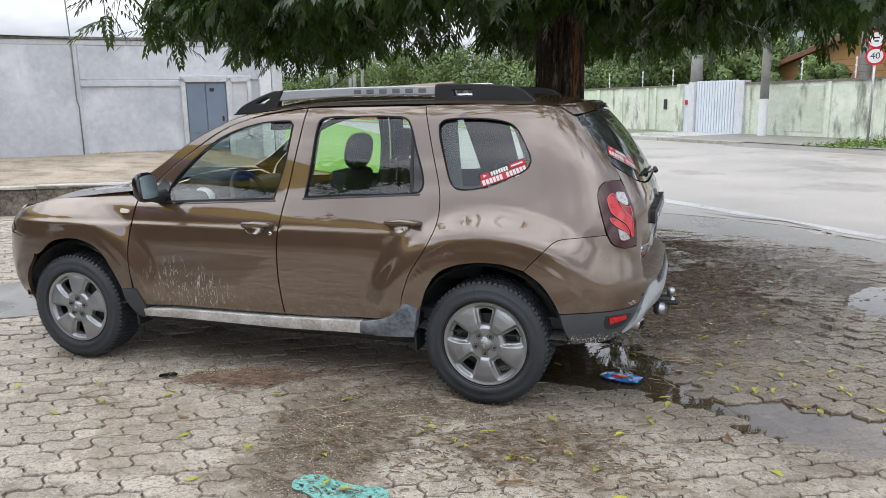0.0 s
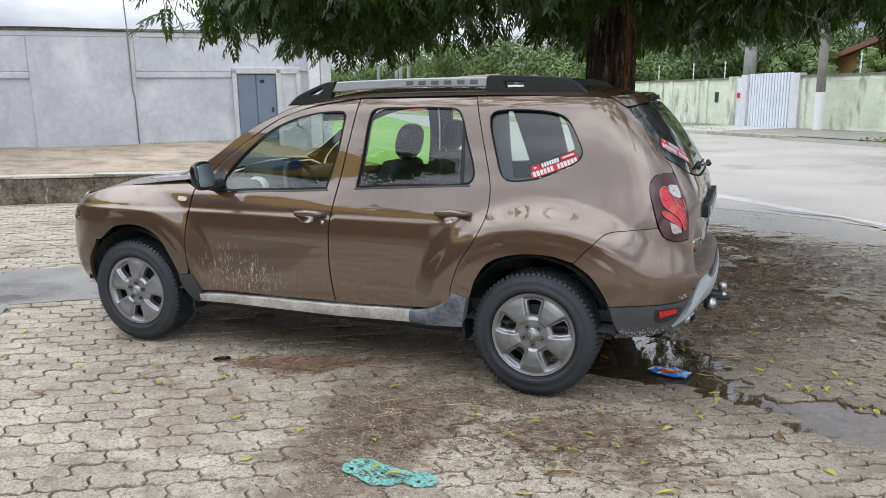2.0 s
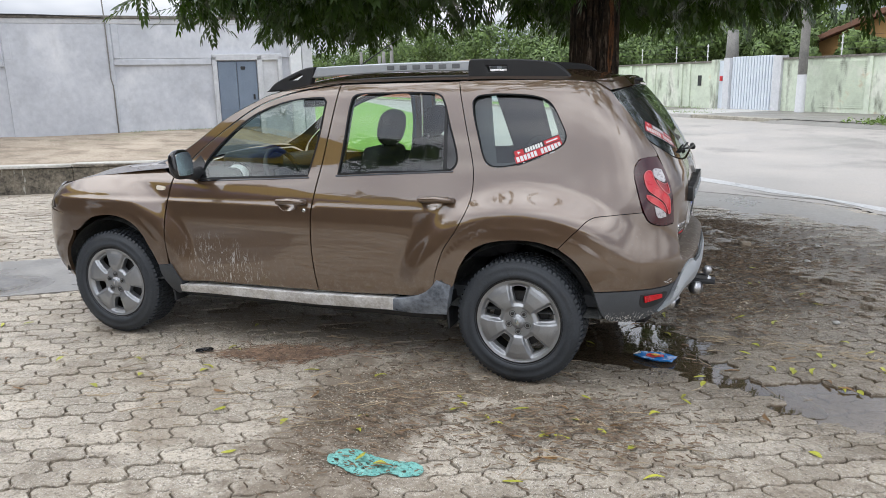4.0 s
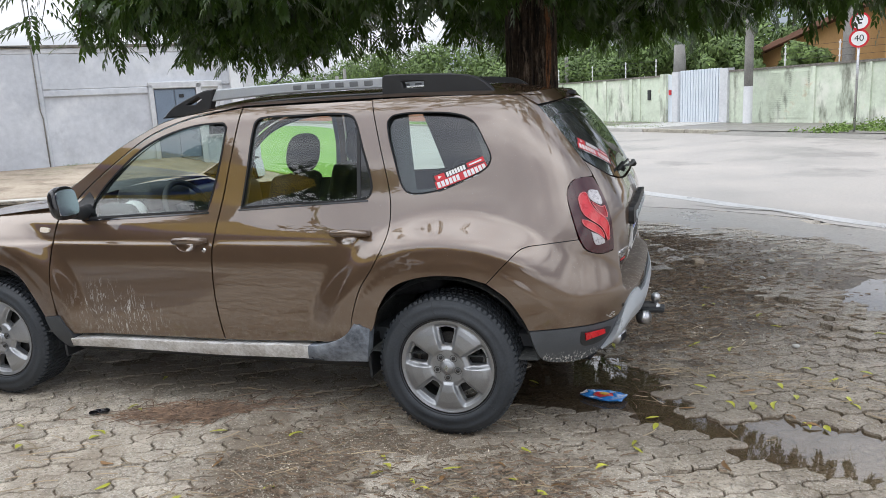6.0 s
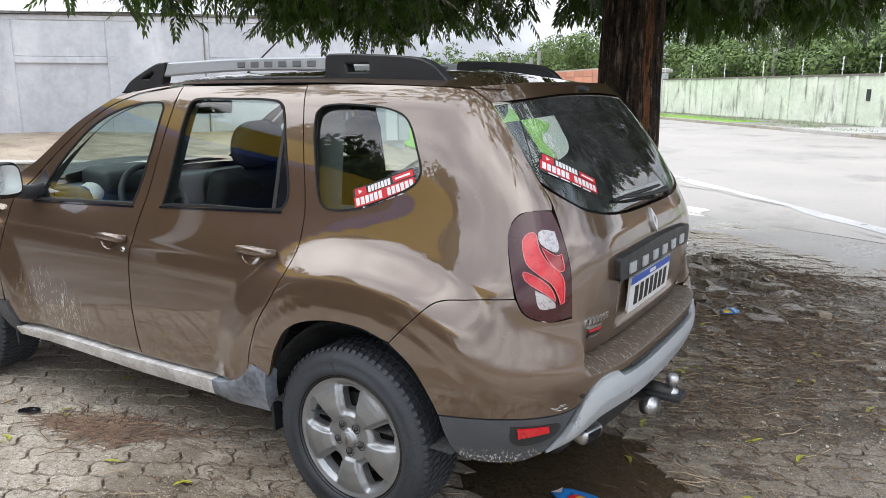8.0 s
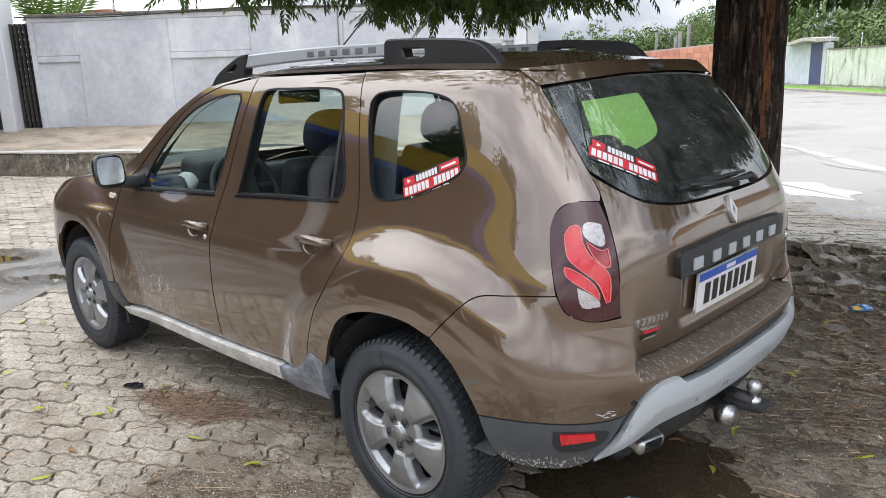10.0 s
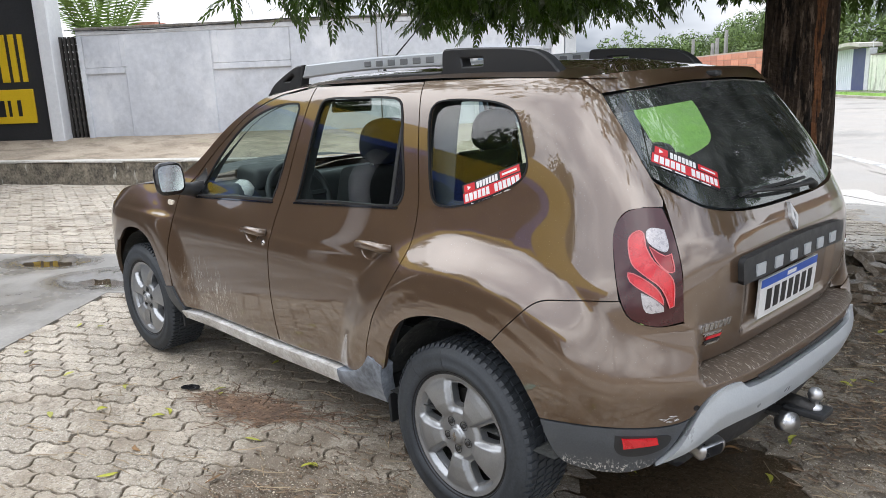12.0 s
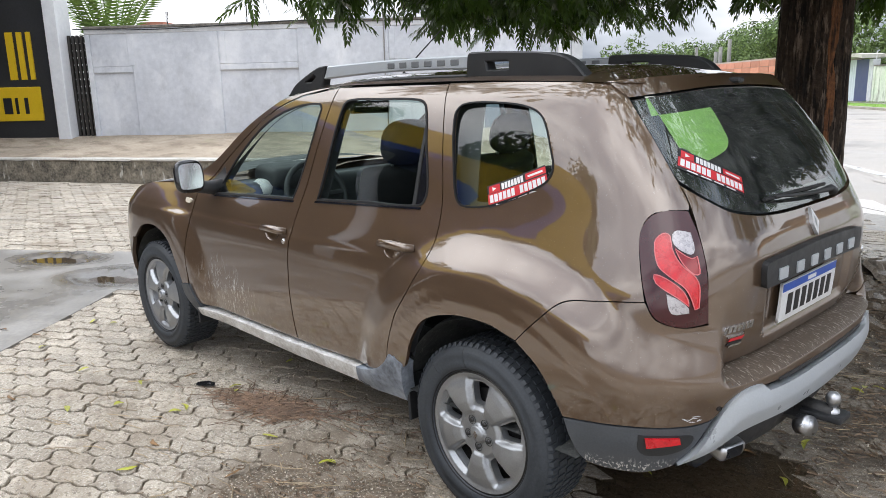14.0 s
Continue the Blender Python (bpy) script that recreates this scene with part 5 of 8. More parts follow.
c = "corner"
FRONT_WIN = ((-1.985, 1.012, c), (-1.995, 1.10), (-1.851, 1.255), (-1.662, 1.388), (-1.43, 1.462), (-1.21, 1.478), (-1.182, 1.455, c), (-1.20, 1.267), (-1.25, 1.048, c))
REAR_WIN = ((-1.058, 1.061, c), (-1.038, 1.253), (-1.022, 1.465), (-0.99, 1.493), (-0.80, 1.498), (-0.53, 1.494), (-0.475, 1.468), (-0.42, 1.335), (-0.360, 1.155), (-0.388, 1.100), (-.78, 1.078))
QUARTER_WIN = ((-0.304, 1.44), (-0.272, 1.476), (-0.10, 1.482), (0.075, 1.462), (0.148, 1.427), (0.205, 1.335), (0.228, 1.270), (0.200, 1.225), (0.06, 1.164), (-0.06, 1.128), (-0.165, 1.121), (-0.208, 1.148), (-0.252, 1.26))
FRONT_DOOR = ((-2.115, .392, c), (-2.165, .46), (-2.19, .55), (-2.205, .70), (-2.205, .85), (-2.185, 1.02, c), (-2.08, 1.142), (-1.86, 1.305), (-1.66, 1.427), (-1.43, 1.502), (-1.27, 1.528), (-1.109, 1.548, c),
              (-1.131, 1.362), (-1.157, 1.173), (-1.186, .987), (-1.203, .82), (-1.205, .62), (-1.182, .398, c), (-1.6, .394))
REAR_DOOR = ((-1.109, 1.548, c), (-1.131, 1.362), (-1.157, 1.173), (-1.186, .987), (-1.203, .82), (-1.205, .62), (-1.182, .398, c), (-.9, .405), (-.62, .424), (-.51, .448), (-.455, .495), (-.43, .59),
             (-.389, .70), (-.32, .807), (-.268, .925), (-.259, 1.03), (-.272, 1.134), (-.331, 1.336), (-.397, 1.552, c), (-.75, 1.551))
def bowl_ring(um, zm):
    return tuple((um + .060 * math.cos(a), zm + .036 * math.sin(a)) for a in np.linspace(0, 2 * math.pi, 15)[:-1])


BOWL_AT = {"front_door": (-1.352, .888), "rear_door": (-.476, .930)}
BOWLS = {k: bowl_ring(*v) for k, v in BOWL_AT.items()}
for name, outline, hole, mat in (("front_door", FRONT_DOOR, FRONT_WIN, "paint_door"), ("rear_door", REAR_DOOR, REAR_WIN, "paint")):
    press(name, outline, mat, [hole, BOWLS[name]], gap=.022, shrink=.0040)
QUARTER = ((-.397, 1.552, c), (-.331, 1.336), (-.272, 1.134), (-.259, 1.03), (-.268, .925), (-.32, .807), (-.389, .70), (-.43, .59), (-.452, .50, c), (-.405, .535, c), (-.349, .50), (-.301, .617), (-.23, .712),
           (-.094, .762), (.074, .770), (.185, .742, c), (.252, .822), (.322, .889), (.412, .904), (.528, .916, c), (.518, 1.02), (.520, 1.11), (.548, 1.158), (.595, 1.171, c), (.644, 1.171, c), (.646, 1.19), (.624, 1.245, c),
           (.562, 1.372), (.488, 1.492, c), (.478, 1.53, c), (.40, 1.54), (0.1, 1.548), (-.15, 1.552))
press("quarter_panel", QUARTER, "paint", [QUARTER_WIN], gap=.02, shrink=.0010)
press("pillar", ((-2.195, 1.03, c), (-2.31, 1.10, c), (-2.146, 1.183), (-1.894, 1.352), (-1.7, 1.447), (-1.558, 1.500), (-1.3, 1.541), (-1.112, 1.553, c), (-1.27, 1.532), (-1.43, 1.506), (-1.66, 1.431), (-1.86, 1.309), (-2.08, 1.146)), "paint")
FENDER = ((-2.19, .50, c), (-2.205, .70), (-2.208, .85), (-2.19, 1.02, c), (-2.30, 1.065, c), (-2.6, 1.035), (-2.885, 1.0), (-3.13, .935, c), (-3.15, .86, c), (-3.0, .79), (-2.90, .672), (-2.76, .764), (-2.565, .782), (-2.411, .721), (-2.314, .583), (-2.268, .49, c))
press("fender", FENDER, "paint", gap=.024)
fm = FRONT_PIVOT * 2 - TURN_SCALE * math.pi


def on_nose(p, depth):
    u = p[:, 0]
    far = u < FRONT_PIVOT - TURN_SCALE * math.pi / 2
    q = skin(np.where(far, fm - u, u), p[:, 1], depth)
    q[:, 1] *= np.where(far, -1, 1)
    return q


half = [(-2.98, .778, c), (-2.912, .676), (-2.985, .55), (-3.02, .42), (-3.06, .30, c)]
nose = [(-3.35, .80)] + half + [(fm - p[0], *p[1:]) for p in reversed(half)] + [(fm + 3.35, .80)]
fold("front_bumper", loop(*nose, n=8), (), on_nose, M["paint"], car, "", .04, .02)
fold("grille", loop((-3.75, .60, c), (-3.75, .80, c), (fm + 3.75, .80, c), (fm + 3.75, .60, c)), (), on_nose, M["gloss_black"], car, "", .05, .02, depth=-.006)
press("nose_panel", ((-2.95, .975, c), (-3.3, .905), (-3.75, .84, c), (-3.75, .70, c), (-2.98, .74, c)), "paint", depth=.010, lip=0)
press("headlight", ((-3.14, .93, c), (-3.155, .86), (-3.10, .805), (-3.3, .80), (-3.52, .83), (-3.5, .90), (-3.25, .95)), "headlight_reflection", label="headlight glass, a dark reflection painted into its colour")

# Roof, windscreen and bonnet, each bowed across.
def across(xe, v):
    ze = roof_edge(xe)
    w = half_width(ze) - .05 * step(-1.0, -2.2, xe) * step(.98, 1.12, ze)
    w = w * (1 - np.clip(np.maximum(xe, 0) / .447, 0, .999) ** 6) ** (1 / 6)
    bow = .13 * (1 - step(-1.6, -.7, xe))
    crown = .012 + .046 * step(-1.7, -1.1, xe) * (1 - .75 * step(.1, .45, xe))
    return np.stack([xe - bow * (1 - v ** 2), v * w, ze + crown * (1 - v ** 2) ** .8], -1)


def span(xs, vs, f, mat, name, label="", drop=.02):
    X, V = np.meshgrid(xs, vs)
    P = f(X.ravel(), V.ravel())
    n = len(xs)
    faces = [(j * n + i, j * n + i + 1, (j + 1) * n + i + 1, (j + 1) * n + i) for j in range(len(vs) - 1) for i in range(n - 1)]
    return shape(name, (P, faces), M[mat], car, label, True)


vs = np.linspace(-1, 1, 41)
span(np.linspace(-1.53, .443, 50), vs, across, "paint", "roof")
span(np.linspace(-2.33, -1.535, 24), vs * .985, across, "glass_front", "windscreen")
span(np.linspace(-1.53, .40, 30), vs * .93, lambda x, v: across(x, v) - [0, 0, .03], "lining", "headlining", "pale grey roof lining")


def bonnet(x, v):
    ze = bonnet_edge(x)
    w = half_width(ze) * (1 - np.clip((FRONT_PIVOT - x) / .70, 0, .999) ** 2.8) ** (1 / 2.8) - .004
    rib = .012 * np.exp(-((np.abs(v) - .62) / .12) ** 2) * step(-3.35, -2.9, x)
    return np.stack([x, v * w, ze + .036 * (1 - v ** 2) ** .9 + rib], -1)


span(np.linspace(-3.43, -2.24, 40), vs, bonnet, "paint", "bonnet")
span(np.linspace(-2.42, -2.14, 8), vs * .95, lambda x, v: np.stack([x, v * .68, 1.075 + .06 * (1 - v ** 2) + 0 * x], -1), "black", "cowl")

# Glass, rubber seals and sliders.
quarter_lean = .055
for name, hole, mat in (("front_window", FRONT_WIN, "glass"), ("rear_window", REAR_WIN, "glass"), ("quarter_window", QUARTER_WIN, "glass")):
    lean = quarter_lean if name == "quarter_window" else 0.0
    for ob in fold(name, grown(loop(*hole, n=8), .004), (), lambda p, d: on_skin(p, d + lean * (p[:, 1] - 1.30)), M[mat], car, "", .03, 0, True, .009):
        ob.visible_shadow = False
    L = loop(*hole, n=8)
    wseal = .007 if name != "quarter_window" else .004
    fold("window_seal", grown(L, .002), [grown(L, -wseal)], on_skin, M["seal"], car, "black rubber window seal", .04, .010, True, -.003)
    if name != "quarter_window":
        zb = [q for q in (hole[0], hole[-1] if name == "front_window" else hole[-2])]
        (x0, z0), (x1, z1) = zb[0][:2], zb[1][:2]
        press("belt_strip", ((x0 - .01, z0 - .012, c), (x0 - .01, z0 - .004, c), (x1 + .01, z1 - .004, c), (x1 + .01, z1 - .012, c)), "gloss_black", depth=-.004, lip=.008, shrink=0)
press("fixed_pane_bar", ((-.462, 1.47, c), (-.447, 1.47, c), (-.418, 1.098, c), (-.436, 1.097, c)), "rubber", depth=.004, lip=.01, shrink=0)
press("window_corner", ((-.445, 1.40, c), (-.372, 1.17), (-.368, 1.13), (-.40, 1.106), (-.428, 1.104, c)), "gloss_black", depth=.008, lip=0, shrink=0)
press("mirror_sail", ((-2.165, 1.03, c), (-2.04, 1.145, c), (-2.0, 1.10), (-1.992, 1.02, c)), "black", depth=-.003, lip=.01, shrink=0)

# Inner door trims behind the glass.
press("door_trim", FRONT_DOOR, "trim", [tuple((u, max(z, 1.02), *k) for u, z, *k in FRONT_WIN)], depth=.055, lip=0, shrink=.03, gap=.08)
press("pillar_trim", ((-.50, 1.53, c), (-.24, 1.53, c), (-.16, 1.10, c), (-.36, 1.06, c)), "trim", depth=.075, lip=0, shrink=0, gap=.06)
far_trim = press("pillar_trim", ((-.56, 1.53, c), (-.45, 1.53, c), (-.36, 1.06, c), (-.44, 1.06, c)), "trim", depth=.075, lip=0, shrink=0, gap=.06)
bpy.data.objects.remove(far_trim[0])
press("door_trim", REAR_DOOR, "trim", [REAR_WIN], depth=.055, lip=0, shrink=.03, gap=.08)
press("side_trim", tuple(p for p in QUARTER), "trim", [tuple((u * (.84 if u > 0 else .99) - .004, 1.30 + (z - 1.30) * .94) for u, z, *k in QUARTER_WIN)], depth=.065, lip=0, shrink=.02, gap=.08)

# Tailgate, rear glass and spoiler.
def plate_dish(p):
    """How far the tailgate sinks in round the number plate."""
    u = np.minimum(p[:, 0], 2 * MID - p[:, 0])
    return .020 * step(.895, .935, u) * step(.735, .765, p[:, 1]) * (1 - step(.985, 1.01, p[:, 1])) - .003 * step(.72, .80, u) * step(.74, .82, p[:, 1]) * (1 - step(1.03, 1.10, p[:, 1])) * (1 - step(.83, .90, u))


def on_tailgate(p, depth):
    return on_skin(p, depth + plate_dish(p))


GATE_SIDE = [(.624, 1.243, c), (.646, 1.19), (.661, 1.11), (.676, .987), (.679, .852), (.728, .694, c), (1.0, .694)]
GATE_TOP = [(2 * MID - .78, 1.155), (2 * MID - .95, 1.128), (MID, 1.122), (.95, 1.128), (.78, 1.155), (.70, 1.195)]
fold("tailgate", grown(loop(*wide(*GATE_SIDE), *GATE_TOP, n=8), -.002), (), on_tailgate, M["paint"], car, "", .018, .03)
REAR_GLASS = wide((MID, 1.517), (.90, 1.514), (.62, 1.500), (.492, 1.486, c), (.562, 1.370), (.622, 1.252, c), (.70, 1.199), (.78, 1.159), (.95, 1.132), (MID, 1.126))
for ob in press("rear_glass", REAR_GLASS, "glass_dark", mirrored=False, depth=.004, lip=0, gap=.03):
    ob.visible_shadow = False
ring = loop(*REAR_GLASS, n=8)
fold("glass_border", grown(ring, -.002), [grown(ring, -.058)], on_skin, M["gloss_black"], car, "black printed glass border", .04, 0, False, .006)
press("spoiler", wide((MID, 1.521), (.90, 1.518), (.62, 1.504), (.488, 1.492, c), (.40, 1.546, c), (.62, 1.558), (.80, 1.563), (MID, 1.566)), "paint", mirrored=False, depth=-.007, lip=.03)
press("brake_light", wide((MID, 1.487), (1.13, 1.485, c), (1.13, 1.505, c), (MID, 1.507)), "lamp_red", mirrored=False, depth=.010, lip=0, label="high red brake light")
nz = on_skin(np.array([[MID, 1.535]]), -.02)[0]
shape("washer_nozzle", moved(box(-.025, .02, -.02, .02, -.006, .014, .006, 1), Matrix.Translation(nz)), M["black"], car)

# Rear wiper lying across the glass.
wp = [on_skin(np.array([[u, z]]), d)[0] for u, z, d in ((1.42, 1.150, -.03), (1.40, 1.165, -.035), (1.28, 1.165, -.035), (1.10, 1.172, -.03), (.98, 1.18, -.022))]
wiper = shape("rear_wiper", tube(wp, [.017, .013, .008, .006, .004], 8), M["black"], car, smooth=True)
shape("blade", tube([on_skin(np.array([[u, 1.178 - .01 * abs(u - 1.1)]]), -.012)[0] for u in (1.42, 1.25, 1.08, .92)], .006, 6), M["rubber"], wiper)

# Rear lamps.
LAMP = ((.520, 1.11), (.550, 1.157), (.595, 1.170), (.638, 1.168, c), (.656, 1.11), (.668, 1.03), (.674, .94), (.676, .856, c), (.612, .849), (.555, .872), (.532, .925), (.520, 1.02))
lamps = press("tail_lamp", LAMP, "lamp_dark", depth=-.007, lip=.03, gap=.02, shrink=-.0015, label="dark red tail lamp")
for side_, lamp in zip((1, -1), lamps):
    for nm, pts, mat, d in (("upper_red", ((.551, 1.085), (.562, 1.104), (.578, 1.112), (.588, 1.104), (.591, 1.07), (.608, 1.030), (.643, .992), (.652, .965), (.651, .905, c), (.641, .900, c), (.631, .935), (.617, .963), (.581, .996), (.557, 1.024)), "lamp_red", -.0105),
                            ("side_red", ((.598, 1.070, c), (.634, 1.044), (.649, 1.050, c), (.653, 1.002), (.640, 1.000), (.613, 1.032)), "lamp_mid", -.0105),
                            ("lower_red", ((.548, .999), (.576, .988), (.610, .958), (.624, .930), (.627, .910, c), (.602, .934), (.578, .952), (.552, .975)), "lamp_red", -.0105),
                            ("reverse_lens", ((.595, 1.108), (.608, 1.118), (.638, 1.112, c), (.644, 1.066), (.634, 1.054), (.598, 1.080)), "lamp_clear", -.0105),
                            ("lower_lens", ((.576, .944, c), (.604, .927), (.625, .905), (.627, .891, c), (.588, .890)), "lamp_clear", -.0105)):
        L = grown(loop(*pts, n=5), .0010)
        obs = fold(nm, L, (), on_skin, M[mat], lamp, "", .02, .003, False, d)
        if nm in ("upper_red", "lower_red", "side_red"):
            obs += fold("lens_rim", grown(L, .0003), [grown(L, -.0024)], on_skin, M["lamp_rim"], lamp, "", .02, .002, False, d - .0022)
        if side_ < 0:
            for ob in obs:
                ob.scale.y = -1

# Bumper: painted shell, grey lower skirt, silver skid bar, reflectors.
BUMPER = wide((MID, .657), (.80, .657), (.752, .660), (.735, .680), (.7295, .690, c), (.683, .846, c), (.612, .843), (.553, .866), (.529, .914, c), (.412, .9022), (.3225, .8868), (.2527, .8198), (.1868, .7405, c), (.259, .678), (.310, .59), (.334, .532, c),
                      (.441, .538), (.574, .54), (.655, .545), (.70, .56), (.74, .615), (.80, .64), (.87, .628), (MID, .612))
press("rear_bumper", BUMPER, "paint", mirrored=False, gap=.011, lip=.02, shrink=.0004, n=14)
ledge_v, ledge_f = [], []
LU = np.linspace(.734, 2 * MID - .734, 90)
for k in range(9):
    t = k / 8
    inner, outer = on_skin(np.stack([LU, np.full(90, .690)], 1), .012), on_skin(np.stack([LU, np.full(90, .652)], 1), -.001)
    row = inner * (1 - t) + outer * t
    row[:, 2] = .686 - .016 * t - .014 * t ** 6
    ledge_v += row.tolist()
ledge_f = [(k * 90 + i, (k + 1) * 90 + i, (k + 1) * 90 + i + 1, k * 90 + i + 1) for k in range(8) for i in range(89)]
shape("bumper_ledge", (ledge_v, ledge_f), M["paint_scratched"], car, "scratched dusty loading ledge", True)
press("lower_skirt", ((.334, .528, c), (.441, .534), (.574, .536), (.655, .541), (.70, .556, c), (.665, .47), (.615, .392, c), (.553, .362), (.451, .362), (.388, .385), (.352, .46)), "clad_scraped", label="scraped dark grey plastic skirt", lip=.03)
SKID = wide((MID, .604), (.88, .612), (.855, .636), (.80, .642), (.748, .618), (.712, .556), (.675, .478), (.618, .396, c), (.668, .428), (.735, .462), (.80, .493), (.87, .503), (1.0, .498), (MID, .488))


def on_bar(p, depth):
    fold_line = .555 - .10 * step(.80, .66, np.minimum(p[:, 0], 2 * MID - p[:, 0]))
    return on_skin(p, depth - .016 * (1 - np.clip(np.abs(p[:, 1] - fold_line) / .075, 0, 1) ** 1.3))


fold("skid_bar", grown(loop(*SKID, n=24), -.002), (), on_bar, M["silver"], car, "silver plastic skid bar", .010, .03, False, -.006)
press("diffuser", wide((MID, .47), (.87, .485), (.74, .44), (.66, .41), (.64, .39, c), (.8, .36), (MID, .36)), "black", mirrored=False, depth=.05, lip=.05)
press("bumper_slot", wide((MID, .626), (.93, .632), (.93, .618), (MID, .612)), "black", mirrored=False, depth=-.003, lip=.003, gap=.008, n=30)
press("reflector_recess", ((.520, .512, c), (.60, .512), (.655, .507), (.648, .47), (.60, .440), (.540, .436), (.520, .46)), "black", depth=-.002, lip=.006)
press("reflector", ((.535, .504, c), (.62, .506, c), (.625, .482, c), (.54, .466, c)), "lamp_red", depth=-.010, lip=.012, label="red reflector")
press("parking_sensor", tuple((.712 + .010 * math.cos(a), .592 + .010 * math.sin(a)) for a in np.linspace(0, 5.5, 8)), "gloss_black", depth=-.003, lip=.004)

# White scrapes in the paint above the skirt.
for k in range(14):
    u_, z_ = .622 + random.uniform(0, .045), .552 + random.uniform(0, .024)
    a_ = random.uniform(-.3, .9)
    ln_k = random.uniform(.003, .008)
    press("paint_chip", tuple((u_ + ln_k * math.cos(b_) * math.cos(a_) - .0011 * math.sin(b_) * math.sin(a_), z_ + ln_k * math.cos(b_) * math.sin(a_) + .0011 * math.sin(b_) * math.cos(a_)) for b_ in np.linspace(0, 5.2, 7)), "white", mirrored=False, depth=-.0009, lip=0, shrink=0, gap=.02)

# Sills and mud guards.
press("sill", ((-2.13, .372, c), (-1.18, .384, c), (-.70, .402, c), (-.715, .326, c), (-1.2, .312, c), (-2.15, .318, c)), "sill", depth=-.026, lip=.09, label="scuffed silver side sill")
def on_sill_end(p, depth):
    return on_skin(p, depth - .024 + .019 * step(-.70, -.46, p[:, 0]))


fold("sill_end", loop((-.712, .398, c), (-.66, .404), (-.53, .446), (-.468, .488), (-.43, .535, c), (-.352, .512, c), (-.370, .43), (-.40, .330, c), (-.56, .322), (-.728, .324, c), n=8), (), on_sill_end, M["clad_worn"], car, "worn grey plastic sill end", .03, .06, True, 0.0)
press("sill_front", ((-2.26, .495, c), (-2.165, .503, c), (-2.125, .40), (-2.12, .37, c), (-2.13, .318, c), (-2.20, .30), (-2.245, .40)), "clad", depth=-.012, lip=.06)
for s in (1, -1):
    for x in (-.40, -2.23):
        bm = box(x - .006, x + .008, -.84, -.68, .25, .44, .005, 1)
        for v in bm.verts:
            v.co.x += .06 * max(0, .44 - v.co.z)
            v.co.y *= s
        if s < 0:
            bmesh.ops.reverse_faces(bm, faces=bm.faces)
        shape("mud_flap", bm, M["rubber"], car)

# Wheel housings and underside.
for axle in (0.0, AXLE_F):
    for s in (1, -1):
        prof = [(.37, -.40), (.415, -.46), (.43, -.60), (.43, -.80), (.418, -.838)]
        g = lathe(prof, 48)
        verts = [(v[0] * 1.0 + axle, v[1] * s, max(v[2], .06) + HUB + .0) for v in g[0]]
        shape("wheel_housing", (verts, g[1]), M["liner"], car, "dusty grey felt arch liner", smooth=True)
shape("underbody", joined(box(-3.2, .62, -.42, .42, .24, .50, .03, 1), box(-2.25, -.42, -.76, .76, .26, .42, .03, 1), box(.42, .66, -.55, .55, .40, .5, .03, 1)), M["rubber"], car)
shape("axle", tube([(0, -.7, HUB), (0, .7, HUB)], .045, 10), M["dark_metal"], car)

# Wheels.
def rim_face(p, depth):
    r = np.hypot(p[:, 0], p[:, 1])
    prof = np.interp(r, [0, .03, .036, .075, .085, .12, .17, .205, .214, .222, .23], [.018, .018, .006, .006, .014, .020, .016, .006, .008, .012, .006])
    a = np.arctan2(p[:, 1], p[:, 0])
    off = np.abs((a - math.pi / 2 + math.pi / 5) % (2 * math.pi / 5) - math.pi / 5)
    pocket = (1 - step(.235, .335, off - .5 * (.17 - r))) * step(.074, .100, r) * (1 - step(.192, .207, r))
    ridge = .004 * np.cos(5 * (a - math.pi / 2)) * np.interp(r, [.07, .10, .19, .21], [0, -1, -1, 0]) - .020 * pocket
    return np.stack([p[:, 0], -(prof + ridge) + depth, p[:, 1]], 1)


def polar(pts, turn):
    return [(r * math.cos(a + turn), r * math.sin(a + turn), *k) for a, r, *k in pts]


wheel = new("wheel")
wheel.parent = car
circle = np.array([(.222 * math.cos(a), .222 * math.sin(a)) for a in np.linspace(0, 2 * math.pi, 97)[:-1]])
wins = []
for k in range(5):
    t = math.pi / 2 + k * 2 * math.pi / 5
    wins.append(loop(*polar(((-.20, .108, 1), (0, .101), (.20, .108, 1), (.215, .165), (.205, .184, 1), (0, .188), (-.205, .184, 1), (-.215, .165)), t), n=5))
fold("rim", circle, wins, rim_face, M["rim"], wheel, "grey five-spoke alloy rim", .0062, .03)
for k in range(5):
    t = math.pi / 2 + k * 2 * math.pi / 5
    t2 = t + math.pi / 5
    bolt = (.052 * math.cos(t2), .052 * math.sin(t2))
    g = lathe([(.0005, -.002), (.007, -.002), (.009, .004), (.0095, .018)], 10)
    b = shape("wheel_bolt", ([(v[0] + bolt[0], v[1] - .012, v[2] + bolt[1]) for v in g[0]], g[1]), M["dark_metal"], wheel, smooth=True)
    g = lathe([(.0175, -.0085), (.016, -.0092), (.0145, .002), (.0005, .003)], 16)
    shape("bolt_well", ([(v[0] + bolt[0], v[1], v[2] + bolt[1]) for v in g[0]], g[1]), M["black"], wheel, smooth=True)
g = lathe([(.0005, -.024), (.026, -.023), (.030, -.018), (.031, -.004)], 24)
cap = shape("centre_cap", g, M["rim"], wheel, smooth=True)
fold("cap_mark", loop((0, .018, c), (.010, 0, c), (0, -.018, c), (-.010, 0, c)), (), lambda p, d: np.stack([p[:, 0], np.full(len(p), -.026) + d, p[:, 1]], 1), M["chrome"], wheel, "", .02, .003)
g = lathe([(.222, -.012), (.230, -.010), (.231, .0), (.220, .02), (.205, .05), (.200, .12), (.21, .17)], 64)
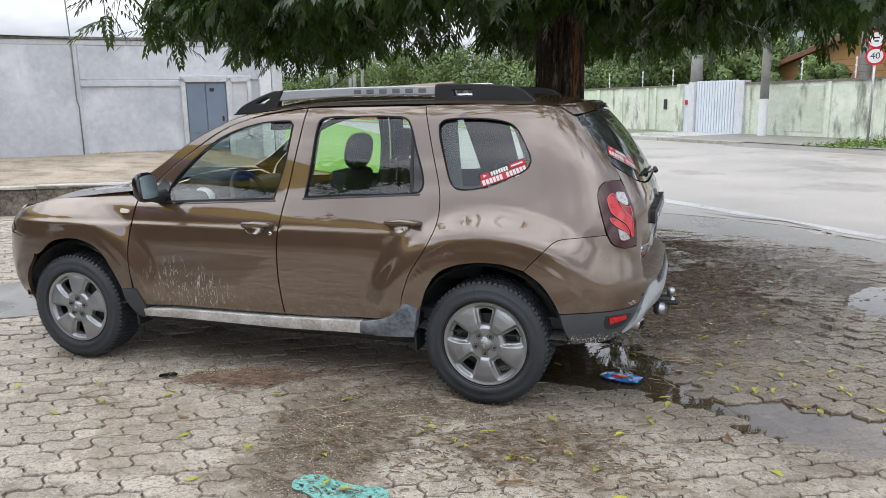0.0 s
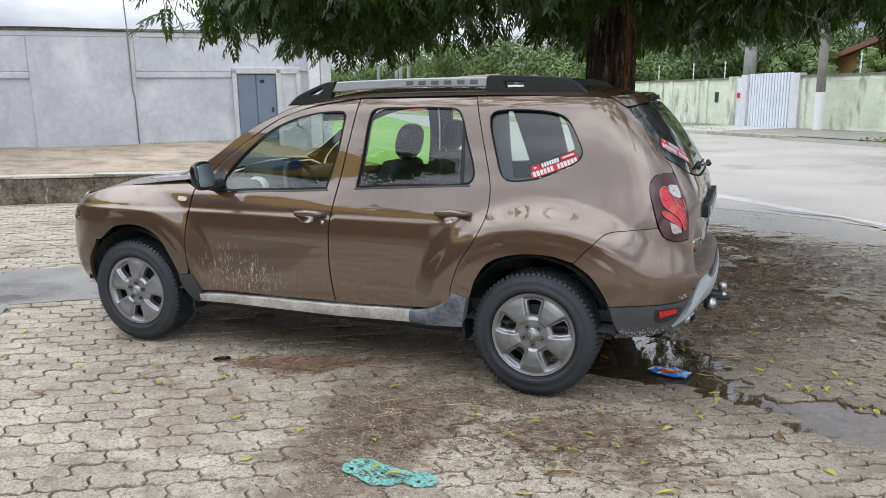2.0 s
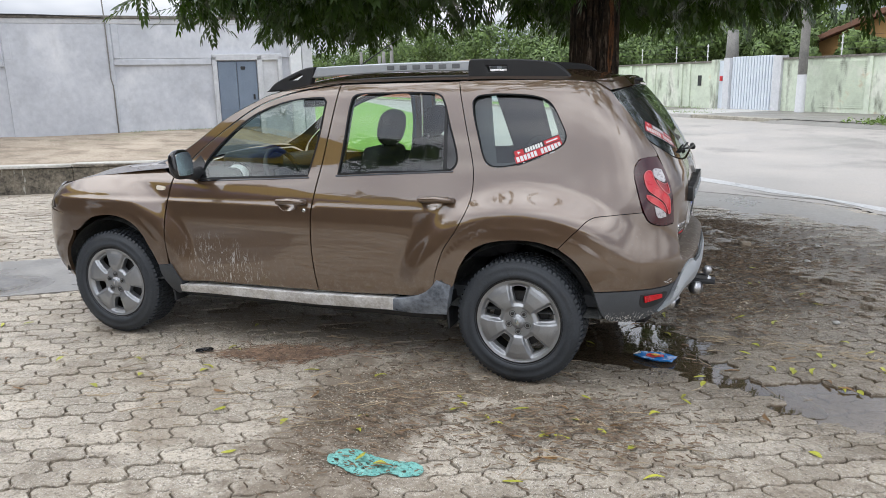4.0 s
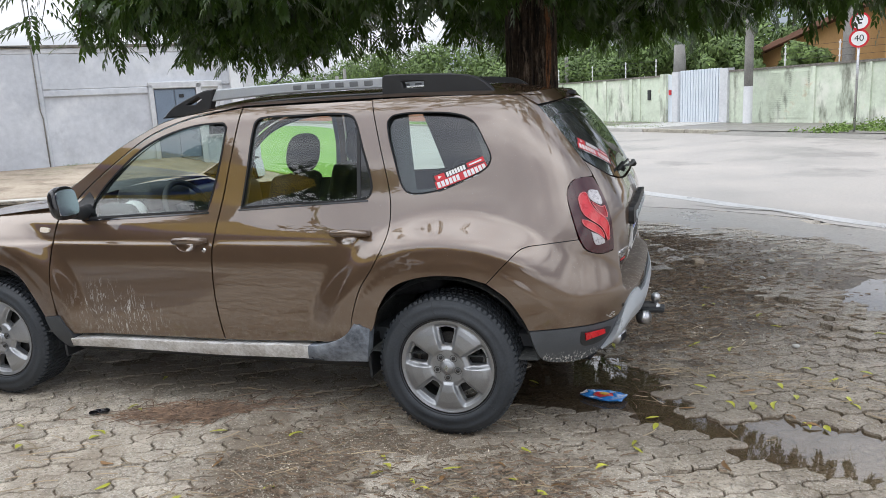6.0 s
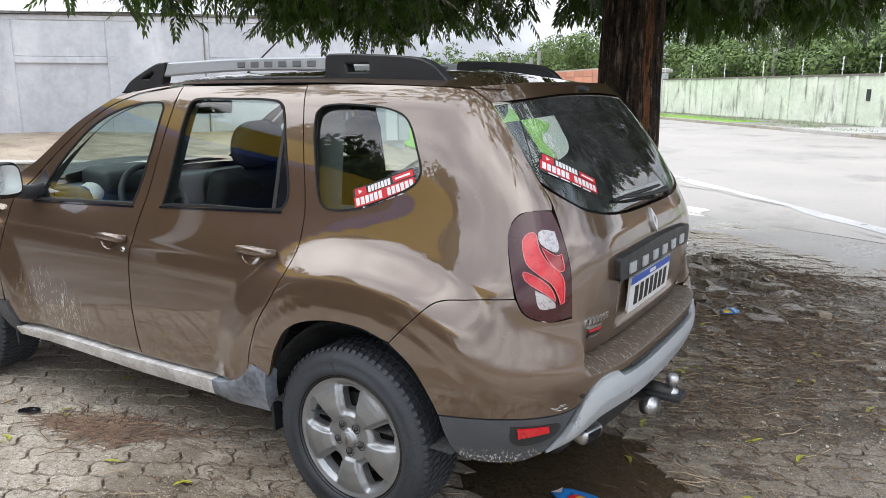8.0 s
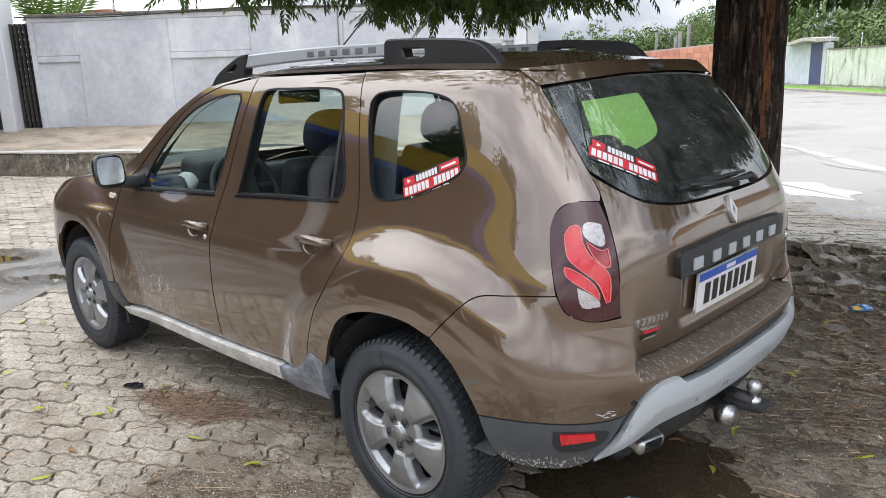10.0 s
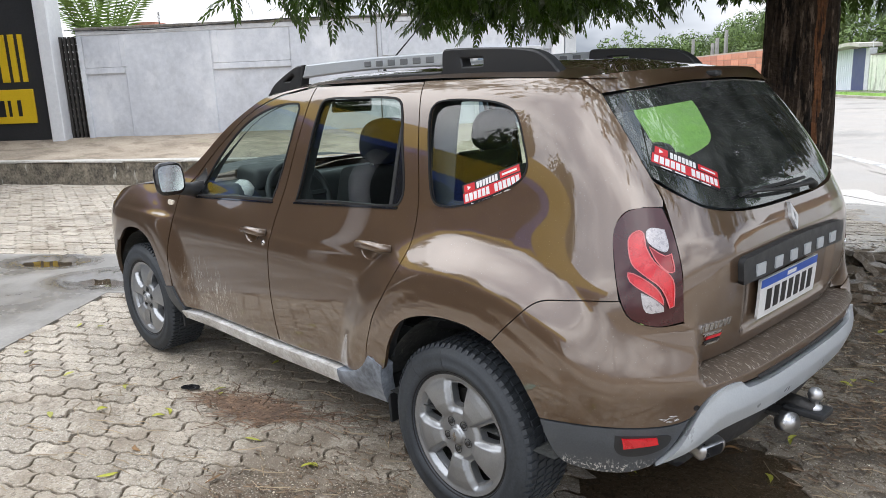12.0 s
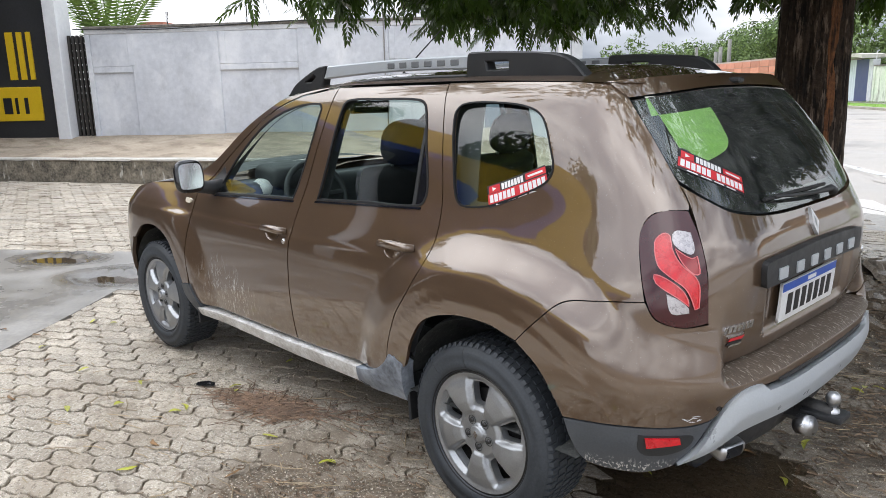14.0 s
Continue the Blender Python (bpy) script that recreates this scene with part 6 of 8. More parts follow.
shape("rim_barrel", g, M["dark_metal"], wheel, smooth=True)
g = lathe([(.0005, .055), (.15, .055), (.15, .075), (.0005, .075)], 40)
shape("brake_disc", g, M["dark_metal"], wheel, smooth=False)
prof = [(.226, .004), (.229, -.012), (.240, -.022), (.262, -.029), (.263, -.0275), (.285, -.030), (.301, -.027), (.302, -.0255), (.313, -.018), (.323, -.006), (.3265, .010), (.3275, .03),
        (.3275, .16), (.322, .185), (.30, .205), (.25, .205), (.215, .18)]
tyre = shape("tyre", lathe(prof, 96), M["tyre"], wheel, "worn black all-terrain tyre", True)
tb_v, tb_f = [], []
for k in range(72):
    a0 = 2 * math.pi * k / 72
    for y0, y1, off, w_ in ((-.014, .022, 0, .62), (.030, .066, .5, .7), (.074, .108, .2, .7), (.116, .15, .6, .7), (.158, .192, .1, .62)):
        a = a0 + off * 2 * math.pi / 72
        dw = w_ * math.pi / 72
        base = len(tb_v)
        for r, sh in ((.320, 1.0), (.3325, .90)):
            if y0 < 0 and r > .33:
                yy0 = y0 + .010
            else:
                yy0 = y0
            for yy, aa in ((yy0, a - dw * sh), (y1, a - dw * sh + .012), (y1, a + dw * sh + .012), (yy0, a + dw * sh)):
                tb_v.append((r * math.cos(aa), yy, r * math.sin(aa)))
        q = base
        tb_f += [(q + 4, q + 5, q + 6, q + 7), (q, q + 1, q + 5, q + 4), (q + 1, q + 2, q + 6, q + 5), (q + 2, q + 3, q + 7, q + 6), (q + 3, q, q + 4, q + 7)]
shape("tread", (tb_v, tb_f), M["tyre"], tyre)
for a_ in (1.75, 2.35, 4.6, 5.6):
    shape("mould_line", tube([(r * math.cos(a_ + .1 * (r - .27)), y_, r * math.sin(a_ + .1 * (r - .27))) for r, y_ in ((.240, -.0218), (.262, -.0288), (.285, -.0298), (.301, -.0268), (.313, -.0178))], .0011, 5), M["black"], tyre)
g = lathe([(.2315, -.0150), (.2345, -.0185), (.2365, -.0175)], 64)
shape("bead_line", g, M["seal"], tyre, smooth=True)
wheel.matrix_basis = pose(0, -.842, HUB + .008, 0, 0, 0)
copy_thing(wheel, pose(AXLE_F, -.842, HUB + .012, 0, -32, 2))
copy_thing(wheel, pose(0, .842, HUB, 0, 40, 180))
copy_thing(wheel, pose(AXLE_F, .842, HUB, 0, 10, 182))

# Roof rails: dark feet, silver bar between them.
def flat_profile(y, width):
    return lambda p, d: np.stack([p[:, 0], np.full(len(p), y) + d * width, p[:, 1]], 1)


def slab(name, pts, holes, y, width, mat, label="", bevel=.006, n=8):
    """A bar cut to a side profile, with softened edges."""
    L, H = loop(*pts, n=n), [loop(*h, n=n) for h in holes]
    v2, tris, loops = sheet(L, H, .05)
    inner, itri, _ = v2, tris, None
    ins = [grown(L, -bevel)] + [grown(h, bevel) for h in H]
    s2, st, sl = sheet(ins[0], ins[1:], .05)
    verts, faces = [], []
    for sgn, yy in ((-1, y - width / 2), (1, y + width / 2)):
        k = len(verts)
        verts += [(q[0], yy, q[1]) for q in s2]
        for t in st:
            a_, b_, c_ = (np.array(s2[i]) for i in t)
            ccw = np.cross(b_ - a_, c_ - a_) > 0
            faces.append(tuple(k + i for i in (t if ccw == (sgn < 0) else t[::-1])))
    for A, B, inside in zip(loops, ins, [False] + [True] * len(H)):
        n_ = len(A)
        area = np.sum(A[:, 0] * np.roll(A[:, 1], -1) - np.roll(A[:, 0], -1) * A[:, 1]) > 0
        rows = [(B, y - width / 2), (A, y - width / 2 + bevel), (A, y + width / 2 - bevel), (B, y + width / 2)]
        k = len(verts)
        for R, yy in rows:
            verts += [(q[0], yy, q[1]) for q in R]
        for r in range(3):
            for i in range(n_):
                f = (k + r * n_ + i, k + r * n_ + (i + 1) % n_, k + (r + 1) * n_ + (i + 1) % n_, k + (r + 1) * n_ + i)
                faces.append(f if (area != inside) else f[::-1])
    return shape(name, (verts, faces), M[mat], car, label)


for s in (-1, 1):
    y = .475 * s
    slab("rail_foot", ((-1.66, 1.512, c), (-1.60, 1.562), (-1.50, 1.606), (-1.385, 1.645), (-1.325, 1.650, c), (-1.355, 1.56), (-1.37, 1.535, c), (-1.5, 1.52)), [((-1.50, 1.578, c), (-1.42, 1.612, c), (-1.405, 1.602, c), (-1.445, 1.577, c))], y, .052, "black", "black plastic rail foot")
    slab("rail_bar", ((-1.35, 1.588, c), (-1.315, 1.648, c), (-1.05, 1.6545), (-.75, 1.6585), (-.36, 1.6565, c), (-.36, 1.604, c), (-.75, 1.608), (-1.05, 1.602)), [], y, .036, "silver", "silver roof rail bar")
    slab("rail_foot", ((-.375, 1.55, c), (-.37, 1.655), (-.35, 1.666), (-.10, 1.658), (.06, 1.643), (.125, 1.617), (.19, 1.56), (.225, 1.535, c), (0, 1.545)), [((-.272, 1.628, c), (-.16, 1.626, c), (-.16, 1.598, c), (-.262, 1.598, c))], y, .056, "black", "black plastic rail foot")
    slab("rail_base", ((-1.33, 1.555, c), (-1.0, 1.578), (-.7, 1.585), (-.37, 1.585, c), (-.37, 1.555, c), (-1.0, 1.55)), [], .495 * s, .03, "black", "")
    for i in range(6):
        x = -.86 + i * .078
        shape("raised_mark", box(x, x + .046, y - .0215, y + .0215, 1.620, 1.645, .003, 1), M["rail_print"], car)
ant = shape("antenna", tube([(-1.36, .03, 1.60), (-1.36, .03, 1.625), (-.97, -.04, 1.825)], [.016, .005, .0022], 8), M["black"], car, smooth=True)

# Handles, lock, side marker.
for (u0, u1, z0, z1) in ((-1.43, -1.238, .893, .922), (-.555, -.36, .935, .962)):
    um, zm = (u0 + u1) / 2, (z0 + z1) / 2
    bu, bz = BOWL_AT["front_door" if um < -1 else "rear_door"]
    dish = lambda p, d: on_skin(p, d + .024 * (1 - np.clip(np.hypot((p[:, 0] - bu) / .060, (p[:, 1] - bz) / .036), 0, 1) ** 2))
    fold("handle_bowl", loop(*bowl_ring(bu, bz), n=8), (), dish, M["paint"], car, "", .008, 0, True, .0)
    for s in (-1, 1):
        pts = [(u0, z0 + .008, .004), (u0 + .015, z0 + .013, -.022), (um, zm + .006, -.036), (u1 - .02, z1 - .010, -.034), (u1, z1 - .014, -.004)]
        g = tube([on_skin(np.array([[u, z]]), d)[0] * [1, -s, 1] for u, z, d in pts], [.012, .0155, .017, .017, .014], 12)
        h = shape("door_handle", g, M["paint"], car, smooth=True)
q = on_skin(np.array([[-1.246, .862]]), 0)[0]
g = lathe([(.0005, -.006), (.011, -.005), (.013, 0), (.013, .01)], 16)
shape("door_lock", ([Vector(v) + Vector(q) for v in g[0]], g[1]), M["chrome"], car, "round chrome door lock", True)
press("side_marker", ((-2.298, .963), (-2.29, .972), (-2.235, .966), (-2.228, .955), (-2.235, .942), (-2.292, .945)), "amber", depth=-.008, lip=.01, label="small pale side marker light")

# Door mirrors.
for s in (1, -1):
    bm = bmesh.new()
    bmesh.ops.create_icosphere(bm, subdivisions=4, radius=1)
    for v in bm.verts:
        p = v.co
        e = 3.2
        k = (abs(p.x) ** e + abs(p.y) ** e + abs(p.z) ** e) ** (-1 / e)
        p = p * k
        x = p.x * .050
        if x > 0:
            x *= .55
        taper = 1 - .12 * (p.x < 0) * abs(p.x)
        v.co = (x, p.y * .078 * taper, p.z * .086 * taper)
    m = pose(-2.0, -.918 * s, 1.115, 0, -7, -4 * s)
    mir = shape("door_mirror", moved(bm, m), M["gloss_black"], car, "black door mirror", True)
    L = .90 * loop((-.064, -.062), (-.068, .03), (-.054, .068), (.042, .072), (.064, .05), (.065, -.055), (.044, -.07), (-.05, -.072), n=6)
    g = fold("mirror_glass", L, (), lambda p, d: np.stack([np.full(len(p), .0305) - d, p[:, 0], p[:, 1]], 1), M["mirror"], mir, "", .03, .006)
    for o in g:
        o.matrix_basis = m
    shape("mirror_arm", tube([(-2.03, -.70 * s, 1.035), (-2.02, -.80 * s, 1.045), (-2.01, -.88 * s, 1.06)], [.05, .036, .034], 12), M["black"], car, smooth=True)

# Plate, garnish, lettering blocks, emblem, badges.
def tailpiece(name, u0, u1, z0, z1, mat, depth, lip, label="", parent=None, slant=0.0):
    return press(name, ((u0, z0, c), (u0 + slant, z1, c), (u1 + slant, z1, c), (u1, z0, c)), mat, mirrored=False, depth=depth, lip=lip, shrink=0, label=label, parent=parent, gap=.05)


press("garnish", ((.86, .925, c), (.855, .995), (.875, 1.008), (1.22, 1.020), (1.56, 1.008), (1.585, .995), (1.58, .925, c), (1.22, .933)), "black", mirrored=False, depth=-.026, lip=.03, label="gloss black tailgate grip")
for i in range(6):
    u = .915 + i * .108
    tailpiece("raised_mark", u, u + .048, .942, .978, "silver", -.031, .006)
plate = tailpiece("number_plate", 0.985, 1.435, .775, .905, "white", -.004, .010, "white number plate with a blue top strip")[0]
tailpiece("plate_strip", 0.989, 1.431, .877, .903, "blue_print", -.0055, .001, parent=plate)
for i in range(7):
    u = 1.03 + i * .055
    tailpiece("plate_mark", u, u + .036, .795, .865, "ink", -.0055, .001, parent=plate)
tailpiece("plate_mark", 1.175, 1.245, .883, .896, "white", -.0065, .001, parent=plate)
emb = press("emblem", ((1.198, 1.072, c), (1.226, 1.116, c), (1.250, 1.072, c), (1.222, 1.028, c)), "bright_badge", [((1.216, 1.072, c), (1.226, 1.092, c), (1.234, 1.072, c), (1.222, 1.052, c))], mirrored=False, depth=-.012, lip=.012, shrink=0)
for i in range(7):
    u = .726 + i * .0165
    tailpiece("badge_mark", u, u + .0115, .806, .828, "chrome", -.005, .005, slant=.004)
for i, (z, mat) in enumerate(((.797, "chrome"), (.786, "red_print"), (.775, "ink"), (.766, "chrome"))):
    tailpiece("badge_bar", .742 + .006 * (i % 2), .800 - .006 * (i // 2), z - .008, z, mat, -.004, .004, slant=.008)
for i in range(2):
    tailpiece("badge_mark", 1.755 + i * .02, 1.77 + i * .02, .862, .885, "chrome", -.005, .005)


# Stickers: red strip on black with pale bars.
def sticker(a, b, d, depth, lean=0.0):
    """Corners: top left, top right, bottom left of the print, on the skin."""
    A, B, D = np.array(a), np.array(b), np.array(d)
    ex, ey = B - A, D - A
    at = lambda s, t: tuple(A + ex * s + ey * t)
    quad = lambda s0, s1, t0, t1: [(*at(s0, t0), c), (*at(s1, t0), c), (*at(s1, t1), c), (*at(s0, t1), c)]
    on_pane = lambda p, e: on_skin(p, e + lean * (p[:, 1] - 1.30))
    st = fold("sticker", loop(*quad(0, 1, 0, 1), n=8), (), on_pane, M["ink"], car, "red, black and white window sticker", .03, .001, False, depth)[0]
    put = lambda nm, q, mat, k=.0008: fold(nm, loop(*q, n=8), (), on_pane, M[mat], st, "", .04, 0, False, depth - k)
    put("red_band", quad(0, 1, .40, .86), "red_print")
    put("red_tag", quad(.66, 1, .06, .34), "red_print")
    put("tag_bar", quad(.70, .95, .16, .25), "white", .0016)
    put("red_badge", quad(.03, .21, .05, .38), "red_print")
    put("badge_arrow", [(*at(.09, .12), c), (*at(.15, .21), c), (*at(.09, .31), c)], "white", .0016)
    for i in range(7):
        put("print_bar", quad(.24 + i * .056, .24 + i * .056 + .044, .08, .36), "white", .0016)
    for i in range(13):
        if i == 6:
            continue
        put("print_bar", quad(.03 + i * .0735, .03 + i * .0735 + .056, .46, .80), "white", .0016)
    for i in range(4):
        put("print_bar", quad(.12 + i * .19, .12 + i * .19 + .15, .90, .96), "white", .0016)


sticker((-.068, 1.196), (.186, 1.282), (-.034, 1.126), .0072, quarter_lean)
sticker((.639, 1.343), (.858, 1.249), (.625, 1.288), .002)

# Tow bar, socket cap and exhaust.
tow = shape("tow_bar", tube([(.55, 0, .40), (.72, 0, .40), (.80, -.01, .41), (.90, -.03, .418)], [.035, .035, .034, .03], 10), M["dark_metal"], car, smooth=True)
shape("tow_plate", box(.80, .935, -.075, .02, .398, .422, .008, 2), M["black"], car)
g = lathe([(.0005, .0), (.014, .004), (.022, .014), (.025, .028), (.021, .042), (.013, .050), (.012, .062), (.024, .066), (.024, .076)], 20, "z")
shape("tow_ball", ([(v[0] + .89, v[1] - .03, .497 - v[2]) for v in g[0]], [f[::-1] for f in g[1]]), M["steel"], tow, "bright steel tow ball", True)
cupm = pose(.835, -.115, .385, 0, 78, -20)
cup = bmesh.new()
bmesh.ops.create_cone(cup, cap_ends=True, segments=20, radius1=.034, radius2=.036, depth=.062)
bmesh.ops.bevel(cup, geom=[e for e in cup.edges if len(e.link_faces) == 2 and e.calc_face_angle() > .8], offset=.008, segments=2, affect="EDGES")
shape("socket_cap", moved(cup, cupm), M["steel"], car, "dull metal socket cap", True)
shape("socket_bracket", box(.76, .83, -.13, -.06, .40, .412), M["dark_metal"], car)
exh = box(-.12, .05, -.056, .056, -.027, .027, .019, 2)
top = [f for f in exh.faces if f.normal.x > .9 and f.calc_area() > .001]
bmesh.ops.delete(exh, geom=top, context="FACES")
shape("exhaust_tip", moved(exh, pose(.712, -.465, .402, 0, 14, -14)), M["steel"], car, "flat steel exhaust tip", True)

# ---- cabin ----
shape("cabin_floor", box(-2.3, .5, -.70, .70, .40, .46), M["trim"], car)
def seat_block(w, d, h, k=.05):
    return box(-d / 2, d / 2, -w / 2, w / 2, 0, h, k, 4)


def cushion_ball(a, b, c_, e=2.7):
    """A padded, softly squared ball."""
    bm = bmesh.new()
    bmesh.ops.create_icosphere(bm, subdivisions=4, radius=1)
    for v in bm.verts:
        k = (abs(v.co.x) ** e + abs(v.co.y) ** e + abs(v.co.z) ** e) ** (-1 / e)
        v.co = (v.co.x * k * a, v.co.y * k * b, v.co.z * k * c_)
    return bm


for y in (-.36, .36):
    seat = new("front_seat")
    seat.parent = car
    shape("cushion", moved(seat_block(.50, .52, .18), pose(-1.32, y, .55, 0, -8, 0)), M["cloth_dark"], seat, smooth=True)
    back = box(-.055, .055, -.23, .23, 0, .57, .05, 4)
    for v in back.verts:
        v.co.y *= 1 - .22 * max(0, v.co.z - .2)
    shape("backrest", moved(back, pose(-1.10, y, .64, 0, 16, 0)), M["cloth_dark"], seat, smooth=True)
    hr = cushion_ball(.052, .142, .105)
    shape("headrest", moved(hr, pose(-.905, y, 1.295, 0, 12, 0)), M["cloth_dark"], seat, smooth=True)
    for d in (-.06, .06):
        shape("headrest_rod", tube([(-.95, y + d, 1.16), (-.92, y + d, 1.27)], .007, 6), M["steel"], seat)
    shape("seat_panel", moved(box(-.062, -.05, -.16, .16, .2, .55, .005, 1), pose(-1.10, y, .64, 0, 16, 0)), M["cloth_light"], seat)
bench = new("rear_seat")
bench.parent = car
shape("cushion", moved(box(-.27, .27, -.64, .64, 0, .17, .05, 4), pose(-.42, 0, .58, 0, -8, 0)), M["cloth_dark"], bench, smooth=True)
shape("backrest", moved(box(-.06, .06, -.64, .64, 0, .60, .05, 4), pose(-.16, 0, .62, 0, 20, 0)), M["cloth_dark"], bench, smooth=True)
for y in (-.42, .42):
    shape("headrest", moved(cushion_ball(.055, .14, .09), pose(-.005, y, 1.16, 0, 10, 0)), M["cloth_dark"], bench, smooth=True)
shape("parcel_shelf", moved(box(-.18, .40, -.6, .6, 0, .03, .01, 1), pose(.12, 0, 1.02)), M["trim"], car)
shape("boot_trim", box(.0, .60, -.62, .62, .46, .62), M["trim"], car)
dash = box(-.24, .20, -.66, .66, 0, .32, .07, 4)
shape("dashboard", moved(dash, pose(-1.98, 0, .74, 0, -4, 0)), M["dash"], car, smooth=True)
shape("instrument_hood", moved(box(-.13, .10, -.19, .19, 0, .12, .05, 4), pose(-1.88, -.36, 1.02, 0, 6, 0)), M["trim"], car, smooth=True)
shape("centre_console", box(-1.8, -1.0, -.12, .12, .46, .72, .04, 2), M["trim"], car)
tor_v, tor_f = [], []
for i in range(48):
    for j in range(10):
        a_, b_ = 2 * math.pi * i / 48, 2 * math.pi * j / 10
        r = .182 + .016 * math.cos(b_)
        tor_v.append((.016 * math.sin(b_), r * math.cos(a_), r * math.sin(a_)))
        tor_f.append((i * 10 + j, ((i + 1) % 48) * 10 + j, ((i + 1) % 48) * 10 + (j + 1) % 10, i * 10 + (j + 1) % 10))
sw = shape("steering_wheel", (tor_v, tor_f), M["trim"], car, smooth=True)
sw.matrix_basis = pose(-1.66, -.36, .985, 0, -24, 0)
shape("hub", box(-.03, .02, -.07, .07, -.06, .06, .02, 3), M["trim"], sw, smooth=True)
for a_ in (0, 180, 270):
    shape("spoke", moved(box(-.012, .008, -.014, .014, .05, .18, .004, 1), pose(0, 0, 0, a_ + 90 if a_ != 270 else 180, 0, 0)), M["trim"], sw)
mirror_in = shape("inner_mirror", moved(box(-.012, .012, -.115, .115, -.034, .034, .011, 3), pose(-1.60, -.02, 1.44, 0, 10, -16)), M["trim"], car, smooth=True)
shape("mirror_face", moved(box(.0125, .0135, -.10, .10, -.026, .026), pose(-1.60, -.02, 1.44, 0, 10, -16)), M["mirror"], mirror_in)
shape("mirror_stalk", tube([(-1.60, -.02, 1.46), (-1.67, -.01, 1.52)], .01, 8), M["trim"], car)
bag = bmesh.new()
bmesh.ops.create_icosphere(bag, subdivisions=3, radius=1)
for v in bag.verts:
    k = 1 + .12 * noise.noise(v.co * 2.5)
    v.co = (v.co.x * .07 * k, v.co.y * .06 * k, v.co.z * .06 * k)
tagged(shape("plastic_bag", moved(bag, pose(-1.86, -.58, 1.02)), M["white"], smooth=True), "white crumpled plastic bag on the dashboard's end", "bag")


# ---- the tree over the car ----
def fuzz(x, y, z=0.0):
    return noise.noise(Vector((x, y, z)))


TRUNK = Vector((-.24, 2.52, 0))


def trunk_radius(a, z):
    r = .222 + .06 * math.exp(-z / .22) - .012 * min(z, 3) + .02 * math.exp(-((z - 3.1) / .5) ** 2)
    r += .020 * math.sin(3 * a + .7) + .012 * math.sin(5 * a - 1) + .05 * math.exp(-z / .18) * math.sin(4 * a + 2)
    groove = fuzz(math.cos(a) * 6, math.sin(a) * 6, z * .9)
    rill = abs(fuzz(math.cos(a) * 13, math.sin(a) * 13, z * 1.5)) + .5 * abs(fuzz(math.cos(a) * 25, math.sin(a) * 25, z * 4))
    return r - .016 * abs(groove) - .030 * max(0, .42 - rill) + .016


def trunk_sheet(a0, a1, z0, z1, na, nz, lift=0.0):
    verts, faces = [], []
    for j in range(nz + 1):
        z = z0 + (z1 - z0) * j / nz
        for i in range(na + 1):
            a = a0 + (a1 - a0) * i / na
            jag = 0.0
            if lift:
                wide_ = .55 + .75 * abs(fuzz(z * 2.3, 4.0)) + .35 * fuzz(z * 9, 1.0)
                k = abs(2 * i / na - 1 + .5 * fuzz(z * 3.1, 9.0))
                jag = lift * (1 if k < wide_ and 1 < j < nz - 1 else -3.0)
            r = trunk_radius(a, z) + jag
            lean = .02 * z
            verts.append((r * math.cos(a) + lean * .4, r * math.sin(a) - lean, z - .1))
    for j in range(nz):
        for i in range(na):
            k = j * (na + 1) + i
            faces.append((k, k + 1, k + na + 2, k + na + 1))
    return verts, faces


tree = thing("tree", "broad shade tree with dark furrowed bark and feathery leaves", "tree")
tree.location = TRUNK
trunk = shape("trunk", trunk_sheet(0, 2 * math.pi, 0, 3.3, 240, 150), M["bark"], tree, smooth=True)
shape("bare_strip", trunk_sheet(radians(-40), radians(-17), 1.15, 2.6, 26, 120, .004), M["bare_wood"], trunk, "orange strip where bark has come off", True)
limb_ends = []
for k in range(7):
    a = k * 2 * math.pi / 7 + .3
    out = random.uniform(2.0, 2.9)
    p0 = Vector((.05 * math.cos(a), -.06 + .05 * math.sin(a), 2.7 + .06 * k))
    pts = [p0]
    for t in (.25, .5, .75, 1.0):
        pts.append(p0 + Vector((math.cos(a + .3 * t) * out * t, math.sin(a + .3 * t) * out * t * .95, 1.5 * t - .75 * t * t + random.uniform(-.08, .08))))
    shape("limb", tube(pts, [.12, .085, .062, .045, .02], 10), M["bark"], tree, smooth=True)
    limb_ends += pts[2:]


for ax, ay in ((2.4, -1.6), (1.2, -2.7), (2.6, -3.4)):
    p0 = Vector((.02, -.1, 2.9))
    shape("limb", tube([p0, p0.lerp(Vector((ax, ay, 3.5)), .4) + Vector((0, 0, .35)), Vector((ax, ay, 3.5))], [.11, .06, .02], 10), M["bark"], tree, smooth=True)


def spray(count):
    """One feathery leaf: a thin stalk with paired curved leaflets. Returns vertices and triangles, growing along x."""
    V, F = [], []
    L = random.uniform(.20, .30)
    V += [(0, -.0012, 0), (0, .0012, 0), (L, 0, -.03)]
    F.append((0, 1, 2))
    for i in range(count):
        t = .18 + .8 * i / (count - 1)
        x = L * t
        for s in (-1, 1):
            ln = .082 * (1 - .45 * abs(t - .5) * 1.2) * random.uniform(.85, 1.1)
            d = np.array([.50 + .45 * t, s * (.85 - .45 * t), random.uniform(-.45, -.1)])
            d /= np.linalg.norm(d)
            w = np.array([-d[1] * s, d[0] * s, .25]) * .0160
            b = np.array([x, 0, -.03 * t])
            k = len(V)
            bend = np.array([.010, 0, -.008])
            V += [tuple(b), tuple(b + d * ln * .45 + w), tuple(b + d * ln + bend), tuple(b + d * ln * .45 - w * .7)]
            F += [(k, k + 1, k + 2), (k, k + 2, k + 3)]
    return np.array(V), np.array(F)


SPRAYS = [spray(n) for n in (6, 7, 7, 8, 6)]


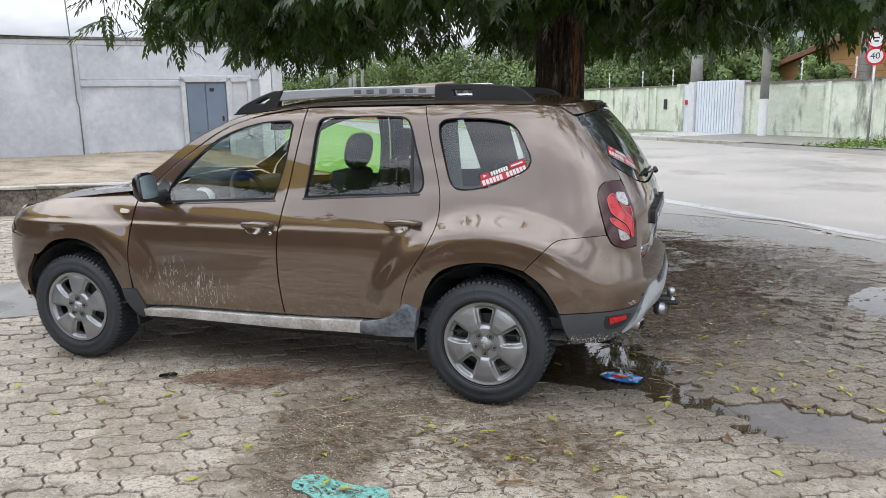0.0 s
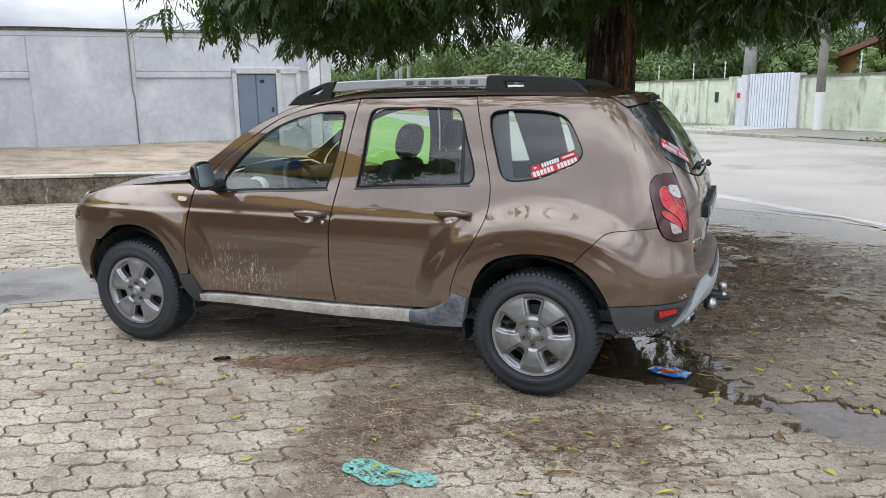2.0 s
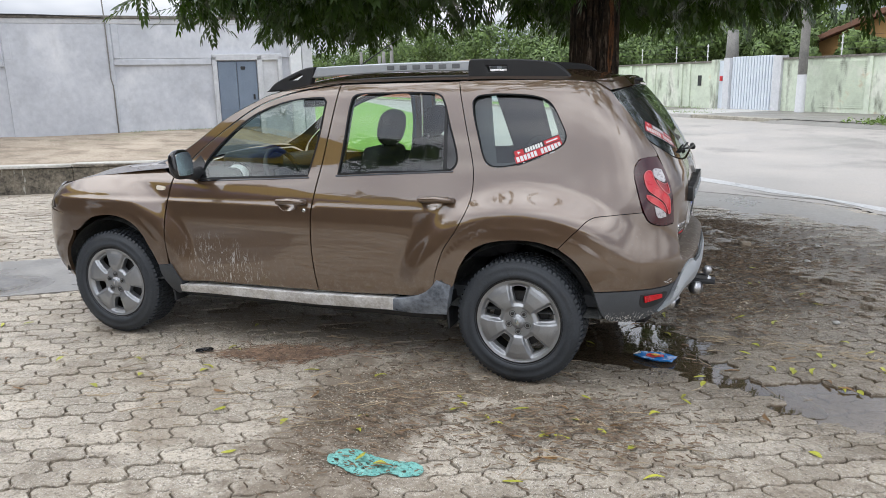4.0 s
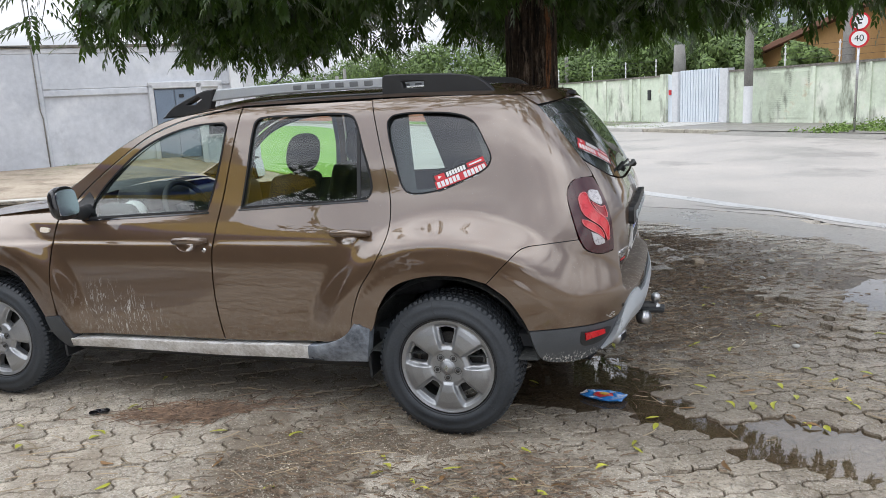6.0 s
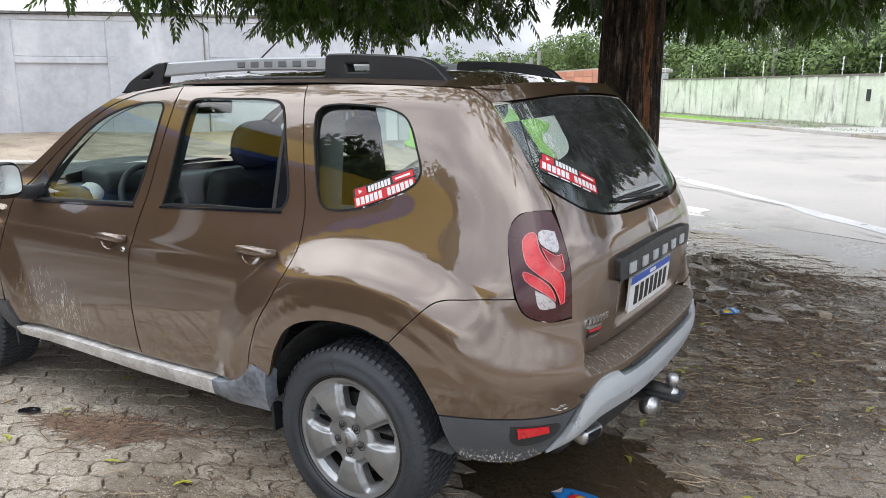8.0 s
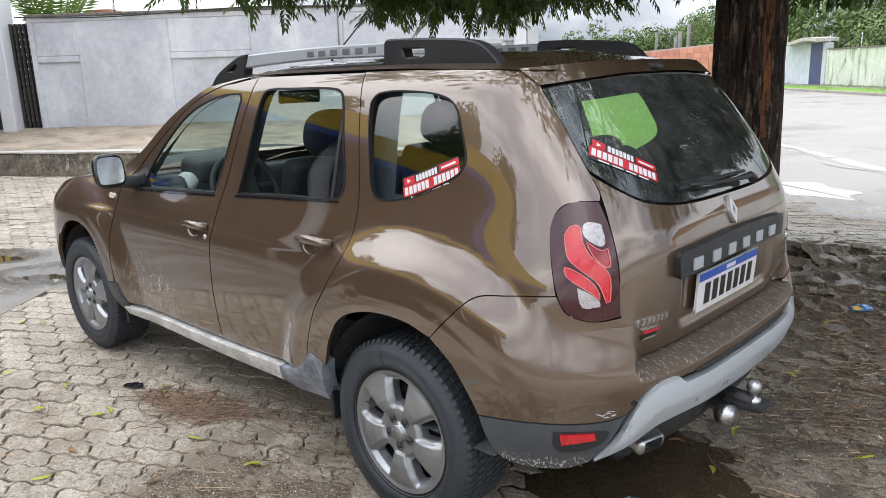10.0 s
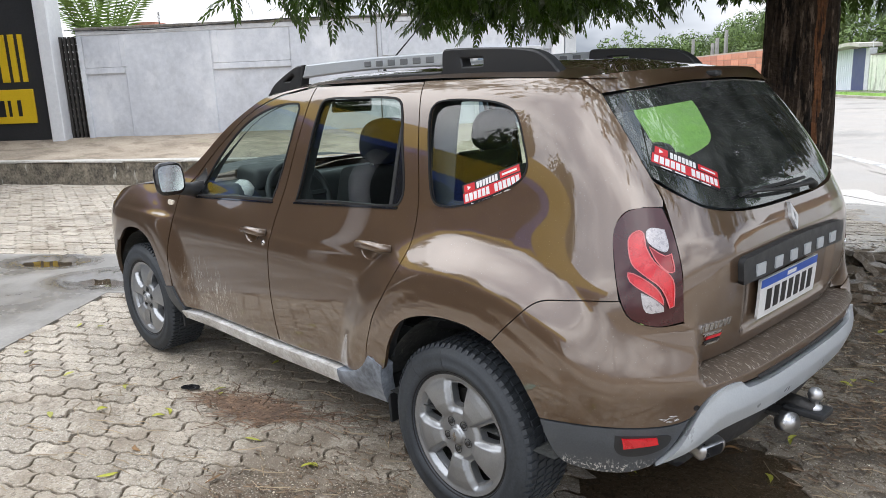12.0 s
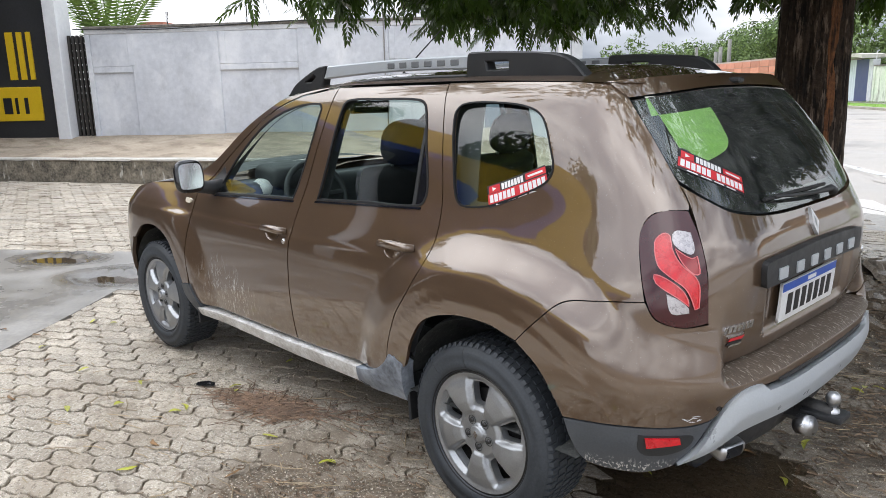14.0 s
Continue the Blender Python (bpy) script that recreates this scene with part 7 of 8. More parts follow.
def scatter(name, placed, mat, parent, label=""):
    """Many sprays in one mesh; placed: (kind, 3x3 turn, place)."""
    vs_, fs_, k = [], [], 0
    for kind, R, p in placed:
        V, F = SPRAYS[kind]
        vs_.append(V @ R.T + p)
        fs_.append(F + k)
        k += len(V)
    V, F = np.concatenate(vs_), np.concatenate(fs_)
    me = bpy.data.meshes.new(name)
    me.vertices.add(len(V))
    me.vertices.foreach_set("co", V.astype(np.float32).ravel())
    me.loops.add(F.size)
    me.loops.foreach_set("vertex_index", F.astype(np.int32).ravel())
    me.polygons.add(len(F))
    me.polygons.foreach_set("loop_start", np.arange(0, F.size, 3, dtype=np.int32))
    me.materials.append(mat)
    me.update(calc_edges=True)
    ob = new(name, me)
    ob.parent = parent
    if label:
        tagged(ob, label)
    return ob


rng = np.random.default_rng(5)


def turn_to(d, roll):
    d = d / np.linalg.norm(d)
    up = np.array([0, 0, 1.0])
    y = np.cross(up, d)
    y /= np.linalg.norm(y) + 1e-9
    z = np.cross(d, y)
    c_, s_ = math.cos(roll), math.sin(roll)
    return np.stack([d, y * c_ + z * s_, -y * s_ + z * c_], 1)


def crown_bottom(x, y):
    """Height of the crown's underside over the tree's foot."""
    rho = math.hypot(x / 3.5, y / 3.0)
    lift = .8 * math.exp(-((x + 1.2 + .3 * y) / .55) ** 2) * float(step(-1.7, -.7, y))
    return 2.40 + lift - .13 * rho - .06 * (x > 0) * rho + .20 * fuzz(x * .9, y * .9, 3) + .10 * fuzz(x * 2.3, y * 2.3, 8)


placed, twigs = [], []
while len(placed) < 12800:
    a, rho = rng.uniform(0, 2 * math.pi), math.sqrt(rng.uniform(0, 1)) * 1.03
    edge = 1 + .10 * math.sin(3 * a + 1) + .07 * math.sin(7 * a)
    x, y = 3.45 * rho * edge * math.cos(a) - .15, 2.35 * rho * edge * math.sin(a) + .15
    zb = crown_bottom(x, y)
    h = rng.uniform(0, 1) ** 1.9 * 1.9 * (1.15 - rho * .55)
    if rho < .16 and h < .8 or .7 * x + y > 2.75:
        continue
    n_ = int(rng.integers(6, 11))
    out = np.array([math.cos(a), math.sin(a), 0]) * rng.uniform(.3, 1) + rng.normal(0, .5, 3) * [1, 1, .3]
    out[2] -= .45
    out /= np.linalg.norm(out)
    p0 = np.array([x, y, zb + h + .12])
    ln = rng.uniform(.22, .42)
    for i in range(n_):
        q = p0 + out * ln * i / n_
        d = out * .6 + rng.normal(0, .55, 3)
        d[2] = d[2] * .6 - .55
        placed.append((int(rng.integers(0, 5)), turn_to(d, rng.uniform(-.6, .6)), q))
    twigs.append((p0, p0 + out * ln))
# The crown's far side, spreading towards the street.
back = 0
while back < 2200:
    a, rho = rng.uniform(0, 2 * math.pi), math.sqrt(rng.uniform(0, 1))
    x, y = .15 + 1.15 * rho * math.cos(a), 2.8 + 1.3 * rho * math.sin(a)
    p0 = np.array([x, y, 2.42 + .16 * fuzz(x * .9, y * .9, 3) + 1.5 * (1.1 - rho * .6) * rng.uniform(0, 1) ** 1.7])
    out = rng.normal(0, .6, 3)
    out[2] = -.4
    for i in range(8):
        d = out * .5 + rng.normal(0, .6, 3)
        d[2] = d[2] * .6 - .5
        placed.append((int(rng.integers(0, 5)), turn_to(d, rng.uniform(-.6, .6)), p0 + out * .35 * i / 8))
        back += 1
    twigs.append((p0, p0 + out * .35))
# The crown's near half, higher up, reaching out over the car's rear.
over = 0
while over < 1700:
    a, rho = rng.uniform(0, 2 * math.pi), math.sqrt(rng.uniform(0, 1))
    x, y = .25 + 3.5 * rho * math.cos(a), -2.75 + 1.7 * rho * math.sin(a)
    if fuzz(x * .8, y * .8, 2.0) < -.08:
        continue
    p0 = np.array([x, y, 3.1 + .55 * rng.uniform(0, 1) + .25 * fuzz(x, y, 5) + .9 * rng.uniform(0, 1) ** 3])
    for i in range(8):
        d = rng.normal(0, .7, 3)
        d[2] = d[2] * .5 - .4
        placed.append((int(rng.integers(0, 5)), turn_to(d, rng.uniform(-.6, .6)), p0 + rng.normal(0, .13, 3)))
        over += 1
    twigs.append((p0, p0 + np.array([0, 0, -.3])))
# Long hanging twigs at the rim and here and there below the crown.
hang = [(-2.72, -2.05, 1.98), (-2.45, -2.0, 2.12), (-2.5, -1.2, 2.1), (-2.6, .8, 2.02), (-1.6, 1.3, 2.1), (-.9, 1.2, 2.08), (-2.0, -.2, 2.12), (1.0, 2.2, 2.15), (1.8, 1.8, 2.08), (2.2, -.3, 2.05), (.3, 1.8, 2.1), (-3.0, -1.0, 2.12), (-1.2, -.6, 2.1),
        (-.4, -.9, 2.14), (.9, .9, 2.1), (1.5, .2, 2.12), (-2.2, 1.7, 2.06), (-.6, 2.0, 2.04), (2.6, .9, 2.1), (-2.9, -.2, 2.1)]
for hx, hy, hz in hang:
    for _ in range(5):
        x, y = hx + rng.normal(0, .13), hy + rng.normal(0, .13)
        top = crown_bottom(x, y) + .35
        low = hz + abs(rng.normal(0, .10)) + .05
        k = max(3, int((top - low) / .06))
        drift = rng.normal(0, .12, 2)
        for i in range(k):
            t = i / k
            q = np.array([x + drift[0] * t, y + drift[1] * t, top + (low - top) * t])
            d = rng.normal(0, .7, 3)
            d[2] = -.55
            placed.append((int(rng.integers(0, 5)), turn_to(d, rng.uniform(-.6, .6)), q))
        twigs.append((np.array([x, y, top]), np.array([x + drift[0], y + drift[1], low])))
scatter("crown", placed, M["leaf"], tree, "dense crown of feathery green leaves")
tv, tf = [], []
for p, q in twigs[::2]:
    v, f = tube([p, q], [.006, .002], 4, False)
    tf += [tuple(i + len(tv) for i in fc) for fc in f]
    tv += v
shape("twigs", (tv, tf), M["bark"], tree)

# ---- far greenery ----
def leafy(name, label, at, height, radius, trunk_h, n_leaf=900, size=.20, squash=.8, group="trees beyond the walls", category="tree"):
    """A small tree: trunk, a few limbs and an uneven crown of leaf clumps."""
    t = thing(name, label, category, group)
    t.location = at
    shape("trunk", tube([(0, 0, -.1), (.05, 0, trunk_h * .6), (0, .08, trunk_h + radius * .3)], [.16, .12, .06], 8), M["bark"], t, smooth=True)
    blobs = [(rng.normal(0, .42, 3) * [1, 1, squash] * radius, rng.uniform(.35, .6) * radius) for _ in range(11)]
    cz = height - radius * squash
    vs_ = []
    for i in range(n_leaf):
        c0, r0 = blobs[i % len(blobs)]
        d = rng.normal(0, 1, 3)
        d /= np.linalg.norm(d)
        p = c0 + d * r0 * rng.uniform(.75, 1.05) + [0, 0, cz]
        u_ = rng.normal(0, 1, 3)
        u_ = u_ - d * np.dot(u_, d) * .6
        u_ /= np.linalg.norm(u_)
        w_ = np.cross(d, u_)
        s = size * rng.uniform(.6, 1.3)
        vs_.append(np.array([p - u_ * s, p + w_ * s * .45, p + u_ * s, p - w_ * s * .45]))
    V = np.concatenate(vs_)
    shape("crown", (V, [(4 * i, 4 * i + 1, 4 * i + 2, 4 * i + 3) for i in range(n_leaf)]), M["leaf_far"], t)
    for k in range(3):
        b, _ = blobs[k]
        shape("limb", tube([(0, .05, trunk_h * .8), tuple(b * .7 + [0, 0, cz])], [.07, .02], 6), M["bark"], t)
    return t


far_at = lambda s, n, z=0.0: tuple(FAR_0 + FAR_E * s - FAR_N * n + Vector((0, 0, z)))
for s, n, h, r in ((-24, 4, 4.2, 1.8), (-21.5, 3, 3.7, 1.5), (-18.6, 3.4, 4.3, 1.7), (-16, 2.8, 3.8, 1.5), (-13.6, 3.0, 4.2, 1.7), (-11.2, 2.6, 3.9, 1.6), (-9, 2.8, 4.3, 1.7), (-7.2, 4.5, 5.0, 1.9), (-4.6, 3.4, 4.6, 1.7),
                   (-2.9, 1.9, 3.3, 1.1), (-1.6, 7, 5.4, 1.9), (-12.5, 9, 5.6, 2.3), (-17, 10, 5.2, 2.3), (-21, 9, 6.0, 2.4), (-19, 11, 6.6, 2.5), (-15, 11, 6.8, 2.6), (-9.5, 10, 6.4, 2.5), (-23.5, 8, 5.8, 2.3), (.3, 1.6, 2.75, .75), (1.2, 1.6, 2.7, .7)):
    leafy("garden_tree", "leafy green garden tree behind the boundary wall", far_at(s, n), h, r, h - r * 1.3, 3600, .13)
for s, n, h, r in ((-31, 7, 4.2, 2.3), (-36, 9, 5.0, 2.6), (-41, 8, 5.9, 2.9), (-46, 7, 6.2, 3.0), (-51, 9, 7.2, 3.3), (-57, 8, 7.6, 3.4), (-63, 9, 7.4, 3.4), (-70, 9, 7.8, 3.6), (-78, 10, 7.2, 3.6), (-87, 10, 7.2, 3.8), (-97, 11, 7.2, 4), (-66, 22, 8.4, 4.4), (-48, 18, 8.4, 4), (-27, 9, 4.4, 2.1)):
    leafy("street_tree", "green tree behind the brick wall down the street", far_at(s, n), h, r, 2.0, 3000, .22, group="trees down the street")
for x, y, h, r in ((-47, 72, 5.4, 3.0), (-50, 84, 6.4, 3.4), (-52, 93, 6.8, 3.4), (-45, 83, 6.2, 3.2), (-52, 66, 5.6, 3.2), (-60, 72, 6.2, 3.6), (-68, 74, 5.8, 3.6), (-78, 80, 6.4, 4)):
    leafy("street_tree", "green tree at the end of the street", (x, y, 0), h, r, 2.0, 1800, .24, group="trees down the street")
for s, n, z1, r in ((2.36, 1.6, 6.5, .26), (-6.1, 1.6, 3.5, .34), (-15.1, 1.6, 3.6, .14), (-60, 3, 5.6, .26), (-63, 3, 5.0, .28), (-66, 3.4, 4.6, .28), (-72.5, 3, 5.4, .28)):
    t = thing("bare_trunk", "grey bare trunk standing behind the wall", "trunk", "trunks behind the wall")
    q = Vector(far_at(s, n))
    shape("stem", tube([q, q + Vector((.05, 0, 2.4)), q + Vector((.03, .05, z1))], [r, r * .85, r * .7], 10), M["pole_grey"], t, smooth=True)

for s, n, h, r in ((-7, 27, 15.5, 2.8), (2, 25, 14.6, 2.6), (11, 29, 16.5, 3.0)):
    q = ROAD * s - ACROSS * n
    leafy("tall_tree", "tall tree behind the forecourt building", (q.x, q.y, 0), h, r, 9.5, 1500, .34, group="trees behind the forecourt")

# Palm behind the grey wall.
palm = thing("palm", "fan of pale green palm fronds above the wall", "palm")
pb = WALL_0 + WALL_E * -7.0 - WALL_N * 1.6 + Vector((0, 0, 2.1))
shape("trunk", tube([pb - Vector((0, 0, 2.1)), pb], [.14, .11], 10), M["bark"], palm, smooth=True)
for k in range(15):
    a = k * 2 * math.pi / 15
    lift = random.uniform(1.7, 2.6)
    L = random.uniform(.9, 1.5)
    rib = [pb + Vector((math.cos(a) * L * t, math.sin(a) * L * t, lift * t * 1.4 - .9 * t * t)) for t in np.linspace(0, 1, 9)]
    v, f = tube(rib, [.02] * 5 + [.012] * 4, 4, False)
    for i in range(1, 9):
        d = (rib[i] - rib[i - 1]).normalized()
        sd = d.cross(Vector((0, 0, 1))).normalized()
        for s in (-1, 1):
            for j in (0, .33, .66):
                p = rib[i].lerp(rib[i - 1], j)
                k0 = len(v)
                tip = p + sd * s * .55 * (1 - .05 * i) + d * .22 - Vector((0, 0, .12))
                v += [p, p.lerp(tip, .5) + d * .03, tip, p.lerp(tip, .5) - d * .03]
                f.append((k0, k0 + 1, k0 + 2, k0 + 3))
    shape("frond", (v, f), M["weed"], palm)
tiles = thing("tiled_roof", "strip of orange clay roof behind the wall", "roof")
shape("roof", on_wall(box(-6.5, -5.9, -5, -2.2, 3.15, 3.3)), M["brick"], tiles)


# ---- weeds and grass tufts ----
def blades(name, label, spots_, count, spread, height, mat="weed"):
    v, f = [], []
    for i in range(count):
        cx, cy, cz = spots_[i % len(spots_)]
        x, y = cx + rng.normal(0, spread), cy + rng.normal(0, spread)
        a, hh, ln = rng.uniform(0, 6.28), height * rng.uniform(.4, 1.1), rng.uniform(.2, .6)
        wd = .012 * height / .3
        k = len(v)
        dx, dy = math.cos(a), math.sin(a)
        v += [(x - dy * wd, y + dx * wd, cz), (x + dy * wd, y - dx * wd, cz), (x + dx * ln * hh * .4 + dy * wd, y + dy * ln * hh * .4 - dx * wd, cz + hh * .65), (x + dx * ln * hh, y + dy * ln * hh, cz + hh)]
        f += [(k, k + 1, k + 2), (k, k + 2, k + 3)]
    return tagged(shape(name, (v, f), M[mat]), label, "weeds", kind="stuff")


def clumps(name, label, spots_, per, size):
    """Low leafy weeds: mounds of small pointed leaves."""
    v, f = [], []
    for cx, cy, cz, r, h in spots_:
        for i in range(int(per * r * r)):
            a, q = rng.uniform(0, 6.28), math.sqrt(rng.uniform(0, 1))
            top = h * (1 - q ** 2) * rng.uniform(.3, 1.1)
            p = np.array([cx + r * q * math.cos(a), cy + r * q * math.sin(a), cz + top])
            d = rng.normal(0, 1, 3)
            d[2] = abs(d[2]) * .7
            d /= np.linalg.norm(d)
            w_ = np.cross(d, rng.normal(0, 1, 3))
            w_ /= np.linalg.norm(w_)
            s_ = size * rng.uniform(.5, 1.4)
            k = len(v)
            v += [p - d * s_, p + w_ * s_ * .35, p + d * s_, p - w_ * s_ * .35]
            f.append((k, k + 1, k + 2, k + 3))
    return tagged(shape(name, (v, f), M["weed"]), label, "weeds", kind="stuff")


edge_spots = []
for s in np.linspace(-12.4, -5, 34):
    for _ in range(3):
        q = ROAD * (s + random.gauss(0, .2)) + ACROSS * (16.75 + 1.6 * random.random())
        edge_spots.append((q.x, q.y, .10, random.uniform(.25, .55), random.uniform(.12, .42) * (1 if s > -11.5 else .6)))
clumps("weeds", "rank green weeds along the far kerb", edge_spots, 420, .05)
edge_spots = [tuple(ROAD * s + ACROSS * (16.9 + 2.5 * random.random()) + Vector((0, 0, .11))) for s in np.linspace(-60, -20, 60)]
blades("verge_grass", "thin grass on the far verge", edge_spots, 4500, .35, .10)
edge_spots = [tuple(WALL_0 + WALL_E * s + WALL_N * .12 + Vector((0, 0, .62))) for s in np.linspace(.3, 2.0, 12)]
blades("wall_moss_grass", "yellowish grass at the foot of the grey wall", edge_spots, 260, .08, .05)
edge_spots = [tuple(FAR_0 + FAR_E * s + FAR_N * .25 + Vector((0, 0, .11))) for s in np.linspace(-24, -6, 40)]
blades("wall_weeds", "low weeds along the green wall's foot", edge_spots, 1200, .14, .10)


# ---- litter on the paving ----
def rest(x, y):
    return float(np.maximum(paved(x, y), ground_height(np.array(x), np.array(y)))) + .003


def leaf_mesh(name, ln, wd, curl, mat):
    v, f = [], []
    for i in range(7):
        t = i / 6
        w_ = wd * math.sin(math.pi * min(1, t * .96 + .02)) ** .8
        bend = curl * math.sin(math.pi * t)
        z = .006 * math.sin(math.pi * t) + .002
        v += [(ln * (t - .5), bend - w_, z + .004), (ln * (t - .5), bend, z), (ln * (t - .5), bend + w_, z + .004)]
    for i in range(6):
        for j in (0, 1):
            f.append((3 * i + j, 3 * i + 3 + j, 3 * i + 4 + j, 3 * i + 1 + j))
    return mesh_of(name, v, f, M[mat], True)


LEAVES = [leaf_mesh("leaf_blade", .085, .0105, .012, "yellow_leaf"), leaf_mesh("leaf_blade", .065, .010, -.010, "yellow_leaf"), leaf_mesh("leaf_blade", .08, .010, .014, "brown_leaf"), leaf_mesh("leaf_blade", .06, .014, .005, "yellow_leaf")]
LEAF_AREAS = ((-1.3, -1.0, .9, .35, 14), (.15, -1.35, .45, .4, 14), (.7, -1.0, .6, .5, 8), (1.3, -.1, .7, .6, 20), (1.0, 1.6, .8, 1.0, 24), (.5, 2.8, .9, .8, 16), (-.6, -1.7, .7, .5, 10), (-2.3, -1.6, .8, .5, 8), (.4, .3, .5, .4, 8), (-3.6, -1.0, .8, .6, 6), (2.0, .6, .7, .8, 12), (-.34, -1.88, .12, .06, 5), (1.6, -.1, .8, .7, 18), (.3, -1.5, .6, .4, 8), (-1.2, -1.2, .8, .3, 8))
for cx, cy, sx, sy, n_ in LEAF_AREAS:
    for i in range(max(3, int(n_ * .75))):
        x, y = cx + random.gauss(0, .6) * sx, cy + random.gauss(0, .6) * sy
        brown = random.random() < .25
        ob = new("fallen_leaf", LEAVES[2] if brown else LEAVES[random.choice((0, 1, 3))])
        ob.matrix_basis = pose(x, y, max(rest(x, y), -.010) + (.016 if abs(x + .34) < .2 and abs(y + 1.88) < .08 else 0), random.uniform(-12, 12), random.uniform(-12, 12), random.uniform(0, 360))
        tagged(ob, "curled brown fallen leaf on the paving" if brown else "narrow yellow fallen leaf on the paving", "leaf", "fallen leaves")


def needles(name, label, spots_, count, ln, mat="straw", thick=1.0):
    v, f = [], []
    for i in range(count):
        cx, cy, sx, sy, deg = spots_[i % len(spots_)]
        gx, gy = rng.normal(0, .45) * sx, rng.normal(0, .45) * sy
        c_, s_ = math.cos(radians(deg)), math.sin(radians(deg))
        x, y = cx + gx * c_ - gy * s_, cy + gx * s_ + gy * c_
        a = radians(deg) + rng.normal(0, .55)
        L = ln * rng.uniform(.4, 1.2)
        z = rest(x, y) + rng.uniform(0, .012)
        w_ = rng.uniform(.0008, .0018) * thick
        k = len(v)
        dx, dy = math.cos(a), math.sin(a)
        b = rng.normal(0, .10) * L
        for t in (0, .5, 1):
            px, py = x + dx * L * (t - .5) - dy * b * (1 - abs(2 * t - 1)), y + dy * L * (t - .5) + dx * b * (1 - abs(2 * t - 1))
            zz = z + rng.uniform(0, .006)
            v += [(px - dy * w_, py + dx * w_, zz), (px, py, zz + w_ * 1.6), (px + dy * w_, py - dx * w_, zz)]
        for t in (0, 1):
            for j in (0, 1):
                f.append((k + 3 * t + j, k + 3 * t + 3 + j, k + 3 * t + 4 + j, k + 3 * t + 1 + j))
    return tagged(shape(name, (v, f), M[mat]), label, "litter", kind="stuff")


needles("needle_pile", "matted heap of brown dry needles on the paving", [(-1.50, -.87, .34, .11, 14), (-1.40, -.84, .24, .08, 20), (-1.30, -.90, .26, .13, 50), (-1.62, -.95, .3, .07, 16), (-1.2, -.75, .5, .16, 25)], 400, .19, "straw", 1.4)
needles("dry_twigs", "thin dry twigs strewn over the paving", [(-1.9, -1.5, 1.4, .6, 10), (-.7, -1.3, .8, .5, 30), (.3, -1.4, .7, .4, 0), (1.2, .0, .9, .5, -10), (1.0, 1.4, 1.0, 1.0, 60), (1.2, 2.8, 1.4, 1.0, 20), (-.6, -.6, .9, .3, 0), (1.4, .1, .8, .12, -8), (.75, 1.4, .5, .8, 30)], 520, .13, "straw_pale", 1.3)
needles("leaf_litter", "brown leaf litter trodden into the mud", [(1.1, 2.4, 1.6, 1.2, 20), (.7, 3.6, 1.2, .6, -40), (.9, .9, .6, .8, 0), (.2, 2.3, .8, .8, 0), (-.5, -1.4, .5, .8, 0), (.4, -1.3, .6, .45, 10), (1.4, 1.4, .9, 1.2, 0), (1.0, 2.6, 1.2, .9, 0), (.9, 3.7, 1.0, .35, 10), (1.0, 2.0, .7, .6, 0)], 7800, .042, "litter", 2.0)

gv_, gf_ = [], []
for i in range(9800):
    cx, cy, sx, sy = ((-.58, -1.4, .35, .6), (1.2, 2.2, 1.1, 1.0), (1.1, .9, .8, .7), (.3, -1.2, .5, .35), (-.2, 2.2, .8, .8), (-1.6, -.8, .9, .3), (.8, 3.3, 1.1, .6))[i % 7]
    x, y = cx + rng.normal(0, .6) * sx, cy + rng.normal(0, .6) * sy
    r = .0022 + .0035 * rng.uniform(0, 1) ** 2 + (.010 * rng.uniform(0, 1) if rng.uniform(0, 1) < .12 and y > .5 else 0)
    z = rest(x, y) + r * .25
    k = len(gv_)
    q = rng.uniform(.6, 1.3, 6) * r
    gv_ += [(x + q[0], y, z), (x, y + q[1], z), (x - q[2], y, z), (x, y - q[3], z), (x, y, z + q[4] * .8), (x, y, z - q[5])]
    gf_ += [(k, k + 1, k + 4), (k + 1, k + 2, k + 4), (k + 2, k + 3, k + 4), (k + 3, k, k + 4), (k + 1, k, k + 5), (k + 2, k + 1, k + 5), (k + 3, k + 2, k + 5), (k, k + 3, k + 5)]
tagged(shape("grit", (gv_, gf_), M["grit"]), "loose sand grains and clods of soil on the paving", "grit", kind="stuff")

net = loop((-.55, -1.86), (-.50, -1.80), (-.43, -1.795), (-.36, -1.82), (-.27, -1.83), (-.18, -1.815), (-.125, -1.85), (-.12, -1.90), (-.18, -1.935), (-.26, -1.93), (-.30, -1.965), (-.40, -1.975), (-.46, -1.94), (-.53, -1.925), n=6)
gaps = []
for i in range(26):
    cx, cy = random.uniform(-.51, -.15), random.uniform(-1.94, -1.825)
    h = np.array([(cx + .012 * random.uniform(.6, 1.3) * math.cos(a), cy + .009 * random.uniform(.6, 1.3) * math.sin(a)) for a in np.linspace(0, 5.4, 7)])
    if within(grown(net, -.018), h).all() and all(np.linalg.norm(h.mean(0) - g.mean(0)) > .035 for g in gaps):
        gaps.append(h)
fold("net_bag", net, gaps, lambda p, d: np.stack([p[:, 0], p[:, 1], np.array([rest(*q) + .008 + .006 * fuzz(q[0] * 22, q[1] * 22) + .006 * fuzz(q[0] * 60, q[1] * 60) for q in p]) - d], 1), M["teal"], None, gap=.010, lip=.002)
tagged(bpy.data.objects["net_bag"], "torn teal plastic net lying flat on the paving", "net bag")
wrap = loop((-.075, -.02, 1), (-.05, .03, 1), (.02, .042, 1), (.078, .03, 1), (.072, -.03, 1), (.03, -.045, 1), (-.03, -.038, 1), n=4)
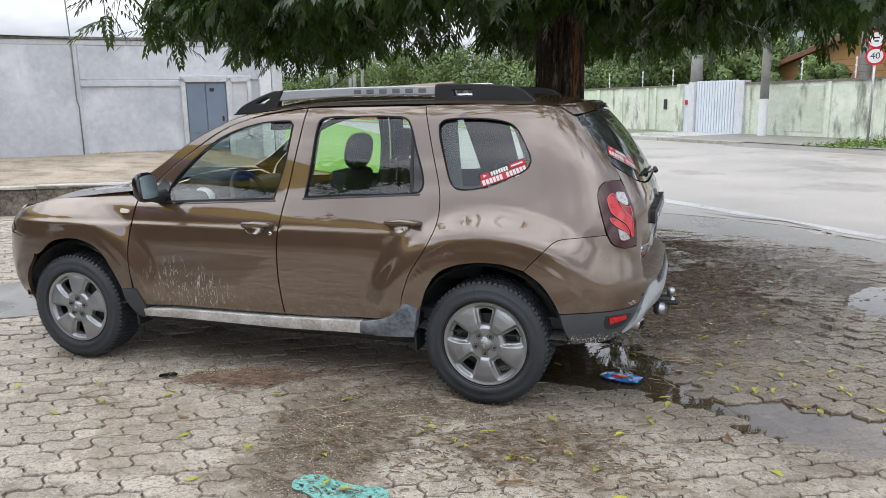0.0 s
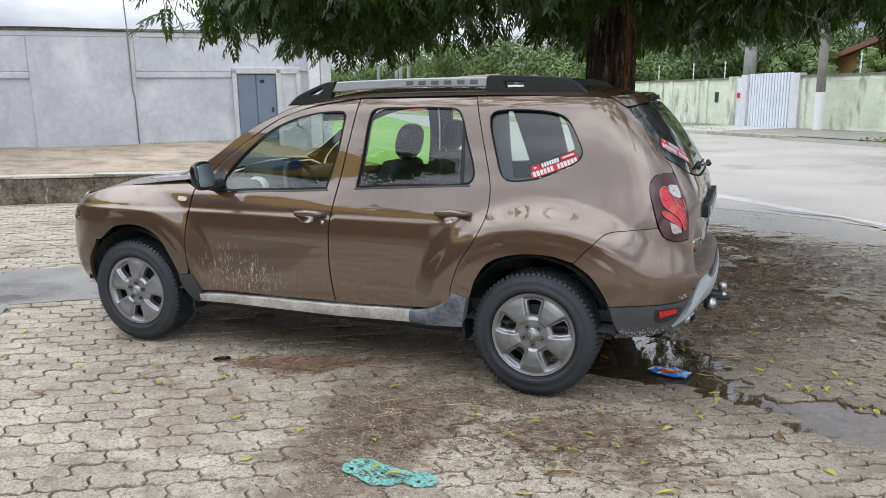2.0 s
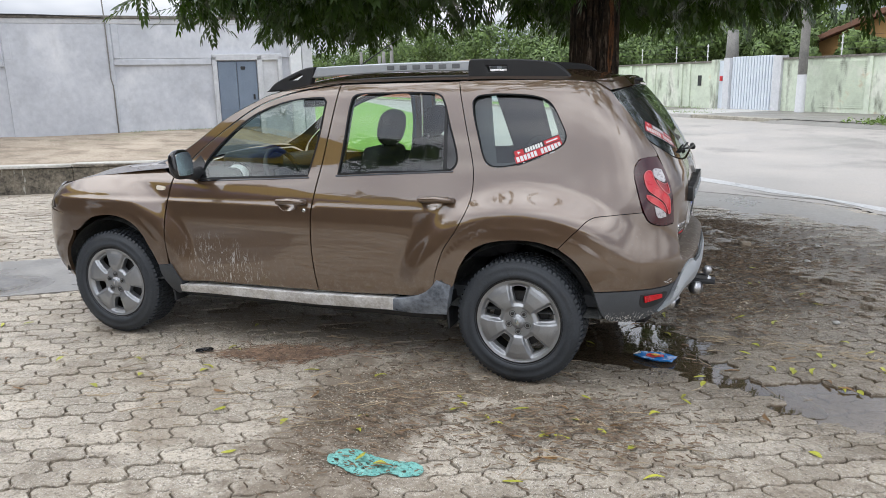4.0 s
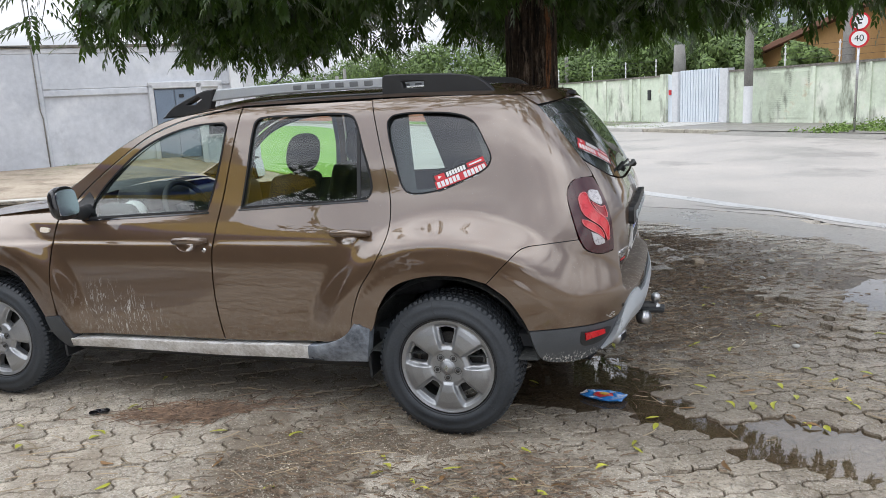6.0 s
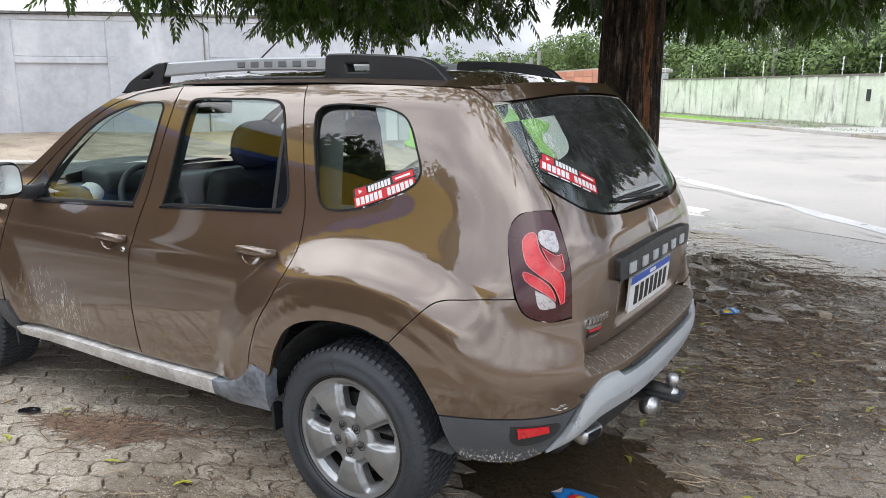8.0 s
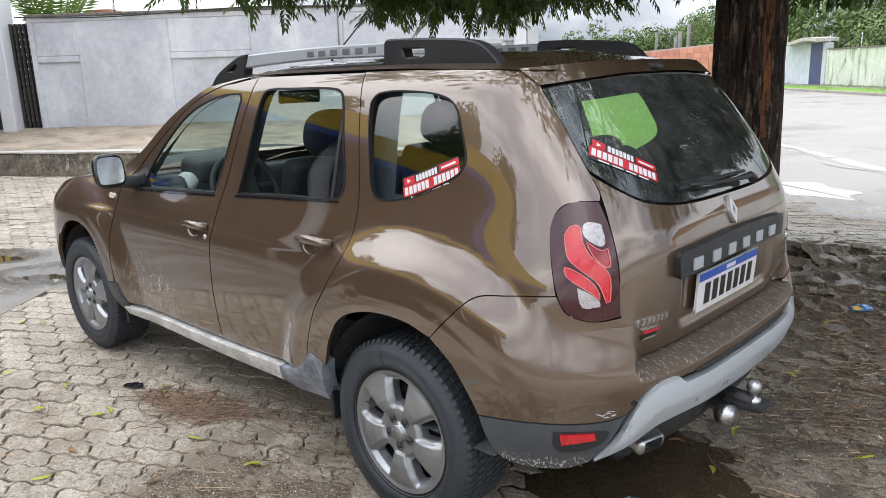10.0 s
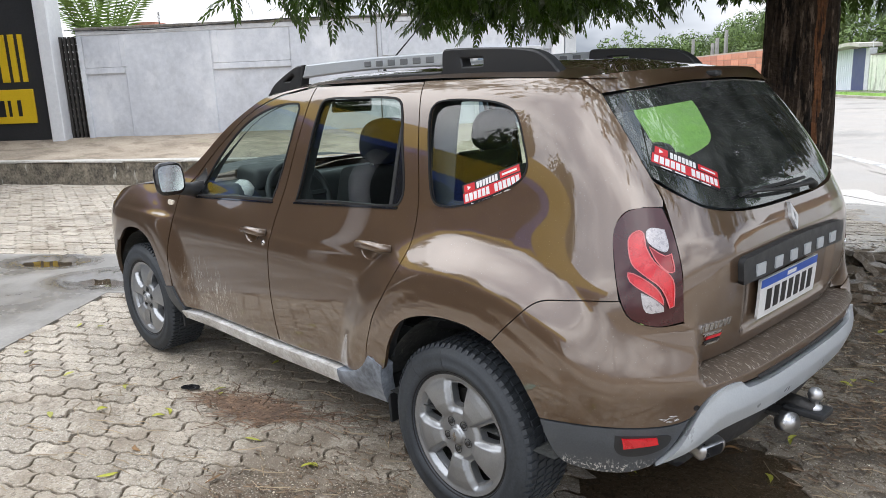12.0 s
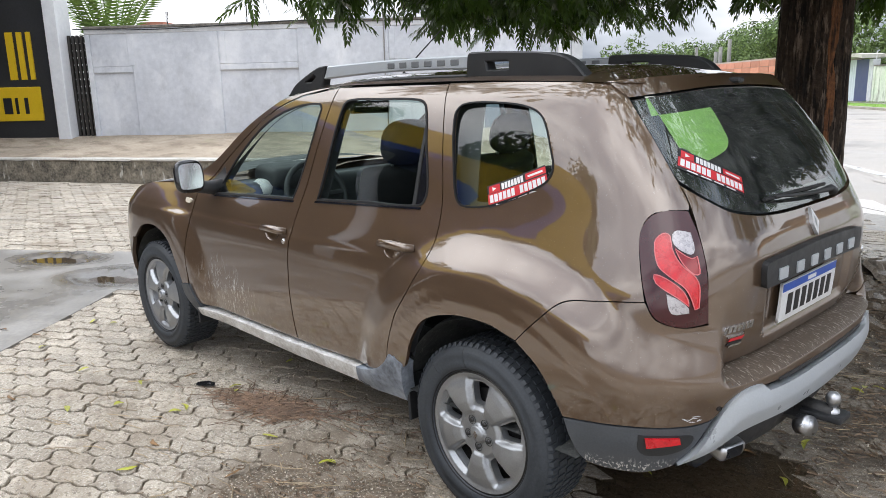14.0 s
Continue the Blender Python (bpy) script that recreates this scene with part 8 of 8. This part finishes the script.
wr = thing("wrapper", "crumpled blue snack wrapper with red print on the wet paving", "wrapper")
wr.matrix_basis = pose(.64, -.27, -.006, 0, 0, -10) @ Matrix.Scale(1.5, 4)
crumple = lambda p, d: np.stack([p[:, 0], p[:, 1], np.array([.010 + .012 * abs(fuzz(q[0] * 30, q[1] * 30, 5)) for q in p]) - d], 1)
fold("sheet", wrap, (), crumple, M["foil_blue"], wr, "", .01, .004)
fold("print_mark", loop((-.03, -.015), (-.01, .015), (.03, .012), (.035, -.012), (0, -.025)), (), crumple, M["red_print"], wr, "red and yellow print", .01, .001, depth=-.002)
fold("print_mark", loop((-.012, -.004), (.0, .012), (.02, .004), (.01, -.010)), (), crumple, M["yellow"], wr, "", .01, .001, depth=-.004)
fold("torn_edge", loop((-.075, -.02, 1), (-.06, .012, 1), (-.05, -.01, 1)), (), crumple, M["white"], wr, "", .01, .001, depth=-.003)
w2 = thing("wrapper", "scrap of yellow and blue wrapper by the tree", "wrapper")
w2.matrix_basis = pose(.62, 2.32, rest(.62, 2.32) + .004, 8, 0, 60)
fold("sheet", wrap, (), crumple, M["foil_blue"], w2, "", .01, .004)
fold("print_mark", loop((-.06, -.02), (-.04, .02), (.0, .02), (-.01, -.025)), (), crumple, M["yellow"], w2, "", .01, .001, depth=-.002)


scrap = tagged(new("plastic_scrap"), "small dark crumpled plastic scrap beside the needles", "scrap")
scrap.matrix_basis = pose(-1.92, -.97, rest(-1.92, -.97), 0, 0, 30)
fold("sheet", loop((-.05, -.02), (-.02, .03), (.03, .025), (.055, -.005), (.02, -.032), n=5), (), crumple, M["gloss_black"], scrap, "", .01, .004)


def pebble(size, seed):
    bm = bmesh.new()
    bmesh.ops.create_icosphere(bm, subdivisions=2, radius=1)
    for v in bm.verts:
        k = 1 + .25 * fuzz(v.co.x * 1.3 + seed, v.co.y * 1.3, v.co.z * 1.3)
        v.co = Vector((v.co.x * k * size[0], v.co.y * k * size[1], v.co.z * k * size[2]))
    return bm


st = tagged(shape("stone", moved(box(-.046, .046, -.034, .034, 0, .08, .012, 2), pose(1.15, 2.69, .0, 4, 3, 25)), M["dirt_yard"], smooth=False), "squarish pale broken stone on the mud", "stone")
for i in range(14):
    x, y = 1.0 + random.gauss(0, .9), 2.6 + random.gauss(0, .9)
    k = random.uniform(.012, .03)
    tagged(shape("stone", moved(pebble((k, k * .8, k * .6), i), Matrix.Translation((x, y, rest(x, y) + k * .3))), M["concrete"], smooth=True), "small grey stone lying on the muddy ground", "stone", "small stones")

# ---- paving blocks ----
PL, PW, PAVE_TURN = .225, .113, radians(30)


def wave(t):
    """A zigzag with slightly rounded turns, -1 to 1."""
    return math.asin(.96 * math.sin(2 * math.pi * t)) / math.asin(.96)


def warp(x, y):
    return x + .014 * wave(y / (2 * PW) * 2), y + .009 * wave(x / PL * 2)


def paver_mesh(row, wear):
    """One interlocking concrete block with wavy sides and worn edges."""
    ring = []
    x0, y0 = (0 if row == 0 else PL / 2), row * PW
    g = .0044
    xs_, ys_ = np.linspace(g + .0012, PL - g - .0012, 9), np.linspace(g, PW - g, 5)
    ring += [(x, g) for x in xs_[:-1]] + [(PL - g, y) for y in ys_[:-1]] + [(x, PW - g) for x in xs_[:0:-1]] + [(g, y) for y in ys_[:0:-1]]
    ring = np.array([warp(x0 + x, y0 + y) for x, y in ring])
    cen = np.array([x0 + PL / 2, y0 + PW / 2])
    ring = ring - cen + (np.random.rand(len(ring), 2) - .5) * .0034
    n_ = len(ring)
    chips = 1 - wear * np.random.rand(n_) ** 4
    r2 = ring * chips[:, None]
    top = grown(r2, -.003)
    v = [(x, y, -.045) for x, y in r2] + [(x, y, -.0035) for x, y in r2] + [(x, y, 0) for x, y in top]
    f = []
    for k in (0, 1):
        for i in range(n_):
            f.append((k * n_ + i, k * n_ + (i + 1) % n_, (k + 1) * n_ + (i + 1) % n_, (k + 1) * n_ + i))
    f.append(tuple(range(2 * n_, 3 * n_)))
    return v, f


KINDS = [[paver_mesh(r, w_) for w_ in (.0, .03, .06, .10)] for r in (0, 1)]
MESHES = [[mesh_of("paver", v, f, M["paver"]) for v, f in row] for row in KINDS]
pave = thing("paving", "worn grey interlocking concrete paving blocks with muddy joints", "paving", kind="structure")
ca, sa = math.cos(PAVE_TURN), math.sin(PAVE_TURN)
APRON_IN = grown(APRON, -.04)[::4]
jv, jf, single = [], [], 0
for j in range(-60, 135):
    for i in range(-88, 42):
        row = j % 2
        lx, ly = i * PL + (PL / 2 if row else 0) + PL / 2, j * PW + PW / 2
        x, y = lx * ca - ly * sa, lx * sa + ly * ca
        if not (-16.5 < x < 6.0 and -5.6 < y < 6.9) or x < -6 and y < -3.05 + .7 * (x + 10):
            continue
        if x * .751 + y * .66 > 5.22 or y > 6.15 + .08 * math.sin(3 * x) - .12 * x and x < 2.2:
            continue
        if (Vector((x, y, 0)) - K0).dot(KN) < .25:
            continue
        if x < -2.4 and within(APRON_IN, np.array([[x, y]]))[0]:
            continue
        if math.hypot(x - TRUNK.x, y - TRUNK.y) < .36:
            continue
        cover_ = float(silt(x, y))
        if cover_ > .97 and y > 1.2 and random.random() < .2:
            continue
        heave = float(root_heave(x, y))
        z = float(paved(x, y)) + random.gauss(0, .0032) + .018 * float(step(-.02, .03, (x - 1.75) * .86 + (y - 1.45) * .51)) * float(1 - step(.1, .75, (x - 1.75) * .86 + (y - 1.45) * .51)) * float(step(1.0, .5, abs((x - 1.75) * .51 - (y - 1.45) * .86))) + heave * random.uniform(-.3, .35)
        e = .05
        gx, gy = float(paved(x + e, y) - paved(x - e, y)) / (2 * e), float(paved(x, y + e) - paved(x, y - e)) / (2 * e)
        most = .05 + 2.2 * heave
        gx, gy = max(-most, min(most, gx)), max(-most, min(most, gy))
        tilt = Euler((gy + random.gauss(0, .012 + heave * 1.6), -gx + random.gauss(0, .012 + heave * 1.6), PAVE_TURN + random.gauss(0, .012)))
        k = random.choice((0, 1, 1, 2, 2, 3))
        m = Matrix.LocRotScale((x, y, z), tilt, None)
        if single < 300 and -2.35 < x < .85 and -2.75 < y < -.72:
            ob = new("paver", MESHES[row][k])
            ob.parent = pave
            ob.matrix_basis = m
            single += 1
        else:
            v, f = KINDS[row][k]
            A = np.array(m)[:3]
            b0 = len(jv)
            jv.extend((np.array(v) @ A[:, :3].T + A[:, 3]).tolist())
            jf.extend(tuple(q + b0 for q in fc) for fc in f)
tagged(shape("paver_field", (jv, jf), M["paver"], pave), kind="stuff")
